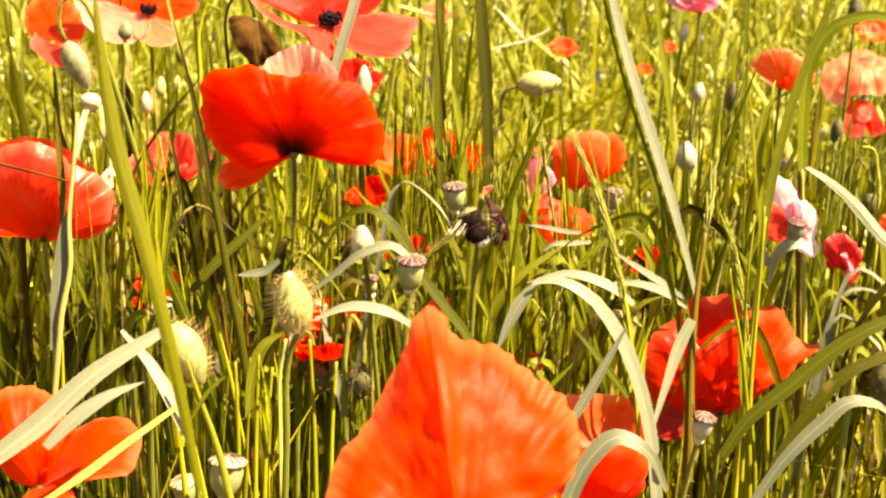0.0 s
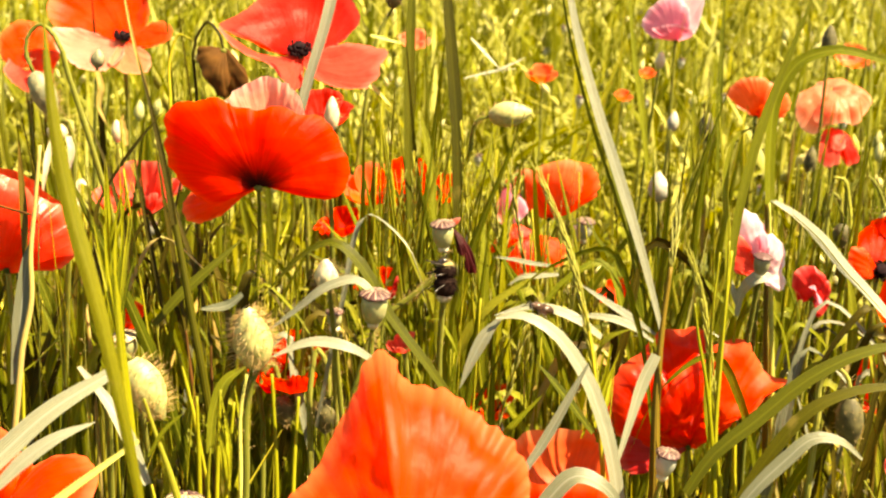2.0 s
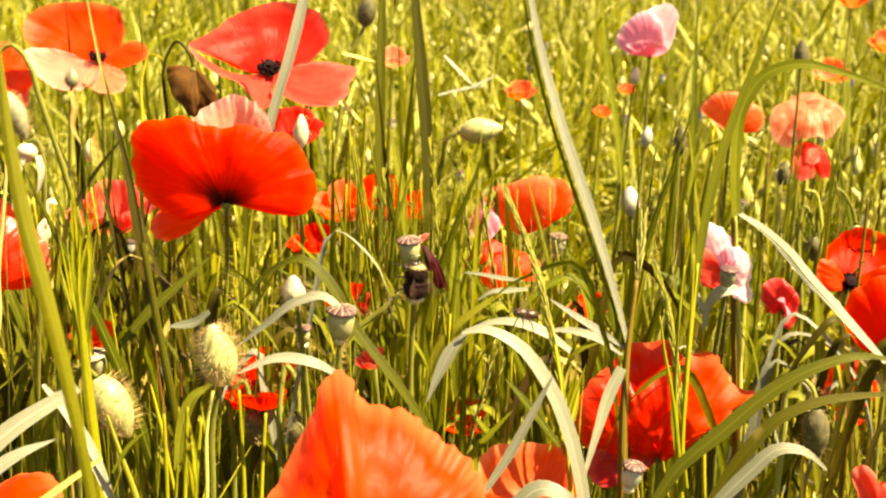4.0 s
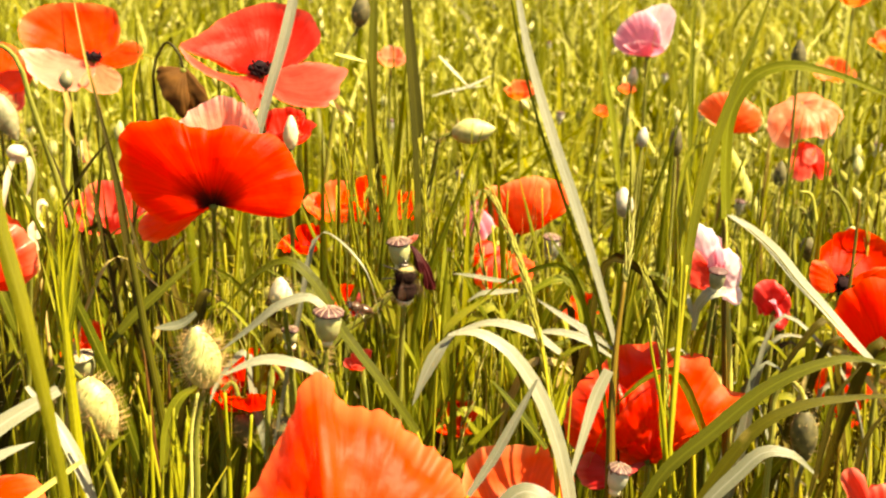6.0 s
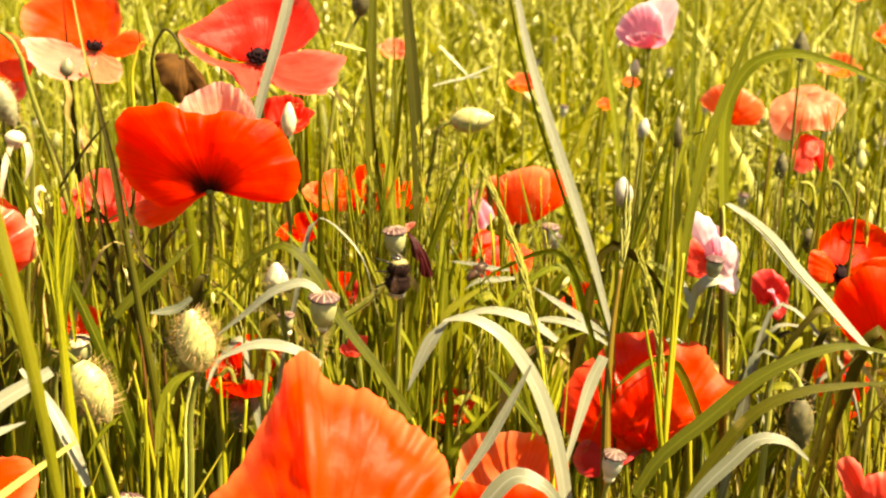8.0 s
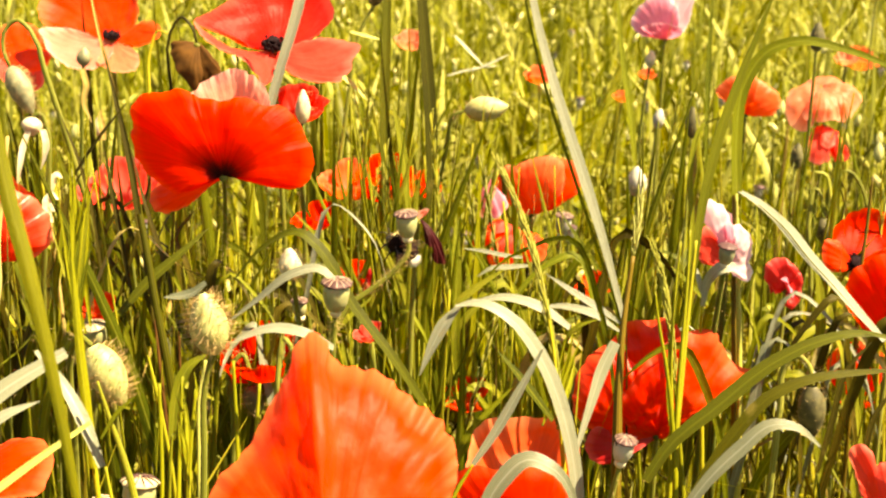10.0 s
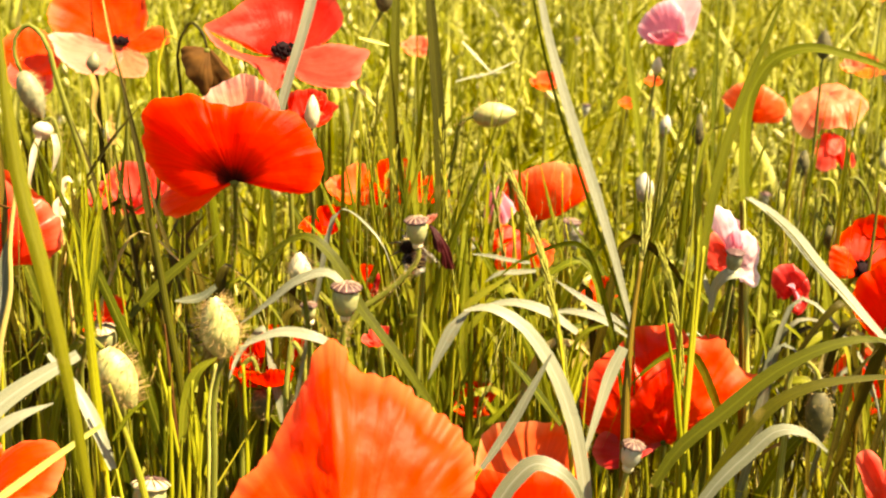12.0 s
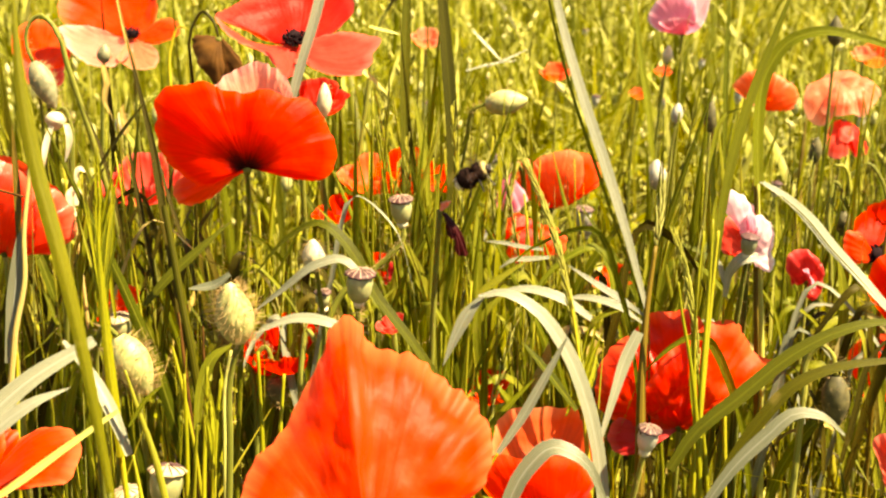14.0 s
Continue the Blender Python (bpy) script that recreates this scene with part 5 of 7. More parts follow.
bud((-0.0471, 0.3883, 0.5824), (-0.14, -0.12, 1), 0.0225, 0.0135, "upright pale green hairy poppy bud", seed=71, hairs=430, via=[(-0.0496, 0.3876, 0.5753), (-0.0513, 0.3837, 0.5437)], bristle_len=0.0056)
bud((-0.0936, 0.4038, 0.5789), (0.5, -0.1, -1), 0.0240, 0.0135, "hanging hairy green poppy bud", seed=72, hairs=380, via=[(-0.0984, 0.4066, 0.5815), (-0.1041, 0.4125, 0.5718), (-0.1058, 0.4164, 0.5460)], bristle_len=0.005)
bud((0.0416, 0.6212, 0.6335), (1, -0.1, 0.12), 0.0220, 0.0132, "pale nodding poppy bud on a dark stalk", seed=73, hairs=90, via=[(0.0364, 0.6208, 0.6315), (0.0324, 0.6225, 0.6173)], bristle_len=0.003)
bud((-0.0105, 0.7065, 0.6812), (0.15, 0.0, 1), 0.0190, 0.0110, "dark brown poppy bud on a leaning stalk", seed=74, skin=BUD_DARK, hairs=60, via=[(-0.0176, 0.7033, 0.6679), (-0.0226, 0.6979, 0.6460)])
bud((0.1366, 0.6461, 0.5844), (-0.08, 0, 1), 0.0165, 0.0112, "grey-green poppy bud on a thin stalk", seed=75, skin=POD_GREY, hairs=60)
bud((0.2873, 0.8463, 0.6457), (0, 0, 1), 0.0200, 0.0105, "dark poppy bud above an arched leaf", seed=76, skin=BUD_DARK, hairs=40)
bud((-0.0279, 0.4519, 0.5907), (-0.1, -0.1, 1), 0.0130, 0.0095, "small pale hairy poppy bud", seed=77, skin=BUD_PALE, hairs=150)
bud((-0.0328, 0.5364, 0.6390), (0.02, 0, 1), 0.0150, 0.0068, "slim whitish poppy bud on a thin stalk", seed=78, skin=BUD_PALE, hairs=30)
bud((-0.1562, 0.6506, 0.6116), (0, 0, 1), 0.0120, 0.0062, "small whitish poppy bud behind grass", seed=79, skin=BUD_PALE, hairs=20)
bud((0.1745, 0.4386, 0.5540), (0.05, -0.05, -1), 0.0215, 0.0108, "hanging dark green poppy bud on a hooked stalk", seed=80, skin=BUD_DARK, hairs=90, bristle_len=0.0028,
    via=[(0.1731, 0.4405, 0.5617), (0.1690, 0.4425, 0.5651), (0.1648, 0.4435, 0.5605), (0.1637, 0.4417, 0.5452)])
bloom((-0.0827, 0.5558, 0.6715), "wilted brown poppy folded and hanging from a hooked stalk", [
    ([(-0.0881, 0.5553, 0.6730), (-0.0933, 0.5543, 0.6726), (-0.0931, 0.5513, 0.6648), (-0.0885, 0.5483, 0.6575), (-0.0825, 0.5476, 0.6513), (-0.0793, 0.5481, 0.6577), (-0.0801, 0.5516, 0.6674)], (-0.0001, -0.0048, 0.0012), BROWN, 0.0008, 0.0016),
    ([(-0.0842, 0.5571, 0.6642), (-0.0854, 0.5556, 0.6541), (-0.0828, 0.5545, 0.6501), (-0.0754, 0.5545, 0.6548), (-0.0717, 0.5544, 0.6590), (-0.0746, 0.5548, 0.6645), (-0.0796, 0.5555, 0.6706)], (-0.0001, -0.0029, 0.0007), BROWN, 0.0008, 0.0016),
    ([(-0.0867, 0.5604, 0.6690), (-0.0922, 0.5607, 0.6611), (-0.0854, 0.5580, 0.6512), (-0.0759, 0.5583, 0.6574), (-0.0784, 0.5596, 0.6666)], (0.0001, 0.0039, -0.0010), BROWN, 0.0008, 0.0016)], seed=81, centre=False, hairs=0, girth=0.0008, stalk=DARK_BLADE, stem_via=[(-0.0851, 0.5579, 0.6790), (-0.0902, 0.5591, 0.6835), (-0.0946, 0.5577, 0.6774), (-0.0955, 0.5558, 0.6494)])
bud((-0.1674, 0.5515, 0.6606), (0.45, -0.1, -1), 0.0228, 0.0112, "grey hairy poppy bud hanging from a golden hooked stalk", seed=82, skin=BUD_GREY, hairs=260, bristle_len=0.003, via=[(-0.1706, 0.5535, 0.6683), (-0.1697, 0.5557, 0.6771), (-0.1646, 0.5568, 0.6814), (-0.1583, 0.5557, 0.6767), (-0.1520, 0.5530, 0.6583), (-0.1408, 0.5511, 0.6180), (-0.1332, 0.5524, 0.5826)])
bud((-0.1518, 0.5311, 0.6409), (-0.1, -0.1, -1), 0.0085, 0.0092, "small white poppy bud shedding its husk", seed=83, skin=BUD_PALE, hairs=10, via=[(-0.1488, 0.5315, 0.6424), (-0.1463, 0.5320, 0.6363), (-0.1460, 0.5307, 0.6191), (-0.1509, 0.5329, 0.5871)])
grass_plant("pale dry husk strips hanging among stalks", stem=[(-0.1425, 0.5207, 0.5797), (-0.1447, 0.5245, 0.5945)], seed=129, stalk=DRY, leaves=[
    ([(-0.1526, 0.5277, 0.6358), (-0.1550, 0.5259, 0.6288), (-0.1564, 0.5237, 0.6202), (-0.1584, 0.5229, 0.6089)], 0.0030, dict(mat=BUD_PALE, foot=0.8)),
    ([(-0.1475, 0.5307, 0.6354), (-0.1459, 0.5291, 0.6291), (-0.1468, 0.5274, 0.6222), (-0.1488, 0.5260, 0.6168)], 0.0034, dict(mat=BUD_PALE, foot=0.7, twist=50)),
    ([(-0.1447, 0.5245, 0.5945), (-0.1468, 0.5264, 0.6023), (-0.1449, 0.5276, 0.6068), (-0.1413, 0.5270, 0.6044)], 0.0040, dict(mat=BUD_PALE, wave=0.3)),
    ([(-0.1469, 0.5355, 0.5972), (-0.1481, 0.5383, 0.6084), (-0.1455, 0.5396, 0.6135), (-0.1429, 0.5392, 0.6118)], 0.0036, dict(mat=BUD_PALE, wave=0.3)),
    ([(-0.1758, 0.6918, 0.6445), (-0.1734, 0.6895, 0.6351), (-0.1746, 0.6871, 0.6257), (-0.1699, 0.6843, 0.6148)], 0.0036, dict(mat=DRY, wave=0.2, foot=0.8)),
    ([(-0.1352, 0.5831, 0.6221), (-0.1361, 0.5845, 0.6275), (-0.1372, 0.5858, 0.6328), (-0.1368, 0.5869, 0.6369)], 0.0036, dict(mat=DRY, wave=0.2))])
bud((0.2719, 0.6737, 0.5737), (0.1, 0, -1), 0.0150, 0.0080, "nodding poppy bud on a pale hooked stalk", seed=84, hairs=40, via=[(0.2699, 0.6759, 0.5825), (0.2608, 0.6790, 0.5937), (0.2524, 0.6775, 0.5873), (0.2532, 0.6814, 0.5618)])
bud((0.1920, 0.7837, 0.5947), (0, 0, 1), 0.0200, 0.0090, "dark shaded poppy bud", seed=85, skin=BUD_DARK, hairs=30)
bud((0.2597, 0.7777, 0.5760), (0.05, 0, 1), 0.0170, 0.0085, "dark shaded poppy bud", seed=86, skin=BUD_DARK, hairs=30)
bud((0.1841, 0.9156, 0.6259), (0.1, 0, 1), 0.0130, 0.0080, "small pale poppy bud under a pink bloom", seed=87, skin=BUD_PALE, hairs=20)
bud((0.1699, 0.7856, 0.6002), (0.1, 0, 1), 0.0130, 0.0080, "small grey poppy bud", seed=88, skin=POD_GREY, hairs=20)
grass_plant("thin green stalk curled over at its top", stem=[(-0.1199, 0.6075, 0.6073), (-0.1198, 0.6152, 0.6379), (-0.1197, 0.6216, 0.6629), (-0.1157, 0.6237, 0.6718), (-0.1088, 0.6229, 0.6691)], seed=89, r=0.0011)

# scattered buds and pods farther off
far_bud = bud((0.45, 1.0, 0.52), (0.2, 0, 1), 0.019, 0.010, "green poppy bud standing in the field", foot=(0.45, 1.02, 0), seed=90, skin=BUD, hairs=0, stem_hairs=0, group="far buds")
far_pod = seed_pod((-0.42, 1.05, 0.54), (0.1, -0.1, 1), 0.0095, "grey-green poppy pod standing in the field", foot=(-0.42, 1.07, 0), seed=91, hairs=0, skin=POD_GREY, rays=False, group="far pods")
far_flower = poppy((0.62, 1.75, 0.54), (0.1, -0.3, 1), "orange-red poppy far out in the field", [
    (-95, 66, 0.032, 76, 12, 0.005), (80, 70, 0.034, 64, 12, 0.005), (170, 50, 0.032, 80, 40, 0.005), (5, 50, 0.032, 80, 44, 0.005)],
    PALE_ORANGE, foot=(0.62, 1.78, 0), seed=92, centre=False, hairs=0, group="far poppies")
frng = random.Random(5)
for k in range(44):
    y = frng.uniform(0.92, 2.2)
    copy_thing(far_bud if k % 2 else far_pod, pose(frng.uniform(-0.42, 0.42) * y, y, frng.uniform(-0.08, 0.02), 0, 0, frng.uniform(-80, 80)))
for x, y, dz in ((0.86, 2.35, 0.12), (-0.55, 3.4, 0.06), (0.35, 4.4, 0.05), (0.78, 1.95, 0.10)):
    copy_thing(far_flower, pose(x, y, dz, 0, 0, frng.uniform(-80, 80)))

for k in range(34):
    a, r = frng.uniform(0, math.tau), frng.uniform(1.0, 3.6)
    x, y = r * math.cos(a), r * math.sin(a) + 1.2
    if abs(x) > 0.45 * y + 0.35 or y < -0.4:
        copy_thing(far_flower, pose(x, y, frng.uniform(-0.06, 0.04), 0, 0, frng.uniform(-180, 180)))

# ---- foreground grasses ----
grass_plant("tall yellow-green grass with one broad upright blade", stem=[(-0.0574, 0.2631, 0.5863)], r=0.0016, seed=101, leaves=[
    ([(-0.0568, 0.2626, 0.5845), (-0.0623, 0.2698, 0.6098), (-0.0705, 0.2796, 0.6402), (-0.0781, 0.2882, 0.6627), (-0.0833, 0.2966, 0.6849), (-0.0868, 0.3061, 0.7073)], 0.0042, dict(foot=0.45, belly=0.5, fold=-0.45, mat=TALL))])
grass_plant("bright yellow-green grass sheath opening in a fan of thin blades", stem=[(-0.0848, 0.3694, 0.5456), (-0.0875, 0.3740, 0.5637)], r=0.0014, seed=133, stalk=YELLOW, leaves=[
    ([(-0.0844, 0.3671, 0.5488), (-0.0875, 0.3726, 0.5703), (-0.0896, 0.3767, 0.5865), (-0.0912, 0.3804, 0.6009), (-0.0926, 0.3841, 0.6153)], 0.0034, dict(mat=YELLOW, foot=0.9, belly=0.3, tip=0.3, fold=-0.5)),
    ([(-0.0915, 0.3814, 0.5927), (-0.0950, 0.3852, 0.6071), (-0.1006, 0.3901, 0.6261)], 0.0013, dict(mat=GRASS, fold=0.5, n=10, foot=0.8)),
    ([(-0.0912, 0.3814, 0.5927), (-0.0939, 0.3851, 0.6071), (-0.0976, 0.3914, 0.6316)], 0.0014, dict(mat=YELLOW, fold=0.5, n=10, foot=0.8)),
    ([(-0.0918, 0.3814, 0.5927), (-0.0930, 0.3851, 0.6072), (-0.0949, 0.3893, 0.6235)], 0.0016, dict(mat=GRASS, fold=0.5, n=10, foot=0.8)),
    ([(-0.0902, 0.3814, 0.5927), (-0.0924, 0.3851, 0.6072), (-0.0931, 0.3922, 0.6353)], 0.0020, dict(mat=YELLOW, fold=0.5, n=10, foot=0.8)),
    ([(-0.0905, 0.3814, 0.5927), (-0.0916, 0.3851, 0.6072), (-0.0908, 0.3901, 0.6271)], 0.0014, dict(mat=GRASS, fold=0.5, n=10, foot=0.8)),
    ([(-0.0910, 0.3814, 0.5927), (-0.0909, 0.3851, 0.6072), (-0.0890, 0.3914, 0.6326)], 0.0015, dict(mat=YELLOW, fold=0.5, n=10, foot=0.8)),
    ([(-0.0916, 0.3814, 0.5927), (-0.0899, 0.3850, 0.6072), (-0.0860, 0.3891, 0.6236)], 0.0013, dict(mat=GRASS, fold=0.5, n=10, foot=0.8)),
    ([(-0.0916, 0.3814, 0.5927), (-0.0934, 0.3851, 0.6072), (-0.0960, 0.3879, 0.6180)], 0.0021, dict(mat=YELLOW, fold=0.5, n=10, foot=0.8)),
    ([(-0.0904, 0.3814, 0.5927), (-0.0920, 0.3851, 0.6072), (-0.0919, 0.3887, 0.6217)], 0.0020, dict(mat=GRASS, fold=0.5, n=10, foot=0.8)),
    ([(-0.0905, 0.3814, 0.5927), (-0.0904, 0.3851, 0.6072), (-0.0875, 0.3923, 0.6362)], 0.0014, dict(mat=GRASS, fold=0.5, n=10, foot=0.8))])
grass_plant("green grass stalk leaning past a hairy bud", stem=[(-0.0680, 0.3502, 0.5531), (-0.0709, 0.3525, 0.5617), (-0.0749, 0.3552, 0.5720), (-0.0789, 0.3581, 0.5831)], r=0.0013, seed=134, stalk=GRASS)
grass_plant("pale broad grass leaves reaching sideways", stem=[(-0.1347, 0.3221, 0.5535), (-0.1315, 0.3244, 0.5615)], seed=102, leaves=[
    ([(-0.1313, 0.3200, 0.5645), (-0.1173, 0.3248, 0.5745), (-0.1002, 0.3319, 0.5891), (-0.0823, 0.3398, 0.5992)], 0.0066, dict(mat=PALE_LEAF, foot=0.8, tip=0.5, face=(0.6, -0.5, 0.75))),
    ([(-0.1080, 0.3058, 0.5773), (-0.1002, 0.3076, 0.5850), (-0.0909, 0.3089, 0.5913), (-0.0807, 0.3097, 0.5955)], 0.0044, dict(mat=PALE_LEAF, face=(0.6, -0.5, 0.75), fold=0.1)),
    ([(-0.1213, 0.3302, 0.5457), (-0.1060, 0.3329, 0.5558), (-0.0930, 0.3374, 0.5649), (-0.0774, 0.3433, 0.5752)], 0.0026, dict(mat=EAR, tip=0.5, face=(0.6, -0.5, 0.75)))])
grass_plant("narrow pale leaf falling across stems", stem=[(-0.0723, 0.3479, 0.5368), (-0.0766, 0.3534, 0.5558)], seed=103, leaves=[
    ([(-0.0783, 0.3552, 0.5549), (-0.0846, 0.3608, 0.5671), (-0.0918, 0.3660, 0.5776), (-0.1030, 0.3731, 0.5876)], 0.0044, dict(mat=PALE_LEAF, tip=0.3)),
    ([(-0.0767, 0.3512, 0.5665), (-0.0711, 0.3536, 0.5751), (-0.0658, 0.3549, 0.5796)], 0.0016, dict())])
grass_plant("slender dark grass stem crossing a bloom", stem=[(-0.0740, 0.4324, 0.5636), (-0.0786, 0.4380, 0.5852), (-0.0824, 0.4430, 0.6046), (-0.0863, 0.4478, 0.6232)], seed=104, r=0.0015, tip=0.8, stalk=OLIVE, leaves=[
    ([(-0.0850, 0.4443, 0.6177), (-0.0872, 0.4475, 0.6300), (-0.0898, 0.4506, 0.6421), (-0.0941, 0.4550, 0.6592), (-0.0998, 0.4602, 0.6793)], 0.0026, dict(fold=0.5, foot=0.9, belly=0.3, tip=0.05, mat=DARK_BLADE)),
    ([(-0.0937, 0.4564, 0.6564), (-0.0968, 0.4594, 0.6680), (-0.1003, 0.4623, 0.6791), (-0.1042, 0.4665, 0.6956), (-0.1077, 0.4713, 0.7142)], 0.0013, dict(fold=0.5, foot=0.4, tip=0.2, mat=DRY)),
    ([(-0.1154, 0.4572, 0.6251), (-0.1065, 0.4550, 0.6378), (-0.0977, 0.4526, 0.6491), (-0.0885, 0.4519, 0.6596)], 0.0019, dict(foot=0.3, mat=DARK_BLADE))])
grass_plant("pale grass blade standing before a rose bloom", stem=[(-0.0552, 0.5223, 0.6019), (-0.0521, 0.5222, 0.6222)], seed=105, leaves=[
    ([(-0.0517, 0.5228, 0.6246), (-0.0430, 0.5315, 0.6595), (-0.0362, 0.5371, 0.6823), (-0.0316, 0.5419, 0.7015), (-0.0280, 0.5466, 0.7207)], 0.0050, dict(mat=GLAUCOUS, foot=0.8, belly=0.6, tip=0.5))])
grass_plant("broad dark green grass blades standing upright", stem=[(0.0252, 0.5697, 0.5509), (0.0248, 0.5688, 0.5883)], seed=106, r=0.0018, leaves=[
    # the first blade's olive stands for its shaded side
    ([(0.0251, 0.5682, 0.5856), (0.0243, 0.5789, 0.6279), (0.0208, 0.5896, 0.6701), (0.0167, 0.6004, 0.7123)], 0.0064, dict(foot=0.8, belly=0.5, tip=0.5, mat=OLIVE)),
    ([(0.0019, 0.5894, 0.5860), (0.0006, 0.6004, 0.6296), (0.0009, 0.6108, 0.6706), (0.0018, 0.6218, 0.7143)], 0.0052, dict(foot=0.8, belly=0.5, tip=0.5, mat=BLADE)),
    ([(0.0138, 0.5600, 0.5931), (0.0121, 0.5653, 0.6139), (0.0087, 0.5699, 0.6320), (0.0060, 0.5729, 0.6437)], 0.0040, dict())])
grass_plant("grass with a long pale-ribbed blade leaning over the field", stem=[(0.0994, 0.4337, 0.5248), (0.0998, 0.4411, 0.5500), (0.1016, 0.4486, 0.5757), (0.1053, 0.4568, 0.6005)], seed=107, r=0.0023, stalk=BROWN_STEM, leaves=[
    ([(0.1019, 0.4486, 0.5757), (0.0941, 0.4536, 0.6031), (0.0847, 0.4589, 0.6316), (0.0738, 0.4649, 0.6625), (0.0654, 0.4702, 0.6911), (0.0604, 0.4747, 0.7164)], 0.0046, dict(foot=0.4, belly=0.38, tip=0.4, mat=GLAUCOUS, fold=0.12, face=(0.25, -1.0, 0.3))),
    # second ribbon colours the blade's left edge darker, for its unlit half
    ([(0.1011, 0.4495, 0.5754), (0.0913, 0.4546, 0.6028), (0.0811, 0.4600, 0.6313), (0.0702, 0.4660, 0.6624), (0.0625, 0.4713, 0.6910), (0.0579, 0.4757, 0.7163)], 0.0013, dict(foot=0.4, belly=0.38, tip=0.4, mat=GRASS, fold=0.12, face=(-0.3, -1.0, 0.1)))],
    spike=([(0.1053, 0.4568, 0.6005), (0.1066, 0.4595, 0.6112), (0.1079, 0.4628, 0.6241)], 0.008, 0.8))
grass_plant("jointed grass stem with an arched blade", stem=[(0.1588, 0.4814, 0.5183), (0.1581, 0.4909, 0.5559), (0.1570, 0.4993, 0.5888), (0.1561, 0.5061, 0.6158)], seed=108, r=0.0016, stalk=EAR, leaves=[
    ([(0.1561, 0.5059, 0.6151), (0.1552, 0.5098, 0.6385), (0.1577, 0.5127, 0.6623), (0.1667, 0.5138, 0.6756), (0.1787, 0.5116, 0.6802), (0.1960, 0.5055, 0.6777), (0.2170, 0.4928, 0.6700)], 0.0056, dict(mat=GRASS, belly=0.3, tip=0.3, foot=0.8, n=26, twist=35)),
    ([(0.1571, 0.5065, 0.6170), (0.1656, 0.5030, 0.6122), (0.1738, 0.4917, 0.6050), (0.1815, 0.4786, 0.5949), (0.1890, 0.4691, 0.5868), (0.1974, 0.4603, 0.5774), (0.2056, 0.4517, 0.5684)], 0.0062, dict(mat=GLAUCOUS, foot=0.3, tip=0.4, fold=0.1, n=22)),
    # narrow dark strip laid on the leaf above, drawn for its crease line
    ([(0.1646, 0.5011, 0.6121), (0.1728, 0.4899, 0.6050), (0.1805, 0.4768, 0.5949), (0.1879, 0.4673, 0.5869), (0.1963, 0.4585, 0.5775)], 0.0009, dict(mat=OLIVE, foot=0.6, fold=0.05, n=22))])
grass_plant("tall grass with a blade turning its pale side", stem=[(0.1277, 0.4610, 0.5371), (0.1310, 0.4700, 0.5729), (0.1340, 0.4773, 0.6020)], seed=109, r=0.0018, leaves=[
    ([(0.1323, 0.4734, 0.5864), (0.1365, 0.4812, 0.6177), (0.1426, 0.4876, 0.6435), (0.1507, 0.4934, 0.6671), (0.1585, 0.4981, 0.6862), (0.1685, 0.5044, 0.7121)], 0.0048, dict(mat=BLADE, belly=0.35, foot=0.6, tip=0.35, twist=60)),
    ([(0.1333, 0.4793, 0.5894), (0.1332, 0.4838, 0.6075), (0.1324, 0.4901, 0.6324), (0.1374, 0.4938, 0.6471), (0.1460, 0.4945, 0.6506)], 0.0026, dict())])
grass_plant("white-lit leaf bending over under a fading flower", stem=[(0.1414, 0.4794, 0.5294), (0.1405, 0.4865, 0.5574), (0.1397, 0.4834, 0.5726)], seed=110, leaves=[
    ([(0.1397, 0.4833, 0.5721), (0.1412, 0.4821, 0.5839), (0.1458, 0.4794, 0.5899), (0.1515, 0.4794, 0.5906)], 0.0062, dict(belly=0.7, foot=0.3, tip=0.5, mat=PALE_LEAF)),
    ([(0.1926, 0.4899, 0.5425), (0.1935, 0.4946, 0.5615), (0.1929, 0.4982, 0.5758), (0.1909, 0.5010, 0.5864)], 0.0050, dict(mat=GRASS, foot=0.8)),
    ([(0.1408, 0.4840, 0.5749), (0.1384, 0.4858, 0.5818), (0.1355, 0.4882, 0.5910)], 0.0030, dict(mat=PALE_LEAF, foot=0.6))])
# added stem: draws the dark left side of the pale jointed stem
grass_plant("thin maroon-brown stem added as the dark side of a pale one", stem=[(0.1569, 0.4908, 0.5421), (0.1562, 0.4985, 0.5729), (0.1563, 0.5051, 0.5991), (0.1557, 0.5099, 0.6180)], seed=147, r=0.0011, stalk=BROWN_STEM, tip=0.8)
grass_plant("thin golden-brown stem before an orange bloom", stem=[(0.2195, 0.5231, 0.5547), (0.2209, 0.5288, 0.5773), (0.2234, 0.5338, 0.5974), (0.2254, 0.5388, 0.6175)], seed=148, r=0.0010, stalk=BROWN_STEM, tip=0.6)
grass_plant("pale bare stalk bent over in the sun", stem=[(0.2496, 0.6589, 0.5235), (0.2514, 0.6667, 0.5548), (0.2506, 0.6730, 0.5799), (0.2467, 0.6763, 0.5924), (0.2415, 0.6766, 0.5929)], seed=149, r=0.0013, stalk=EAR, tip=0.6)
bud((0.2501, 0.6798, 0.5656), (0.05, 0, -1), 0.0150, 0.0100, "dark poppy bud hanging from a pale stalk", seed=95, skin=BUD_DARK, hairs=30, via=[(0.2494, 0.6814, 0.5720), (0.2474, 0.6835, 0.5802), (0.2448, 0.6841, 0.5821), (0.2425, 0.6822, 0.5744), (0.2431, 0.6718, 0.5331)])
seed_pod((0.1473, 0.4807, 0.5912), (0.05, -0.15, 1), 0.0070, "dark grey-green pod amid faded pink petals", seed=69, skin=BUD_GREY, rays=False)
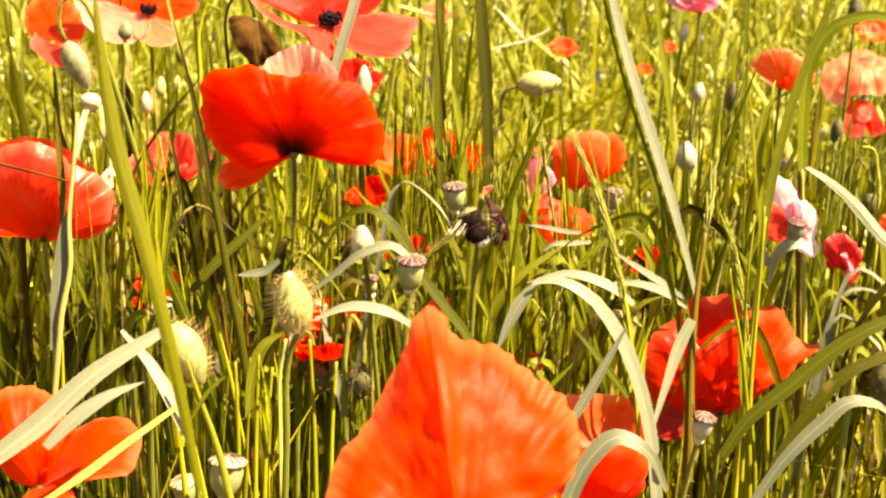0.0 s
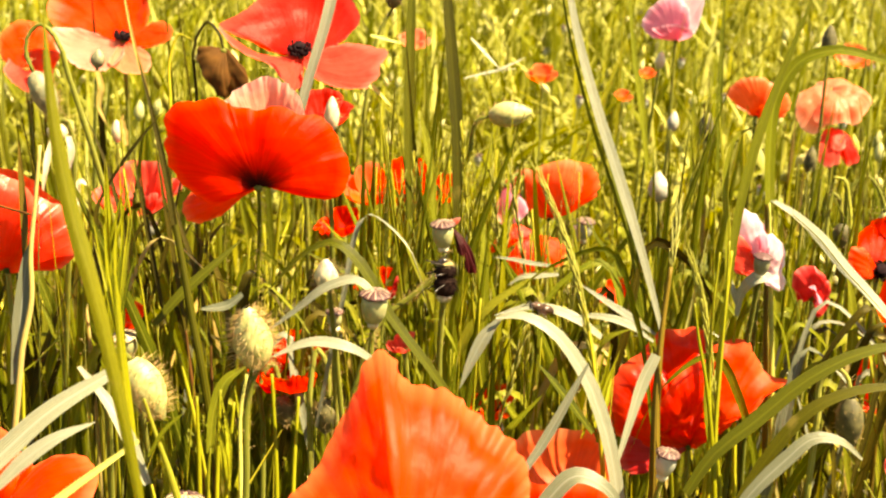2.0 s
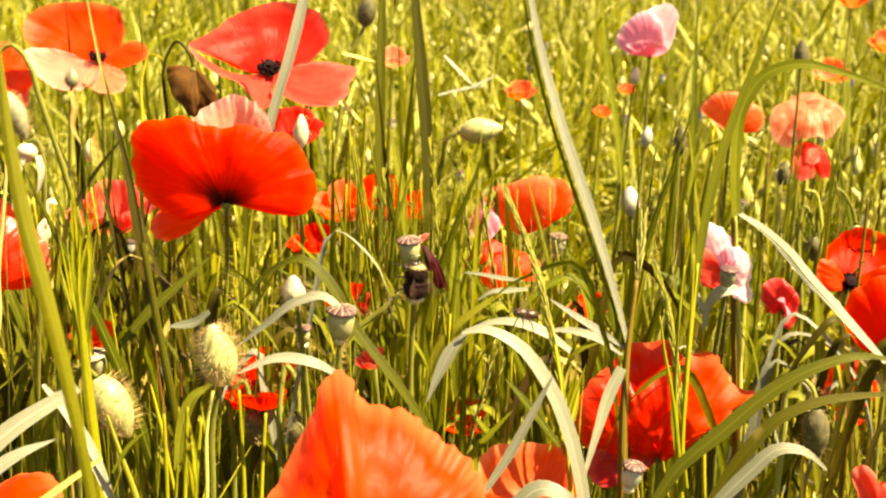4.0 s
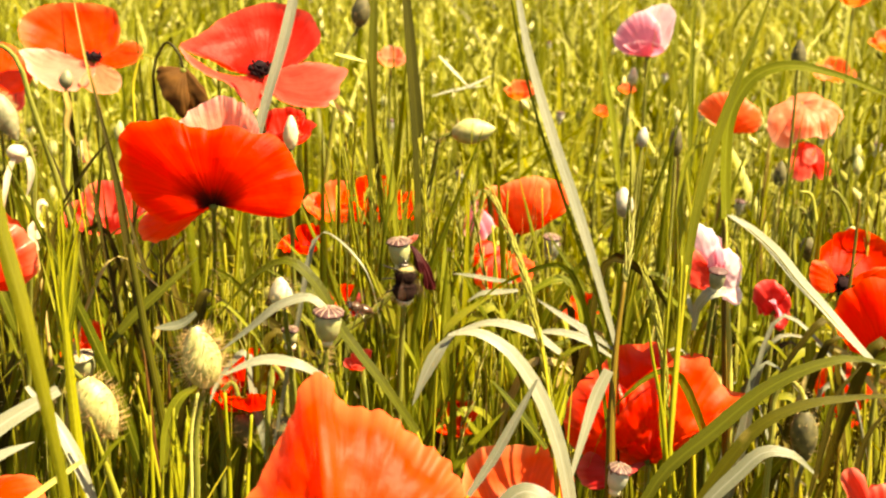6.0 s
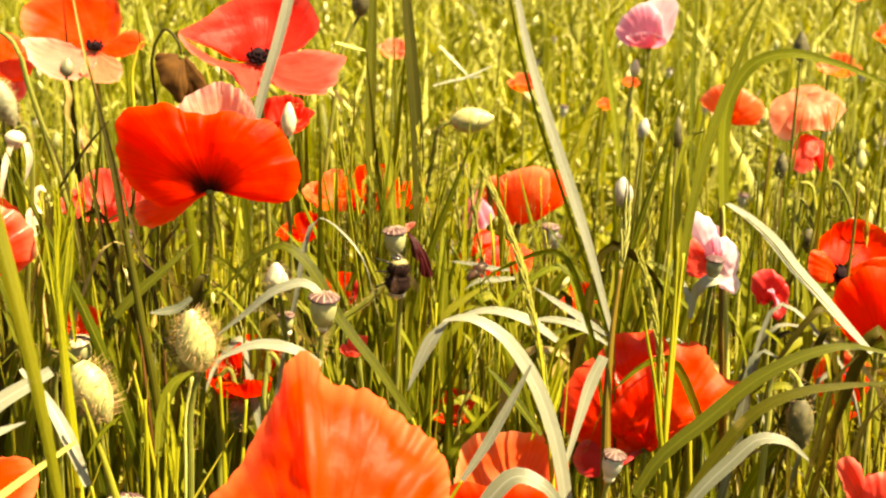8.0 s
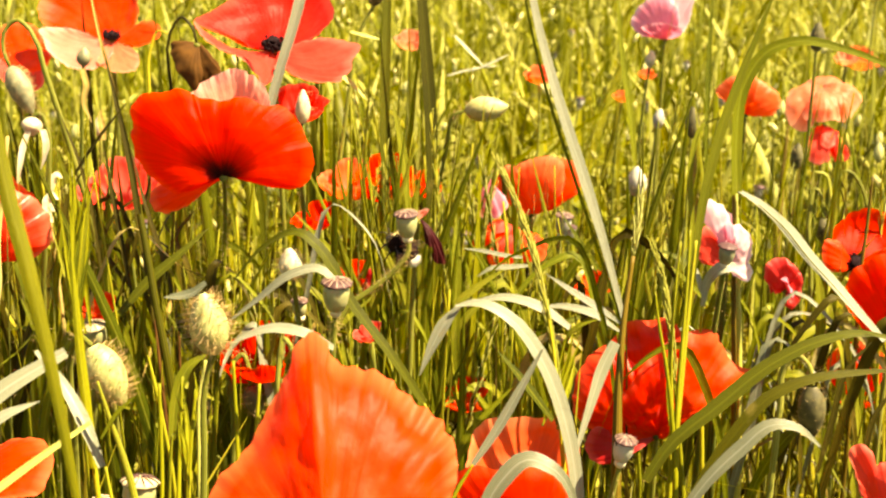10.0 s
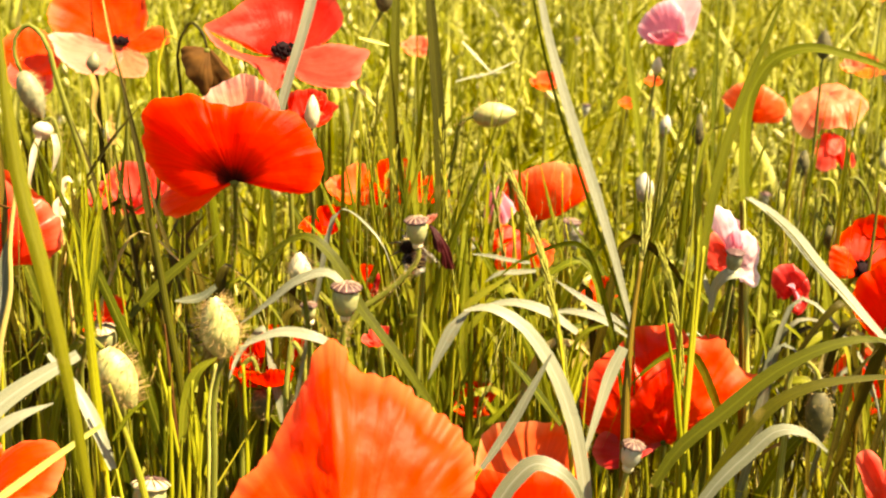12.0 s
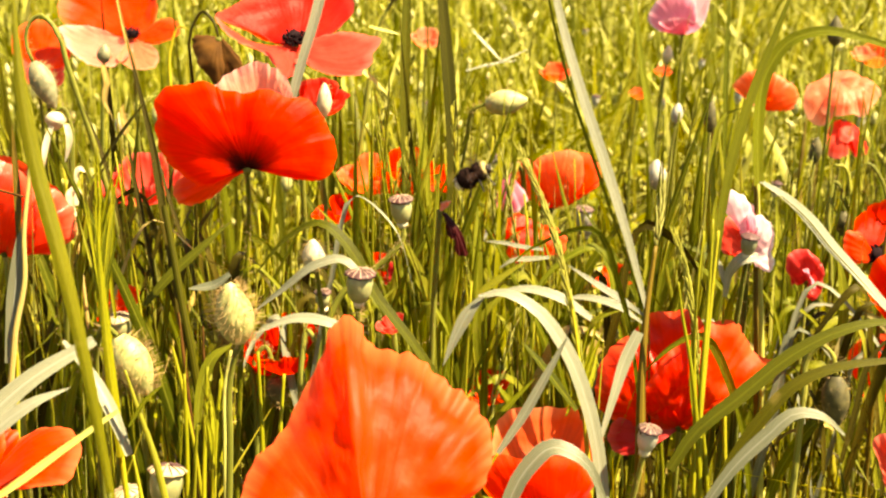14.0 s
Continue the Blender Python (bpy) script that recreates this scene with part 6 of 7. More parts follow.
grass_plant("low broad grass leaves arching outwards", stem=[(0.1115, 0.4038, 0.4932), (0.1135, 0.4077, 0.5085)], seed=111, r=0.0022, leaves=[
    ([(0.1071, 0.4121, 0.5258), (0.1158, 0.4152, 0.5385), (0.1332, 0.4185, 0.5529), (0.1520, 0.4219, 0.5680), (0.1698, 0.4238, 0.5769), (0.1845, 0.4244, 0.5804), (0.2034, 0.4233, 0.5777)], 0.0060, dict(foot=0.6, tip=0.2, face=(0.2, -0.55, 0.8), mat=BLADE)),
    # olive here puts shade into the second leaf's colour
    ([(0.1187, 0.4030, 0.5110), (0.1282, 0.4077, 0.5303), (0.1393, 0.4115, 0.5461), (0.1507, 0.4143, 0.5583), (0.1662, 0.4158, 0.5653), (0.1828, 0.4161, 0.5679), (0.2015, 0.4161, 0.5693)], 0.0050, dict(foot=0.6, tip=0.2, mat=OLIVE)),
    ([(0.1146, 0.3940, 0.5159), (0.1277, 0.3983, 0.5337), (0.1388, 0.4007, 0.5443), (0.1500, 0.4026, 0.5527), (0.1591, 0.4021, 0.5516), (0.1669, 0.4004, 0.5454)], 0.0054, dict(mat=GLAUCOUS, foot=0.6, tip=0.2))])
grass_plant("wide pale leaf arching over in the sun", stem=[(0.0835, 0.4003, 0.4976), (0.0822, 0.4037, 0.5107)], seed=112, r=0.0024, leaves=[
    ([(0.0822, 0.4037, 0.5107), (0.0800, 0.4090, 0.5318), (0.0753, 0.4142, 0.5519), (0.0665, 0.4195, 0.5720), (0.0550, 0.4231, 0.5855), (0.0435, 0.4245, 0.5903), (0.0352, 0.4244, 0.5890)], 0.0068, dict(mat=GLAUCOUS, foot=0.75, belly=0.4, tip=0.12, face=(0.3, -0.6, 0.7))),
    ([(0.0373, 0.4264, 0.5888), (0.0315, 0.4248, 0.5820), (0.0270, 0.4228, 0.5739), (0.0224, 0.4202, 0.5631)], 0.0050, dict(mat=GLAUCOUS, foot=0.3)),
    ([(0.0810, 0.4152, 0.5357), (0.0859, 0.4192, 0.5521), (0.0905, 0.4227, 0.5664), (0.0950, 0.4250, 0.5756)], 0.0056, dict(foot=0.3, belly=0.6, tip=0.8, mat=PALE_LEAF, face=(0.5, -0.7, 0.5)))])
grass_plant("dark leaf and thin pale blades lying low", stem=[(0.1089, 0.4847, 0.5477), (0.1065, 0.4871, 0.5570)], seed=113, leaves=[
    ([(0.1076, 0.4883, 0.5617), (0.0968, 0.4902, 0.5686), (0.0847, 0.4923, 0.5759), (0.0746, 0.4941, 0.5823)], 0.0038, dict(mat=GLAUCOUS, foot=0.3)),
    ([(0.1057, 0.4828, 0.5605), (0.0937, 0.4849, 0.5678), (0.0818, 0.4858, 0.5704), (0.0711, 0.4859, 0.5699)], 0.0040, dict(mat=GLAUCOUS, foot=0.3)),
    ([(0.0860, 0.4978, 0.5570), (0.0737, 0.5001, 0.5652), (0.0566, 0.5015, 0.5693), (0.0394, 0.5009, 0.5653)], 0.0050, dict(mat=GLAUCOUS)),
    ([(0.0683, 0.5143, 0.5802), (0.0596, 0.5143, 0.5794), (0.0521, 0.5143, 0.5788), (0.0459, 0.5135, 0.5751)], 0.0030, dict(mat=GLAUCOUS)),
    ([(0.0665, 0.5249, 0.5811), (0.0576, 0.5253, 0.5820), (0.0475, 0.5260, 0.5838), (0.0398, 0.5263, 0.5845)], 0.0026, dict(mat=GLAUCOUS))])
grass_plant("curled leaf low before a red bloom", stem=[(0.0426, 0.3563, 0.5336), (0.0444, 0.3573, 0.5371)], seed=114, leaves=[
    ([(0.0426, 0.3563, 0.5336), (0.0502, 0.3605, 0.5488), (0.0590, 0.3625, 0.5560), (0.0683, 0.3614, 0.5526), (0.0768, 0.3621, 0.5370)], 0.0062, dict(mat=GLAUCOUS, foot=0.8, tip=0.3))])
grass_plant("thin pale blades crossing each other", stem=[(0.0368, 0.3803, 0.5371), (0.0418, 0.3822, 0.5450)], seed=115, leaves=[
    ([(0.0418, 0.3822, 0.5450), (0.0503, 0.3852, 0.5575), (0.0579, 0.3884, 0.5708), (0.0652, 0.3916, 0.5840)], 0.0036, dict(mat=GLAUCOUS, tip=0.2)),
    ([(0.0728, 0.4228, 0.5448), (0.0653, 0.4254, 0.5544), (0.0579, 0.4277, 0.5632), (0.0517, 0.4296, 0.5699)], 0.0034, dict())])
grass_plant("pale curved leaf beside a hairy bud", stem=[(-0.0051, 0.4026, 0.5609), (-0.0082, 0.4061, 0.5745)], seed=116, leaves=[
    ([(-0.0082, 0.4070, 0.5780), (-0.0168, 0.4036, 0.5843), (-0.0297, 0.4043, 0.5861), (-0.0456, 0.4032, 0.5802)], 0.0044, dict(mat=GLAUCOUS, belly=0.5))])
grass_plant("broad leaf bent over in an arch", stem=[(0.0317, 0.4340, 0.5245), (0.0239, 0.4373, 0.5454)], seed=117, r=0.0018, leaves=[
    ([(0.0239, 0.4373, 0.5454), (0.0119, 0.4390, 0.5633), (-0.0056, 0.4449, 0.5852), (-0.0155, 0.4493, 0.6020), (-0.0253, 0.4515, 0.6098), (-0.0378, 0.4555, 0.6042), (-0.0539, 0.4564, 0.5860)], 0.0046, dict(mat=BLADE, belly=0.45, foot=0.7)),
    ([(-0.0083, 0.4384, 0.5918), (-0.0169, 0.4402, 0.5983), (-0.0264, 0.4398, 0.5962), (-0.0396, 0.4406, 0.5860), (-0.0529, 0.4413, 0.5753)], 0.0042, dict(mat=GLAUCOUS))])
grass_plant("dark grass leaf in the shade", stem=[(-0.0791, 0.4366, 0.5466), (-0.0847, 0.4420, 0.5676)], seed=118, leaves=[
    ([(-0.0945, 0.4448, 0.5776), (-0.0842, 0.4495, 0.5891), (-0.0740, 0.4546, 0.5979), (-0.0618, 0.4622, 0.6084)], 0.0046, dict(mat=BLADE)),
    ([(-0.0591, 0.4376, 0.5929), (-0.0648, 0.4367, 0.5887), (-0.0708, 0.4365, 0.5876), (-0.0750, 0.4365, 0.5872)], 0.0040, dict(mat=GLAUCOUS))])
grass_plant("grass with a slim yellow-green ear", stem=[(0.0772, 0.4183, 0.5274), (0.0751, 0.4241, 0.5500), (0.0705, 0.4325, 0.5829), (0.0672, 0.4359, 0.5962)], seed=119, r=0.0011,
            spike=([(0.0707, 0.4319, 0.5808), (0.0659, 0.4372, 0.6014), (0.0597, 0.4420, 0.6198), (0.0504, 0.4474, 0.6403)], 0.0062, 2.6))
grass_plant("grass with a full yellow-green ear", stem=[(0.0778, 0.4218, 0.5210), (0.0766, 0.4271, 0.5418)], seed=120, r=0.0012,
            spike=([(0.0770, 0.4271, 0.5418), (0.0739, 0.4329, 0.5647), (0.0699, 0.4383, 0.5854), (0.0644, 0.4442, 0.6083)], 0.0065, 2.8))
grass_plant("ripe golden grass ear before a red bloom", stem=[(0.1262, 0.4337, 0.5104), (0.1243, 0.4391, 0.5319), (0.1215, 0.4457, 0.5577)], seed=121, r=0.0012,
            spike=([(0.1229, 0.4435, 0.5491), (0.1206, 0.4490, 0.5705), (0.1178, 0.4534, 0.5877), (0.1128, 0.4579, 0.6053)], 0.0065, 2.6), leaves=[
                ([(0.1240, 0.4359, 0.5190), (0.1203, 0.4425, 0.5447), (0.1206, 0.4490, 0.5705), (0.1244, 0.4565, 0.6007)], 0.0026, dict(mat=STALK))])
grass_plant("grass blade reaching up past a pink bloom", stem=[(0.1655, 0.8217, 0.5386), (0.1638, 0.8285, 0.5653)], seed=122, leaves=[
    ([(0.1638, 0.8285, 0.5653), (0.1596, 0.8382, 0.6033), (0.1531, 0.8488, 0.6451), (0.1481, 0.8634, 0.7021)], 0.0052, dict()),
    ([(0.2124, 0.8276, 0.5658), (0.2129, 0.8401, 0.6152), (0.2139, 0.8497, 0.6533), (0.2163, 0.8622, 0.7028)], 0.0040, dict())])

# dark stems, with brown-black blades that stand for shadow around the blooms
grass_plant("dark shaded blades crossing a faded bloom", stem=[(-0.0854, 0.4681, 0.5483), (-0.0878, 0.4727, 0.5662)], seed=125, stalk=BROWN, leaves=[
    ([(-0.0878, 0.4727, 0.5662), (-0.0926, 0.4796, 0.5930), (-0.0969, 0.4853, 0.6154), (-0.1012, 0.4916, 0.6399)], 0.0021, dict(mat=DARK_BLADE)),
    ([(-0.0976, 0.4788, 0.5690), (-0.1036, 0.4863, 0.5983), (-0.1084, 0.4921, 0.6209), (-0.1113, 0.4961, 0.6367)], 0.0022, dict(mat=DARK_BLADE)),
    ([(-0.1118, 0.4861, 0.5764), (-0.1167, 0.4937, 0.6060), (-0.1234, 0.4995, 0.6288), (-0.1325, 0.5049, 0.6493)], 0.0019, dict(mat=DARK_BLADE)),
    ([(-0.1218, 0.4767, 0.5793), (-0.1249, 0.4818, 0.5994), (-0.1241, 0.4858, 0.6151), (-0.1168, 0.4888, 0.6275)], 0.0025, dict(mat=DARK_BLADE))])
grass_plant("dark tangled blades standing for the shadow under a scarlet bloom", stem=[(-0.0766, 0.4646, 0.5350), (-0.0776, 0.4714, 0.5618)], seed=128, stalk=BROWN, leaves=[
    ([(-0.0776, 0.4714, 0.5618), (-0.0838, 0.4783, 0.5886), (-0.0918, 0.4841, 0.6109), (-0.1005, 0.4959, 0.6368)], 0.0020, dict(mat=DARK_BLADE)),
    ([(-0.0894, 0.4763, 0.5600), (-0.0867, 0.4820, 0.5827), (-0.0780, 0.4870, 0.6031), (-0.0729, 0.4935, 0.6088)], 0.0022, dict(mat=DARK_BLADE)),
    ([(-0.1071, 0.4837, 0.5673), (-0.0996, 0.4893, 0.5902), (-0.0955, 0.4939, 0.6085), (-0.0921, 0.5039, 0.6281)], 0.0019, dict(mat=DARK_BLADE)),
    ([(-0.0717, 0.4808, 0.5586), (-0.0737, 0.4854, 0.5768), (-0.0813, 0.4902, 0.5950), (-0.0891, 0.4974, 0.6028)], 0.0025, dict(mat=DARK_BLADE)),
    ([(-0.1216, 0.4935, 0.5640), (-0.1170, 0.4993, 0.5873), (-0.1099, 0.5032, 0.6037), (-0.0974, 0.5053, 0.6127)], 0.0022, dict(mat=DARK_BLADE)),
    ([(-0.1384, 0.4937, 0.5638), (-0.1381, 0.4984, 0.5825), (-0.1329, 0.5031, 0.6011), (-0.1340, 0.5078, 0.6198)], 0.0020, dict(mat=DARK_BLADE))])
# brown-black leaves whose colour holds the shade low on the right
grass_plant("grass leaves coloured dark for the shade low down", stem=[(0.1868, 0.4486, 0.4929), (0.1844, 0.4532, 0.5108)], seed=126, leaves=[
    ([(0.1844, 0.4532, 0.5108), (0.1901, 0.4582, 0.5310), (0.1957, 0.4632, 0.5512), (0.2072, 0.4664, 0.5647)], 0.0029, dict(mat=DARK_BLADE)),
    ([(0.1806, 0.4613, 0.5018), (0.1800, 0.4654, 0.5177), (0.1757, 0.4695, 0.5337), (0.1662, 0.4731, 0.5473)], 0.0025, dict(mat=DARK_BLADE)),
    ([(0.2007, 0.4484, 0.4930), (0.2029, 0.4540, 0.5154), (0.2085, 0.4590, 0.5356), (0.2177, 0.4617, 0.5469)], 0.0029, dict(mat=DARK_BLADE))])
grass_plant("grey leaf standing before a red bloom", stem=[(-0.1427, 0.4325, 0.5394), (-0.1434, 0.4385, 0.5603)], seed=127, leaves=[
    ([(-0.1458, 0.4354, 0.5568), (-0.1447, 0.4402, 0.5734), (-0.1435, 0.4443, 0.5880), (-0.1420, 0.4484, 0.6025), (-0.1408, 0.4501, 0.6084)], 0.0058, dict(mat=GLAUCOUS, belly=0.35, foot=0.5, tip=0.1)),
    ([(-0.1434, 0.4498, 0.5999), (-0.1441, 0.4545, 0.6166), (-0.1455, 0.4587, 0.6312), (-0.1470, 0.4629, 0.6458)], 0.0030, dict(mat=BROWN_STEM, foot=0.6))])
grass_plant("thin straw-coloured stalk before a red bloom", stem=[(-0.1427, 0.4371, 0.5699), (-0.1395, 0.4424, 0.5886), (-0.1401, 0.4469, 0.6047), (-0.1388, 0.4524, 0.6238), (-0.1374, 0.4582, 0.6445)], r=0.0011, seed=157, stalk=DRY, tip=0.6)
grass_plant("thin dark twig lying across a red bloom", stem=[(-0.1789, 0.4373, 0.5694), (-0.1752, 0.4535, 0.6264), (-0.1601, 0.4526, 0.6239), (-0.1403, 0.4511, 0.6192)], seed=158, r=0.0008, stalk=BROWN, tip=0.6)
# unseen tall grass, added out of view on the right to shade the arched leaves
trng = random.Random(64)
for k in range(9):
    foot = Vector((trng.uniform(0.215, 0.30), trng.uniform(0.34, 0.43), 0))
    top = foot + Vector((trng.uniform(0.0, 0.05), trng.uniform(-0.02, 0.02), trng.uniform(0.62, 0.70)))
    low = foot.lerp(top, 0.5)
    grass_plant("unseen tall grass with broad blades, added to shade arched leaves", stem=[low], foot=foot, seed=160 + k, r=0.0014, stalk=BLADE, leaves=[
        ([low, low.lerp(top, 0.6) + Vector((trng.uniform(-0.004, 0.01), 0, 0)), top], trng.uniform(0.006, 0.010), dict(mat=BLADE, n=12, twist=trng.uniform(-40, 40), face=(0.8, -0.3, 0.3)))])
grass_plant("pale grey stalk standing by a hairy bud", stem=[(-0.0538, 0.3862, 0.5256), (-0.0544, 0.3916, 0.5447), (-0.0546, 0.3970, 0.5638), (-0.0527, 0.4003, 0.5753)], r=0.0008, seed=150, stalk=EAR, tip=0.7)
grass_plant("dull olive leaf bent over a hairy stalk", stem=[(-0.0692, 0.4078, 0.5282), (-0.0685, 0.4118, 0.5422)], seed=151, leaves=[
    ([(-0.0685, 0.4112, 0.5402), (-0.0670, 0.4158, 0.5562), (-0.0626, 0.4186, 0.5662), (-0.0553, 0.4199, 0.5711)], 0.0046, dict(mat=GRASS, belly=0.5))])
grass_plant("hairy yellow-green stalk in a loose clump", stem=[(-0.0714, 0.4022, 0.5082), (-0.0722, 0.4096, 0.5341), (-0.0737, 0.4170, 0.5601)], r=0.0010, seed=152, stalk=YELLOW, tip=0.6)
grass_plant("hairy yellow-green stalk in a loose clump", stem=[(-0.0656, 0.4021, 0.5082), (-0.0656, 0.4099, 0.5354), (-0.0650, 0.4176, 0.5626)], r=0.0010, seed=153, stalk=YELLOW, tip=0.6)
grass_plant("hairy yellow-green stalk in a loose clump", stem=[(-0.0623, 0.4032, 0.5123), (-0.0617, 0.4098, 0.5353), (-0.0600, 0.4163, 0.5583)], r=0.0010, seed=154, stalk=YELLOW, tip=0.6)
grass_plant("hairy yellow-green stalk in a loose clump", stem=[(-0.0432, 0.4020, 0.5085), (-0.0443, 0.4105, 0.5385), (-0.0464, 0.4191, 0.5685)], r=0.0010, seed=155, stalk=YELLOW, tip=0.6)
grass_plant("hairy yellow-green stalk in a loose clump", stem=[(-0.0380, 0.4031, 0.5126), (-0.0377, 0.4099, 0.5366), (-0.0365, 0.4167, 0.5606)], r=0.0010, seed=156, stalk=YELLOW, tip=0.6)
grass_plant("slim yellow-green stalk in a bundle before a red bloom", stem=[(0.1205, 0.4222, 0.5197), (0.1191, 0.4275, 0.5407), (0.1166, 0.4328, 0.5616), (0.1131, 0.4377, 0.5804), (0.1117, 0.4403, 0.5909)], r=0.0011, seed=140, stalk=YELLOW)
grass_plant("slim yellow-green stalk in a bundle before a red bloom", stem=[(0.1212, 0.4258, 0.5179), (0.1215, 0.4328, 0.5454), (0.1231, 0.4391, 0.5708), (0.1247, 0.4449, 0.5941), (0.1255, 0.4497, 0.6131)], r=0.0012, seed=141, stalk=YELLOW)
grass_plant("slim yellow-green stalk in a bundle before a red bloom", stem=[(0.1199, 0.4296, 0.5161), (0.1202, 0.4360, 0.5417), (0.1196, 0.4424, 0.5673), (0.1208, 0.4478, 0.5886), (0.1229, 0.4525, 0.6078)], r=0.0010, seed=142, stalk=YELLOW)
grass_plant("pale dry blades crossing each other in the sun", stem=[(0.0541, 0.7084, 0.5291), (0.0525, 0.7243, 0.5850), (0.0448, 0.7440, 0.6539)], r=0.0009, seed=145, stalk=YELLOW, leaves=[
    ([(0.0362, 0.7463, 0.6616), (0.0459, 0.7434, 0.6519), (0.0562, 0.7404, 0.6415)], 0.0024, dict(mat=PALE_LEAF)),
    ([(0.0450, 0.7401, 0.6401), (0.0569, 0.7413, 0.6448), (0.0698, 0.7429, 0.6509)], 0.0022, dict(mat=PALE_LEAF)),
    ([(0.0324, 0.7396, 0.6379), (0.0484, 0.7406, 0.6421), (0.0644, 0.7411, 0.6443)], 0.0020, dict(mat=PALE_LEAF))])
grass_plant("thin pale blade lying across stalks", stem=[(-0.0030, 0.5930, 0.5601), (-0.0079, 0.6063, 0.6068), (-0.0161, 0.6174, 0.6453)], r=0.0008, seed=146, stalk=YELLOW, leaves=[
    ([(-0.0213, 0.6659, 0.6694), (-0.0121, 0.6652, 0.6672), (-0.0029, 0.6644, 0.6650)], 0.0024, dict(mat=EAR)),
    ([(-0.0294, 0.6206, 0.6561), (-0.0184, 0.6182, 0.6480), (-0.0083, 0.6154, 0.6385)], 0.0030, dict(mat=EAR))])
# bright yellow tufts
for bx, top, wide, seed in (((-0.1114, 0.4436, 0.5715), (-0.1076, 0.4502, 0.6387), 0.012, 130), ((-0.0586, 0.3921, 0.5354), (-0.0584, 0.3999, 0.5746), 0.006, 131), ((0.0728, 0.4318, 0.5397), (0.0780, 0.4402, 0.5734), 0.006, 132)):
    trng = random.Random(seed)
    blades = []
    for k in range(8):
        a = Vector(bx) + Vector((trng.uniform(-wide, wide) * 0.6, trng.uniform(-0.006, 0.006), 0))
        c = Vector(top) + Vector((trng.uniform(-wide, wide), trng.uniform(-0.006, 0.006), trng.uniform(-0.02, 0.004)))
        blades.append(([a, a.lerp(c, 0.5) + Vector((trng.uniform(-0.003, 0.003), 0, 0)), c], trng.uniform(0.0014, 0.0024), dict(mat=YELLOW, fold=0.5, n=10)))
    grass_plant("tuft of thin bright yellow grass blades", stem=[bx], leaves=blades, seed=seed)

# clumps of upright stalks, each its own plant
crng = random.Random(21)
for x0, x1, d0, d1, top0, top1, count, label in ((590, 690, 0.54, 0.66, 200, 330, 15, "upright yellow-green grass stalk with one leaf"),
                                                 (690, 850, 0.55, 0.66, 180, 330, 17, "upright yellow-green grass stalk with one leaf"),
                                                 (20, 190, 0.47, 0.64, 230, 420, 10, "bright yellow grass stalk in a clump"),
                                                 (1090, 1250, 0.55, 0.70, 150, 380, 11, "thin grass stalk among poppies"),
                                                 (1300, 1560, 0.60, 0.75, 180, 420, 12, "thin grass stalk among poppies"),
                                                 (250, 470, 0.50, 0.62, 380, 520, 11, "grass stalk in the shade of a bloom"),
                                                 (850, 985, 0.56, 0.64, 300, 430, 9, "upright yellow-green grass stalk with one leaf"),
                                                 (400, 620, 0.50, 0.60, 470, 640, 12, "grass stalk in the shade of a bloom"),
                                                 (560, 1000, 0.50, 0.60, 520, 700, 16, "grass stalk in the shade of a bloom")):
    for k in range(count):
        d = crng.uniform(d0, d1)
        fx = (crng.uniform(x0, x1) - 784) / 2166
        drop = 0.253 + (crng.uniform(top0, top1) - 441) / 2166
        tx, ty, tz = 0.025 + fx * d + 0.02 * d, d * 0.968, 0.73 - d * drop
        foot = Vector((tx + crng.uniform(-0.11, 0.11), ty + crng.uniform(-0.01, 0.06), 0))
        top = Vector((tx, ty, tz))
        a = foot.lerp(top, 0.55) + Vector((crng.uniform(-0.012, 0.012), 0, 0))
        mid = foot.lerp(top, 0.8) + Vector((crng.uniform(-0.006, 0.006), 0, 0))
        bend = Vector((crng.uniform(-0.05, 0.05), crng.uniform(-0.02, 0.02), crng.uniform(0.02, 0.09)))
        grass_plant(label, stem=[a, mid, top], foot=foot, seed=300 + k, r=crng.uniform(0.0008, 0.0014), leaves=[
            ([mid, mid + bend * 0.5 + Vector((0, 0, 0.02)), mid + bend * 1.1 + Vector((0, 0, crng.uniform(-0.01, 0.03)))], crng.uniform(0.0026, 0.0052), dict(n=10)),
            ([a, mid.lerp(top, 0.3) + Vector((crng.uniform(-0.012, 0.012), -0.003, 0)), top + Vector((crng.uniform(-0.03, 0.03), -0.004, crng.uniform(-0.03, 0.015)))], crng.uniform(0.0028, 0.0056), dict(n=12, fold=-0.35, twist=crng.uniform(-50, 50)))],
            spike=([mid.lerp(top, 0.35), mid.lerp(top, 0.7), top], 0.008, 0.9) if k % 5 == 0 else None, group="clump of grass stalks", name="grass_stalk")

# leaves crowding behind the tall blade, coloured dark for the half shade there
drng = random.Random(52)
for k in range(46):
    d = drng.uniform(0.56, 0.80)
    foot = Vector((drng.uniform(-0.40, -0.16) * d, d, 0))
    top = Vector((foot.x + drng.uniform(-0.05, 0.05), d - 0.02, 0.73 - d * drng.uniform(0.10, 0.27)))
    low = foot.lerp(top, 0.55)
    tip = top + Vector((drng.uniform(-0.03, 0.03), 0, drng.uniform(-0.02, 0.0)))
    grass_plant("crowded grass leaves coloured dark olive for half shade", stem=[low], foot=foot, seed=900 + k, r=0.0011, stalk=DARK_BLADE if k % 3 else STALK, leaves=[
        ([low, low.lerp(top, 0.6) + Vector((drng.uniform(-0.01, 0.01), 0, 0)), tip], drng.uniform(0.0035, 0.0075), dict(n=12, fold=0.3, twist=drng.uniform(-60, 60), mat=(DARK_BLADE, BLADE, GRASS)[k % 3])),
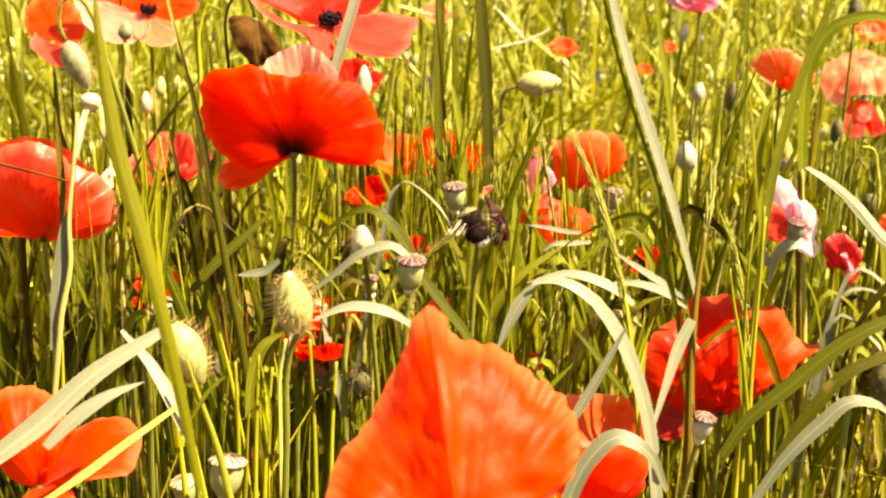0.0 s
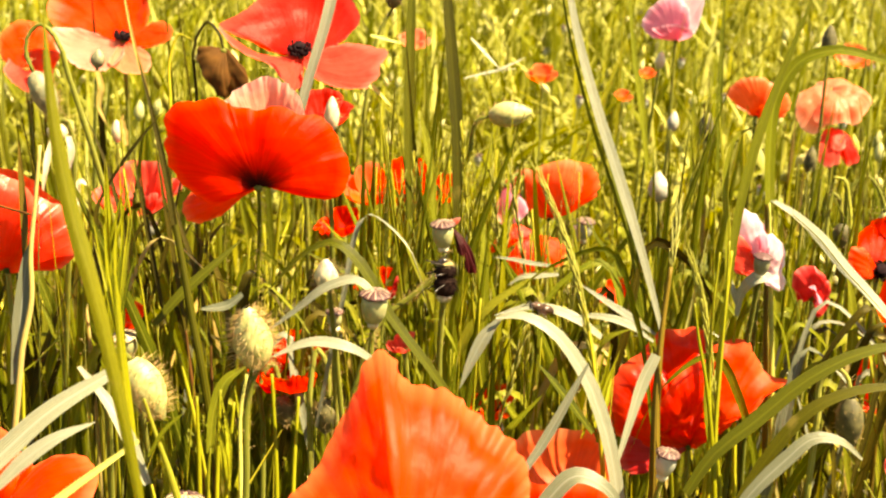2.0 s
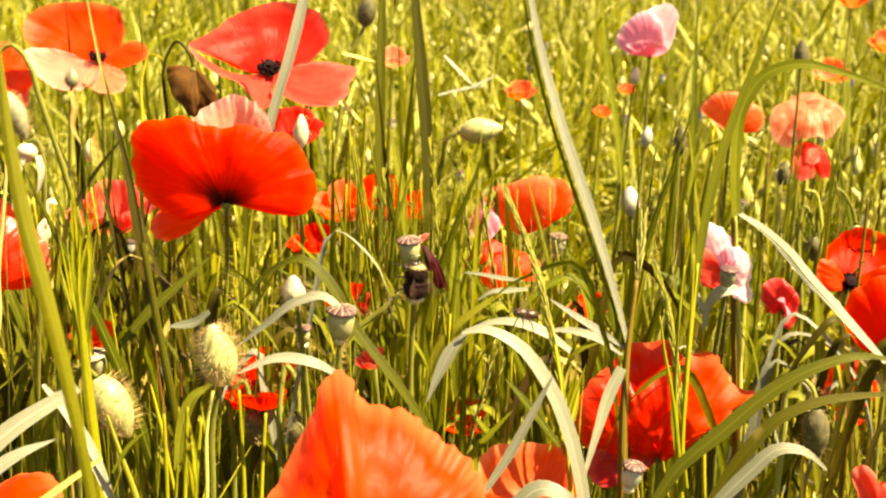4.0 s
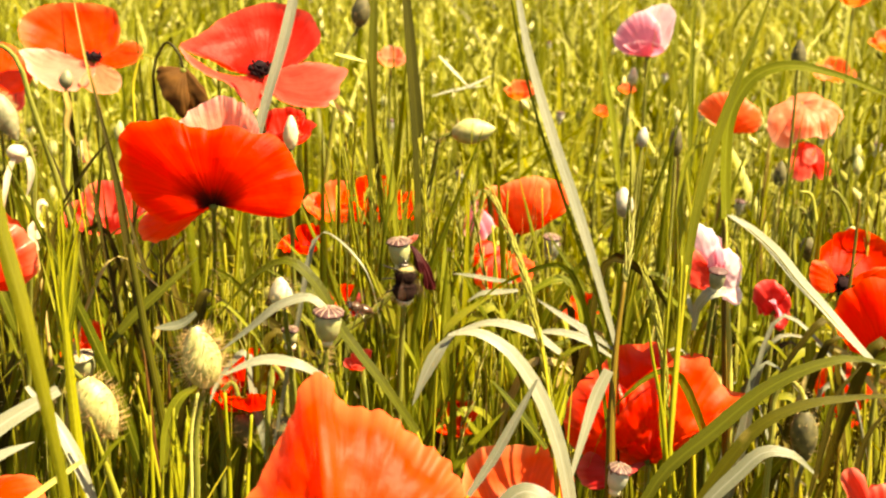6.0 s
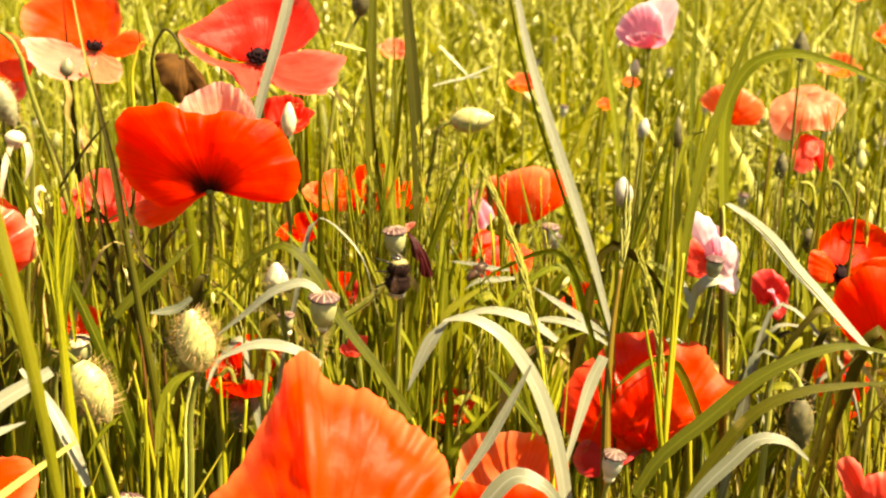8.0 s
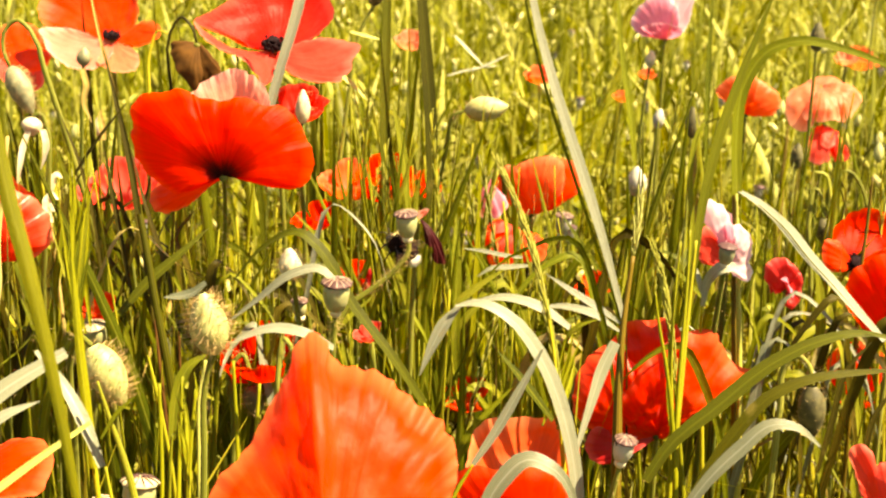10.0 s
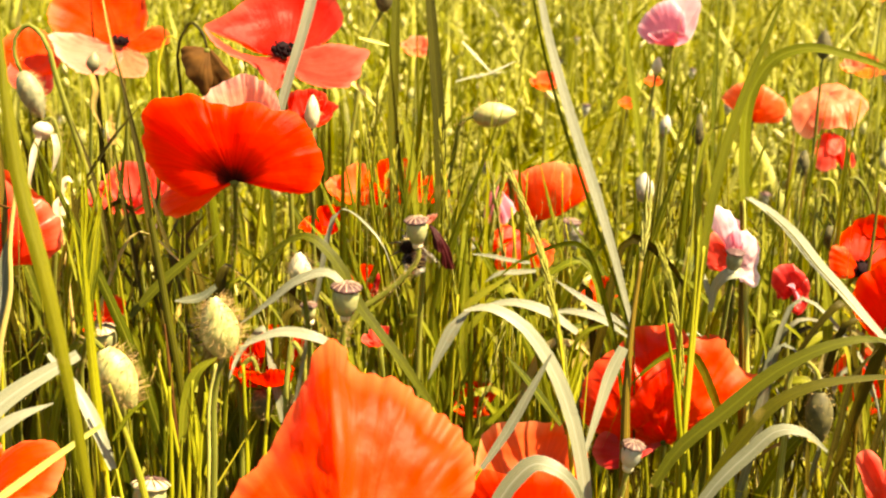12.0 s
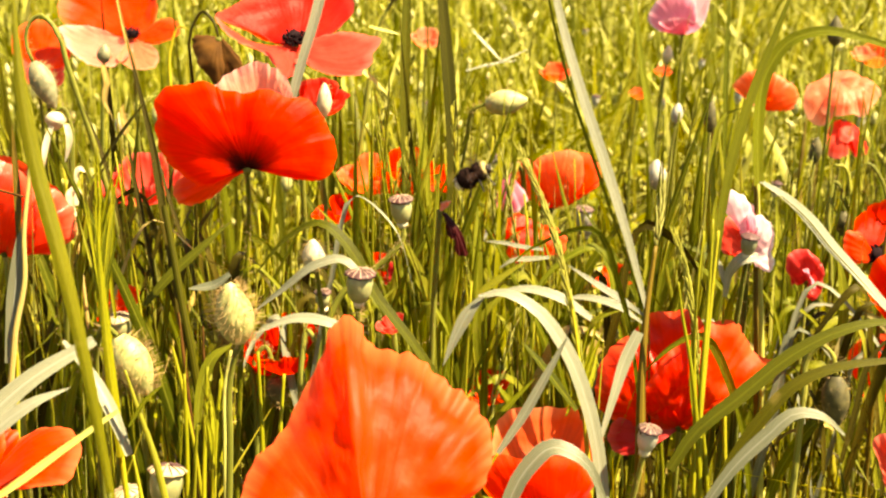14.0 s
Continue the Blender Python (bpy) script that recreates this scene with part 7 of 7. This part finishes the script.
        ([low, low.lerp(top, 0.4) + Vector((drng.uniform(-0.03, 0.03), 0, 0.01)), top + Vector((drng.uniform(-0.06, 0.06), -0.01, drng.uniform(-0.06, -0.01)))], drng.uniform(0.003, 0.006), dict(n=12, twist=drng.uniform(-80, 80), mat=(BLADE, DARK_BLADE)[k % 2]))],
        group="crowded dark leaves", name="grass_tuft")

# broad upright blades in the middle of the view, and darker ones behind the blooms
urng = random.Random(91)
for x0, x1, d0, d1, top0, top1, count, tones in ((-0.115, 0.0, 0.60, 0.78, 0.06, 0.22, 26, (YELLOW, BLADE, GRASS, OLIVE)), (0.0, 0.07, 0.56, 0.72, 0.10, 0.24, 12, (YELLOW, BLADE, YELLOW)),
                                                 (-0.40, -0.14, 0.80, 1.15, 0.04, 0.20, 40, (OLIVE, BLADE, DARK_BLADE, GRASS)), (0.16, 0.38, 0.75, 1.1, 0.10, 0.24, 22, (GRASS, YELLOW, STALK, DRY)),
                                                 (0.20, 0.30, 0.60, 0.72, 0.24, 0.34, 18, (YELLOW, GRASS, EAR, STALK)), (-0.37, -0.28, 0.56, 0.70, 0.24, 0.32, 12, (GRASS, YELLOW, EAR))):
    for k in range(count):
        d = urng.uniform(d0, d1)
        tx, tz = urng.uniform(x0, x1) * d + 0.02, 0.73 - d * urng.uniform(top0, top1)
        foot = Vector((tx + urng.uniform(-0.06, 0.06), d + urng.uniform(-0.01, 0.05), 0))
        top = Vector((tx, d * 0.97, tz))
        low = foot.lerp(top, 0.5)
        grass_plant("upright grass blade with a thin stalk", stem=[low, low.lerp(top, 0.5) + Vector((urng.uniform(-0.008, 0.008), 0.004, 0))], foot=foot, seed=1100 + k, r=urng.uniform(0.0007, 0.0012), stalk=STALK, tip=0.1, leaves=[
            ([low, low.lerp(top, 0.55) + Vector((urng.uniform(-0.008, 0.008), 0, 0)), top], urng.uniform(0.0036, 0.0062), dict(n=12, fold=urng.uniform(-0.5, 0.5), twist=urng.uniform(-40, 40), mat=tones[k % len(tones)]))],
            group="upright blades", name="grass_shoot")

# thin bare stalks standing close together between the blooms
srng = random.Random(77)
for x0, x1, d0, d1, top0, top1, count in ((-0.25, -0.02, 0.46, 0.60, 0.25, 0.36, 46), (-0.13, 0.02, 0.54, 0.64, 0.13, 0.24, 24), (0.02, 0.14, 0.52, 0.64, 0.17, 0.30, 22), (0.12, 0.36, 0.54, 0.68, 0.16, 0.32, 34), (-0.36, -0.18, 0.47, 0.60, 0.16, 0.30, 26)):
    for k in range(count):
        d = srng.uniform(d0, d1)
        tx, tz = srng.uniform(x0, x1) * d + 0.02, 0.73 - d * srng.uniform(top0, top1)
        foot = Vector((tx + srng.uniform(-0.07, 0.07), d + srng.uniform(-0.01, 0.05), 0))
        top = Vector((tx, d * 0.97, tz))
        a = foot.lerp(top, 0.6) + Vector((srng.uniform(-0.008, 0.008), 0, 0))
        r = srng.uniform(0.0007, 0.0012)
        hairy = k % 4 == 0
        owner = grass_plant("thin hairy poppy stalk without a bloom" if hairy else "thin upright yellow-green stalk", stem=[a, a.lerp(top, 0.5) + Vector((srng.uniform(-0.004, 0.004), 0, 0)), top], foot=foot, seed=700 + k, r=r, stalk=POPPY_STEM if hairy else STALK, group="thin stalks", name="thin_stalk", tip=0.06)
        if hairy:
            bm = bmesh.new()
            hairs_along(bm, [foot, a, top], r * 0.6, 60, 0.0030, srng, 0.55)
            tagged(part("bristle_coat", bm, HAIR, owner, "pale spreading bristles"), kind="stuff")

bud((-0.0293, 0.4659, 0.5400), (-0.1, -0.1, -1), 0.0150, 0.0105, "small dark hairy bud on a hooked stalk", seed=93, skin=BUD_DARK, hairs=120, stem_hairs=90,
    via=[(-0.0291, 0.4674, 0.5458), (-0.0316, 0.4703, 0.5565), (-0.0344, 0.4712, 0.5596), (-0.0361, 0.4693, 0.5524), (-0.0370, 0.4650, 0.5168)])
bud((-0.0509, 0.4852, 0.5335), (0.2, -0.1, -1), 0.0140, 0.0090, "small dark hairy bud on a hooked stalk", seed=94, skin=BUD_DARK, hairs=100, stem_hairs=80,
    via=[(-0.0519, 0.4870, 0.5400), (-0.0549, 0.4887, 0.5462), (-0.0578, 0.4881, 0.5438), (-0.0590, 0.4863, 0.5174)])

# curled leaves low between the stems
lrng = random.Random(33)
# the dark kind has the shade between stems in its colour
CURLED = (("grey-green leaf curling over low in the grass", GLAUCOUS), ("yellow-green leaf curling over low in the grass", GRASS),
          ("dry straw-coloured leaf bent between stems", DRY), ("curling leaf coloured dark for the shade between stems", DARK_BLADE))
for k in range(110):
    d = lrng.uniform(0.475, 0.62)
    fx, low = (lrng.uniform(20, 1550) - 784) / 2166, 0.253 + (lrng.uniform(560, 800) - 441) / 2166
    if -0.09 < fx < 0.10:
        d += 0.07
        low += 0.03
    elif fx > 0.17:
        low += 0.05
    at = Vector((0.025 + fx * d + 0.02 * d, d * 0.968, 0.73 - d * low))
    way = lrng.choice((-1, 1))
    reach, rise = lrng.uniform(0.012, 0.04), lrng.uniform(0.02, 0.045)
    label, mat = CURLED[lrng.choice((0, 1, 1, 1, 2, 3))]
    root = at - Vector((way * 0.01, 0, 0.05))
    grass_plant(label, stem=[root], seed=500 + k, r=0.0010, leaves=[
        ([root, at, at + Vector((way * reach * 0.4, lrng.uniform(-0.01, 0.01), rise)), at + Vector((way * reach, lrng.uniform(-0.015, 0.01), rise * lrng.uniform(0.3, 0.8))),
          at + Vector((way * reach * 1.3, lrng.uniform(-0.02, 0.01), rise * lrng.uniform(-0.6, 0.4)))], lrng.uniform(0.0022, 0.0052),
         dict(mat=mat, twist=lrng.uniform(-120, 120), wave=0.15, n=18))], group="curled leaves", name="curled_leaf")

# ---- insects and the pod that they visit ----


def facing(at, ahead, up):
    """The pose of an insect at a place: its head ahead (+y), its back up (+z)."""
    y = Vector(ahead).normalized()
    z = Vector(up)
    z = (z - y * z.dot(y)).normalized()
    return Matrix.Translation(at) @ Matrix((y.cross(z), y, z)).transposed().to_4x4()


def egg(bm, centre, radii, sides=16, rings=10):
    m = Matrix.Translation(centre) @ Matrix.Diagonal((*radii, 1))
    prof = [(math.sin(math.pi * k / rings), -math.cos(math.pi * k / rings)) for k in range(1, rings)]
    lathe(bm, m @ Matrix.Rotation(radians(-90), 4, 'X'), prof, sides)


def fur(bm, centre, radii, count, length, rng, y0=-1.0, y1=1.0):
    for _ in range(count):
        y = rng.uniform(y0, y1)
        a = rng.random() * math.tau
        r = math.sqrt(max(0.0, 1 - y * y))
        d = Vector((math.cos(a) * r, y, math.sin(a) * r))
        bristle(bm, Vector(centre) + Vector((d.x * radii[0], d.y * radii[1], d.z * radii[2])) * 0.97, d + Vector((0, -0.5, 0)), length * rng.uniform(0.6, 1.2), 0.00009)


def wing_bm(length, width, side):
    bm = bmesh.new()
    rows = []
    for j in range(9):
        s = j / 8
        w = width * math.sin(math.pi * (0.08 + 0.88 * s) ** 1.3) ** 0.7
        rows.append([bm.verts.new((side * length * s, (k / 4 - 0.75) * w, 0.0004 * math.sin(k * 2 + s * 5))) for k in range(5)])
    for a, b in zip(rows, rows[1:]):
        for k in range(4):
            bm.faces.new((a[k], a[k + 1], b[k + 1], b[k]))
    return bm


def bee(name, label, k, dark, collar, tail, belt, furry, legs=1.0, slim=1.0):
    """An insect of k times 16 mm, head towards +y. Returns it and its wings."""
    rng = random.Random(8)
    owner = thing(name, (0, 0, 0), label, "bee")
    def blob(nm, mat, centre, radii, hair, lab="", y0=-1.0, y1=1.0):
        bm = bmesh.new()
        c, r = [v * k for v in centre], [radii[0] * k * slim, radii[1] * k, radii[2] * k * slim]
        egg(bm, c, r)
        if hair:
            fur(bm, c, r, hair, 0.0016 * k, rng, y0, y1)
        return part(nm, bm, mat, owner, lab)
    blob("head", CHITIN, (0, 0.0066, -0.0006), (0.0019, 0.0015, 0.0019), 60 if furry else 0)
    blob("thorax", dark, (0, 0.0027, 0.0002), (0.0039, 0.0036, 0.0036), 520 if furry else 120)
    blob("collar", collar, (0, 0.0053, 0.0004), (0.0029, 0.0011, 0.0027), 260 if furry else 40, "pale furry collar")
    blob("abdomen", dark, (0, -0.0034, -0.0006), (0.0043, 0.0048, 0.0039), 520 if furry else 60)
    blob("belt", belt, (0, -0.0016, -0.0004), (0.0043, 0.0011, 0.0039), 160 if furry else 20, "dull yellow belt")
    blob("tail", tail, (0, -0.0074, -0.0012), (0.0024, 0.0016, 0.0020), 260 if furry else 20, "pale tail")
    for sx in (-1, 1):
        bm = bmesh.new()
        egg(bm, (sx * 0.0016 * k, 0.0072 * k, -0.0002 * k), (0.0007 * k, 0.0008 * k, 0.0012 * k), 10, 8)
        part("eye", bm, CHITIN, owner, "glossy black eye")
        bm = bmesh.new()
        tube(bm, [Vector(q) * k for q in ((sx * 0.0006, 0.0078, 0.0004), (sx * 0.0012, 0.0096, 0.0012), (sx * 0.0024, 0.0112, 0.0004))], 0.00022 * k, 0.00018 * k, 5, 6)
        part("antenna", bm, CHITIN, owner)
        for j, (y, out, back) in enumerate(((0.0045, 0.0062, 0.0030), (0.0024, 0.0070, -0.0005), (0.0004, 0.0066, -0.0052))):
            bm = bmesh.new()
            tube(bm, [Vector(q) * k for q in ((sx * 0.0018, y, -0.0020), (sx * out * 0.6 * legs, y + back * 0.4 * legs, -0.0014), (sx * out * 0.85 * legs, y + back * 0.8 * legs, -0.0052 * legs), (sx * out * legs, y + back * legs, -0.0066 * legs))], 0.00052 * k, 0.00022 * k, 6, 10)
            part("leg", bm, CHITIN, owner)
    wings = []
    for sx in (-1, 1):
        for length, width, y in ((0.0125, 0.0044, 0.0036), (0.0088, 0.0034, 0.0020)):
            w = part("wing", wing_bm(length * k, width * k, sx), WING, None, "clear brownish wing")
            w.parent = owner
            wings.append((w, sx, Vector((sx * 0.0022 * k, y * k, 0.0022 * k))))
    return owner, wings


bumblebee, bumble_wings = bee("bumblebee", "dark furry bumblebee with pale collar and white tail", 0.98, FUR, FUR_GOLD, FUR_WHITE, FUR, True, 1.0, 1.15)
small_bee, small_wings = bee("small_bee", "small brown bee hovering between the stems", 0.62, CHITIN_BROWN, CHITIN_BROWN, CHITIN_BROWN, CHITIN_BROWN, False, 1.6, 0.72)
POD_AT = Vector((0.0177, 0.4793, 0.6009))
visited = seed_pod(POD_AT, (-0.06, -0.10, 1), 0.0088, "green poppy pod with striped crown on a bent hairy stalk", seed=60, hairs=150,
                   foot=(POD_AT.x - 0.075, POD_AT.y + 0.02, 0.0),
                   via=[(0.0182, 0.4781, 0.5959), (0.0132, 0.4763, 0.5885), (0.0040, 0.4745, 0.5806), (-0.0061, 0.4728, 0.5733), (-0.0132, 0.4697, 0.5603)])


def motions():
    # the pod swings as the bumblebee lands, climbs and leaves
    home = visited.matrix_basis.copy()
    rows = []
    for t, at in ((0, (0.0077, 0.4802, 0.6026)),
                  (0.5, (0.0075, 0.4806, 0.6026)),
                  (1, (0.0085, 0.4811, 0.6027)),
                  (1.5, (0.0123, 0.4815, 0.6007)),
                  (2, (0.0167, 0.4811, 0.6005)),
                  (2.5, (0.0203, 0.4808, 0.5996)),
                  (3, (0.0205, 0.4799, 0.5999)),
                  (3.5, (0.0176, 0.4794, 0.6009)),
                  (4, (0.0161, 0.4786, 0.6010)),
                  (6.5, (0.0177, 0.4793, 0.6009)),
                  (7, (0.0187, 0.4793, 0.5999)),
                  (7.5, (0.0178, 0.4787, 0.6002)),
                  (8, (0.0166, 0.4791, 0.5999)),
                  (10.5, (0.0160, 0.4771, 0.6019)),
                  (11, (0.0159, 0.4769, 0.6020)),
                  (11.5, (0.0159, 0.4746, 0.6021)),
                  (12, (0.0166, 0.4750, 0.6016)),
                  (12.5, (0.0163, 0.4755, 0.6024)),
                  (13, (0.0129, 0.4760, 0.6039)),
                  (13.5, (0.0081, 0.4764, 0.6045)),
                  (14, (0.0048, 0.4766, 0.6042))):
        rows.append((t, Matrix.Translation(Vector(at) - POD_AT) @ home))
    walk(visited, rows)
    # the nearest bloom sways a little in the wind
    home = front_bloom.matrix_basis.copy()
    walk(front_bloom, [(t, Matrix.Translation((x, y, z)) @ home) for t, x, y, z in (
        (0, -0.0003, 0.0003, 0.0011), (0.5, 0.0004, 0.0004, 0.0013), (1, 0.0000, 0.0001, 0.0004), (2, -0.0008, 0.0001, 0.0004), (3, -0.0009, -0.0001, -0.0005), (4, -0.0006, -0.0003, -0.0011), (6.5, 0.0001, -0.0001, -0.0006), (8, -0.0011, -0.0001, -0.0003), (10.5, -0.0015, -0.0002, -0.0007), (12.5, 0.0006, -0.0004, -0.0016), (14, 0.0000, 0.0000, 0.0000))])
    rows = []
    for t, at, ahead, up in ((0, (0.0147, 0.4660, 0.6002), (-0.5, 0.35, 0.75), (0.3, -0.8, 0.5)),
                             (0.2, (0.0155, 0.4655, 0.5979), (-0.5, 0.35, 0.75), (0.3, -0.8, 0.5)),
                             (0.4, (0.0151, 0.4653, 0.5966), (-0.5, 0.35, 0.75), (0.3, -0.8, 0.5)),
                             (0.6, (0.0161, 0.4654, 0.5966), (-0.5, 0.35, 0.75), (0.3, -0.8, 0.5)),
                             (0.8, (0.0153, 0.4655, 0.5960), (-0.3, 0.4, 0.85), (0.3, -0.8, 0.4)),
                             (1, (0.0137, 0.4657, 0.5959), (-0.3, 0.4, 0.85), (0.3, -0.8, 0.4)),
                             (1.2, (0.0134, 0.4655, 0.5938), (0.1, 0.2, 0.95), (0.85, -0.5, 0.1)),
                             (1.5, (0.0143, 0.4658, 0.5926), (0.1, 0.2, 0.95), (0.85, -0.5, 0.1)),
                             (2, (0.0175, 0.4654, 0.5923), (-0.1, 0.15, 0.95), (0.8, 0.2, 0.2)),
                             (2.5, (0.0205, 0.4652, 0.5914), (-0.1, 0.15, 0.95), (0.8, 0.2, 0.2)),
                             (3, (0.0212, 0.4649, 0.5936), (-0.1, 0.15, 0.95), (0.8, 0.2, 0.2)),
                             (3.5, (0.0189, 0.4648, 0.5962), (-0.05, 0.1, 1), (0.7, -0.7, 0.1)),
                             (4, (0.0187, 0.4643, 0.5978), (-0.05, 0.1, 1), (0.7, -0.7, 0.1)),
                             (5.2, (0.0178, 0.4646, 0.5974), (-0.05, 0.1, 1), (0.7, -0.7, 0.1)),
                             (6.5, (0.0200, 0.4651, 0.5977), (-0.05, 0.1, 1), (0.7, -0.7, 0.1)),
                             (7, (0.0203, 0.4649, 0.5959), (-0.05, 0.1, 1), (0.7, -0.7, 0.1)),
                             (7.5, (0.0208, 0.4644, 0.5968), (-0.05, 0.1, 1), (0.7, -0.7, 0.1)),
                             (8, (0.0179, 0.4644, 0.5950), (-0.05, 0.1, 1), (0.7, -0.7, 0.1)),
                             (9.2, (0.0144, 0.4807, 0.5955), (-0.3, 0.3, 0.8), (0.3, -0.6, 0.5)),
                             (10.4, (0.0133, 0.4839, 0.5959), (-0.72, 0.4, 0.4), (-0.1, -0.3, 0.9)),
                             (11, (0.0137, 0.4837, 0.5962), (-0.72, 0.4, 0.4), (-0.1, -0.3, 0.9)),
                             (11.6, (0.0129, 0.4816, 0.5965), (-0.72, 0.4, 0.4), (-0.1, -0.3, 0.9)),
                             (12, (0.0143, 0.4819, 0.5962), (-0.3, 0.3, 0.8), (0.3, -0.6, 0.5)),
                             (12.4, (0.0165, 0.4824, 0.5975), (0.3, 0.2, 0.9), (0.3, -0.8, 0.3)),
                             (12.8, (0.0157, 0.4774, 0.6015), (0.3, 0.2, 0.9), (0.3, -0.8, 0.3)),
                             (13, (0.0171, 0.4729, 0.6077), (0.75, 0.1, 0.6), (-0.4, -0.3, 0.8)),
                             (13.2, (0.0204, 0.4683, 0.6134), (0.75, 0.1, 0.6), (-0.4, -0.3, 0.8)),
                             (13.4, (0.0215, 0.4807, 0.6145), (0.95, -0.05, 0.3), (-0.25, -0.3, 0.92)),
                             (13.6, (0.0252, 0.4912, 0.6152), (0.95, -0.05, 0.3), (-0.25, -0.3, 0.92)),
                             (13.8, (0.0292, 0.4970, 0.6180), (0.88, -0.15, 0.45), (-0.4, -0.25, 0.88)),
                             (14, (0.0340, 0.5026, 0.6196), (0.88, -0.15, 0.45), (-0.4, -0.25, 0.88))):
        rows.append((t, facing(at, ahead, up)))
    walk(bumblebee, rows)
    rows = []
    for t, at, ahead, up in ((0, (0.0253, 0.4652, 0.5971), (0.2, 0.1, 0.9), (0.9, -0.3, 0)),
                             (0.2, (0.0326, 0.4647, 0.5953), (0.9, 0.1, 0.2), (0, -0.3, 0.9)),
                             (0.4, (0.0410, 0.4644, 0.5939), (0.9, 0.1, 0.2), (0, -0.3, 0.9)),
                             (0.6, (0.0465, 0.4643, 0.5933), (0.9, 0.1, 0.2), (0, -0.3, 0.9)),
                             (0.8, (0.0495, 0.4639, 0.5913), (0.8, 0.1, 0.2), (0, -0.3, 0.9)),
                             (1, (0.0523, 0.4637, 0.5905), (0.8, 0.1, 0.2), (0, -0.3, 0.9)),
                             (1.2, (0.0553, 0.4634, 0.5880), (-0.8, 0.1, 0.2), (0, -0.4, 0.9)),
                             (1.5, (0.0572, 0.4631, 0.5852), (-0.9, -0.1, 0.2), (0, -0.4, 0.9)),
                             (2, (0.0557, 0.4620, 0.5814), (-0.9, -0.1, 0.2), (0, -0.4, 0.9)),
                             (2.5, (0.0551, 0.4618, 0.5802), (-0.9, -0.1, 0.1), (0, -0.4, 0.9)),
                             (3, (0.0573, 0.4609, 0.5800), (-0.9, -0.1, 0.1), (0, -0.4, 0.9)),
                             (3.6, (0.0608, 0.4602, 0.5824), (-0.9, -0.1, 0.1), (0, -0.4, 0.9)),
                             (4, (0.0621, 0.4602, 0.5857), (-0.9, -0.1, 0.1), (0, -0.4, 0.9)),
                             (5, (0.0440, 0.4617, 0.5878), (-0.9, -0.1, 0.2), (0, -0.4, 0.9)),
                             (6, (0.0012, 0.4630, 0.5875), (-0.7, -0.1, 0.2), (0, -0.4, 0.9)),
                             (6.5, (0.0072, 0.4633, 0.5888), (0.9, -0.1, 0.2), (0, -0.4, 0.9)),
                             (6.8, (0.0241, 0.4650, 0.5961), (0.9, -0.1, 0.1), (0, -0.4, 0.9)),
                             (7, (0.0315, 0.4649, 0.5959), (0.9, -0.1, 0.1), (0, -0.4, 0.9)),
                             (7.2, (0.0373, 0.4638, 0.5933), (0.9, -0.1, 0.1), (0, -0.4, 0.9)),
                             (7.5, (0.0437, 0.4628, 0.5915), (0.8, 0.2, 0.3), (0, -0.4, 0.9)),
                             (7.8, (0.0480, 0.4636, 0.5940), (0.7, 0.3, 0.5), (0, -0.4, 0.9)),
                             (8, (0.0491, 0.4646, 0.5971), (0.7, 0.3, 0.5), (0, -0.4, 0.9)),
                             (8.6, (0.0669, 0.4671, 0.6092), (0.8, 0.4, 0.4), (0, -0.4, 0.9)),
                             (9.6, (0.1472, 0.4753, 0.6454), (0.8, 0.4, 0.4), (0, -0.4, 0.9)),
                             (10.2, (0.2466, 0.4809, 0.6673), (0.8, 0.4, 0.4), (0, -0.4, 0.9)),
                             (14, (0.2720, 0.4814, 0.6645), (0.8, 0.4, 0.4), (0, -0.4, 0.9))):
        rows.append((t, facing(at, ahead, up)))
    walk(small_bee, rows)
    for wings, rest0, rest1 in ((bumble_wings, 1.1, 12.9), (small_wings, 20.0, 30.0)):
        for n, (w, sx, root) in enumerate(wings):
            rows = []
            for j in range(141):
                t = j / 10
                if rest0 < t < rest1:
                    sweep, lift = -62 + 10 * (n % 2), 8
                else:
                    sweep, lift = -12 - 8 * (n % 2), 20 + (28 if j % 2 else -14)
                rows.append((t, Matrix.Translation(root) @ Matrix.Rotation(radians(sx * sweep), 4, 'Z') @ Matrix.Rotation(radians(-sx * lift), 4, 'Y')))
            walk(w, rows)


motions()
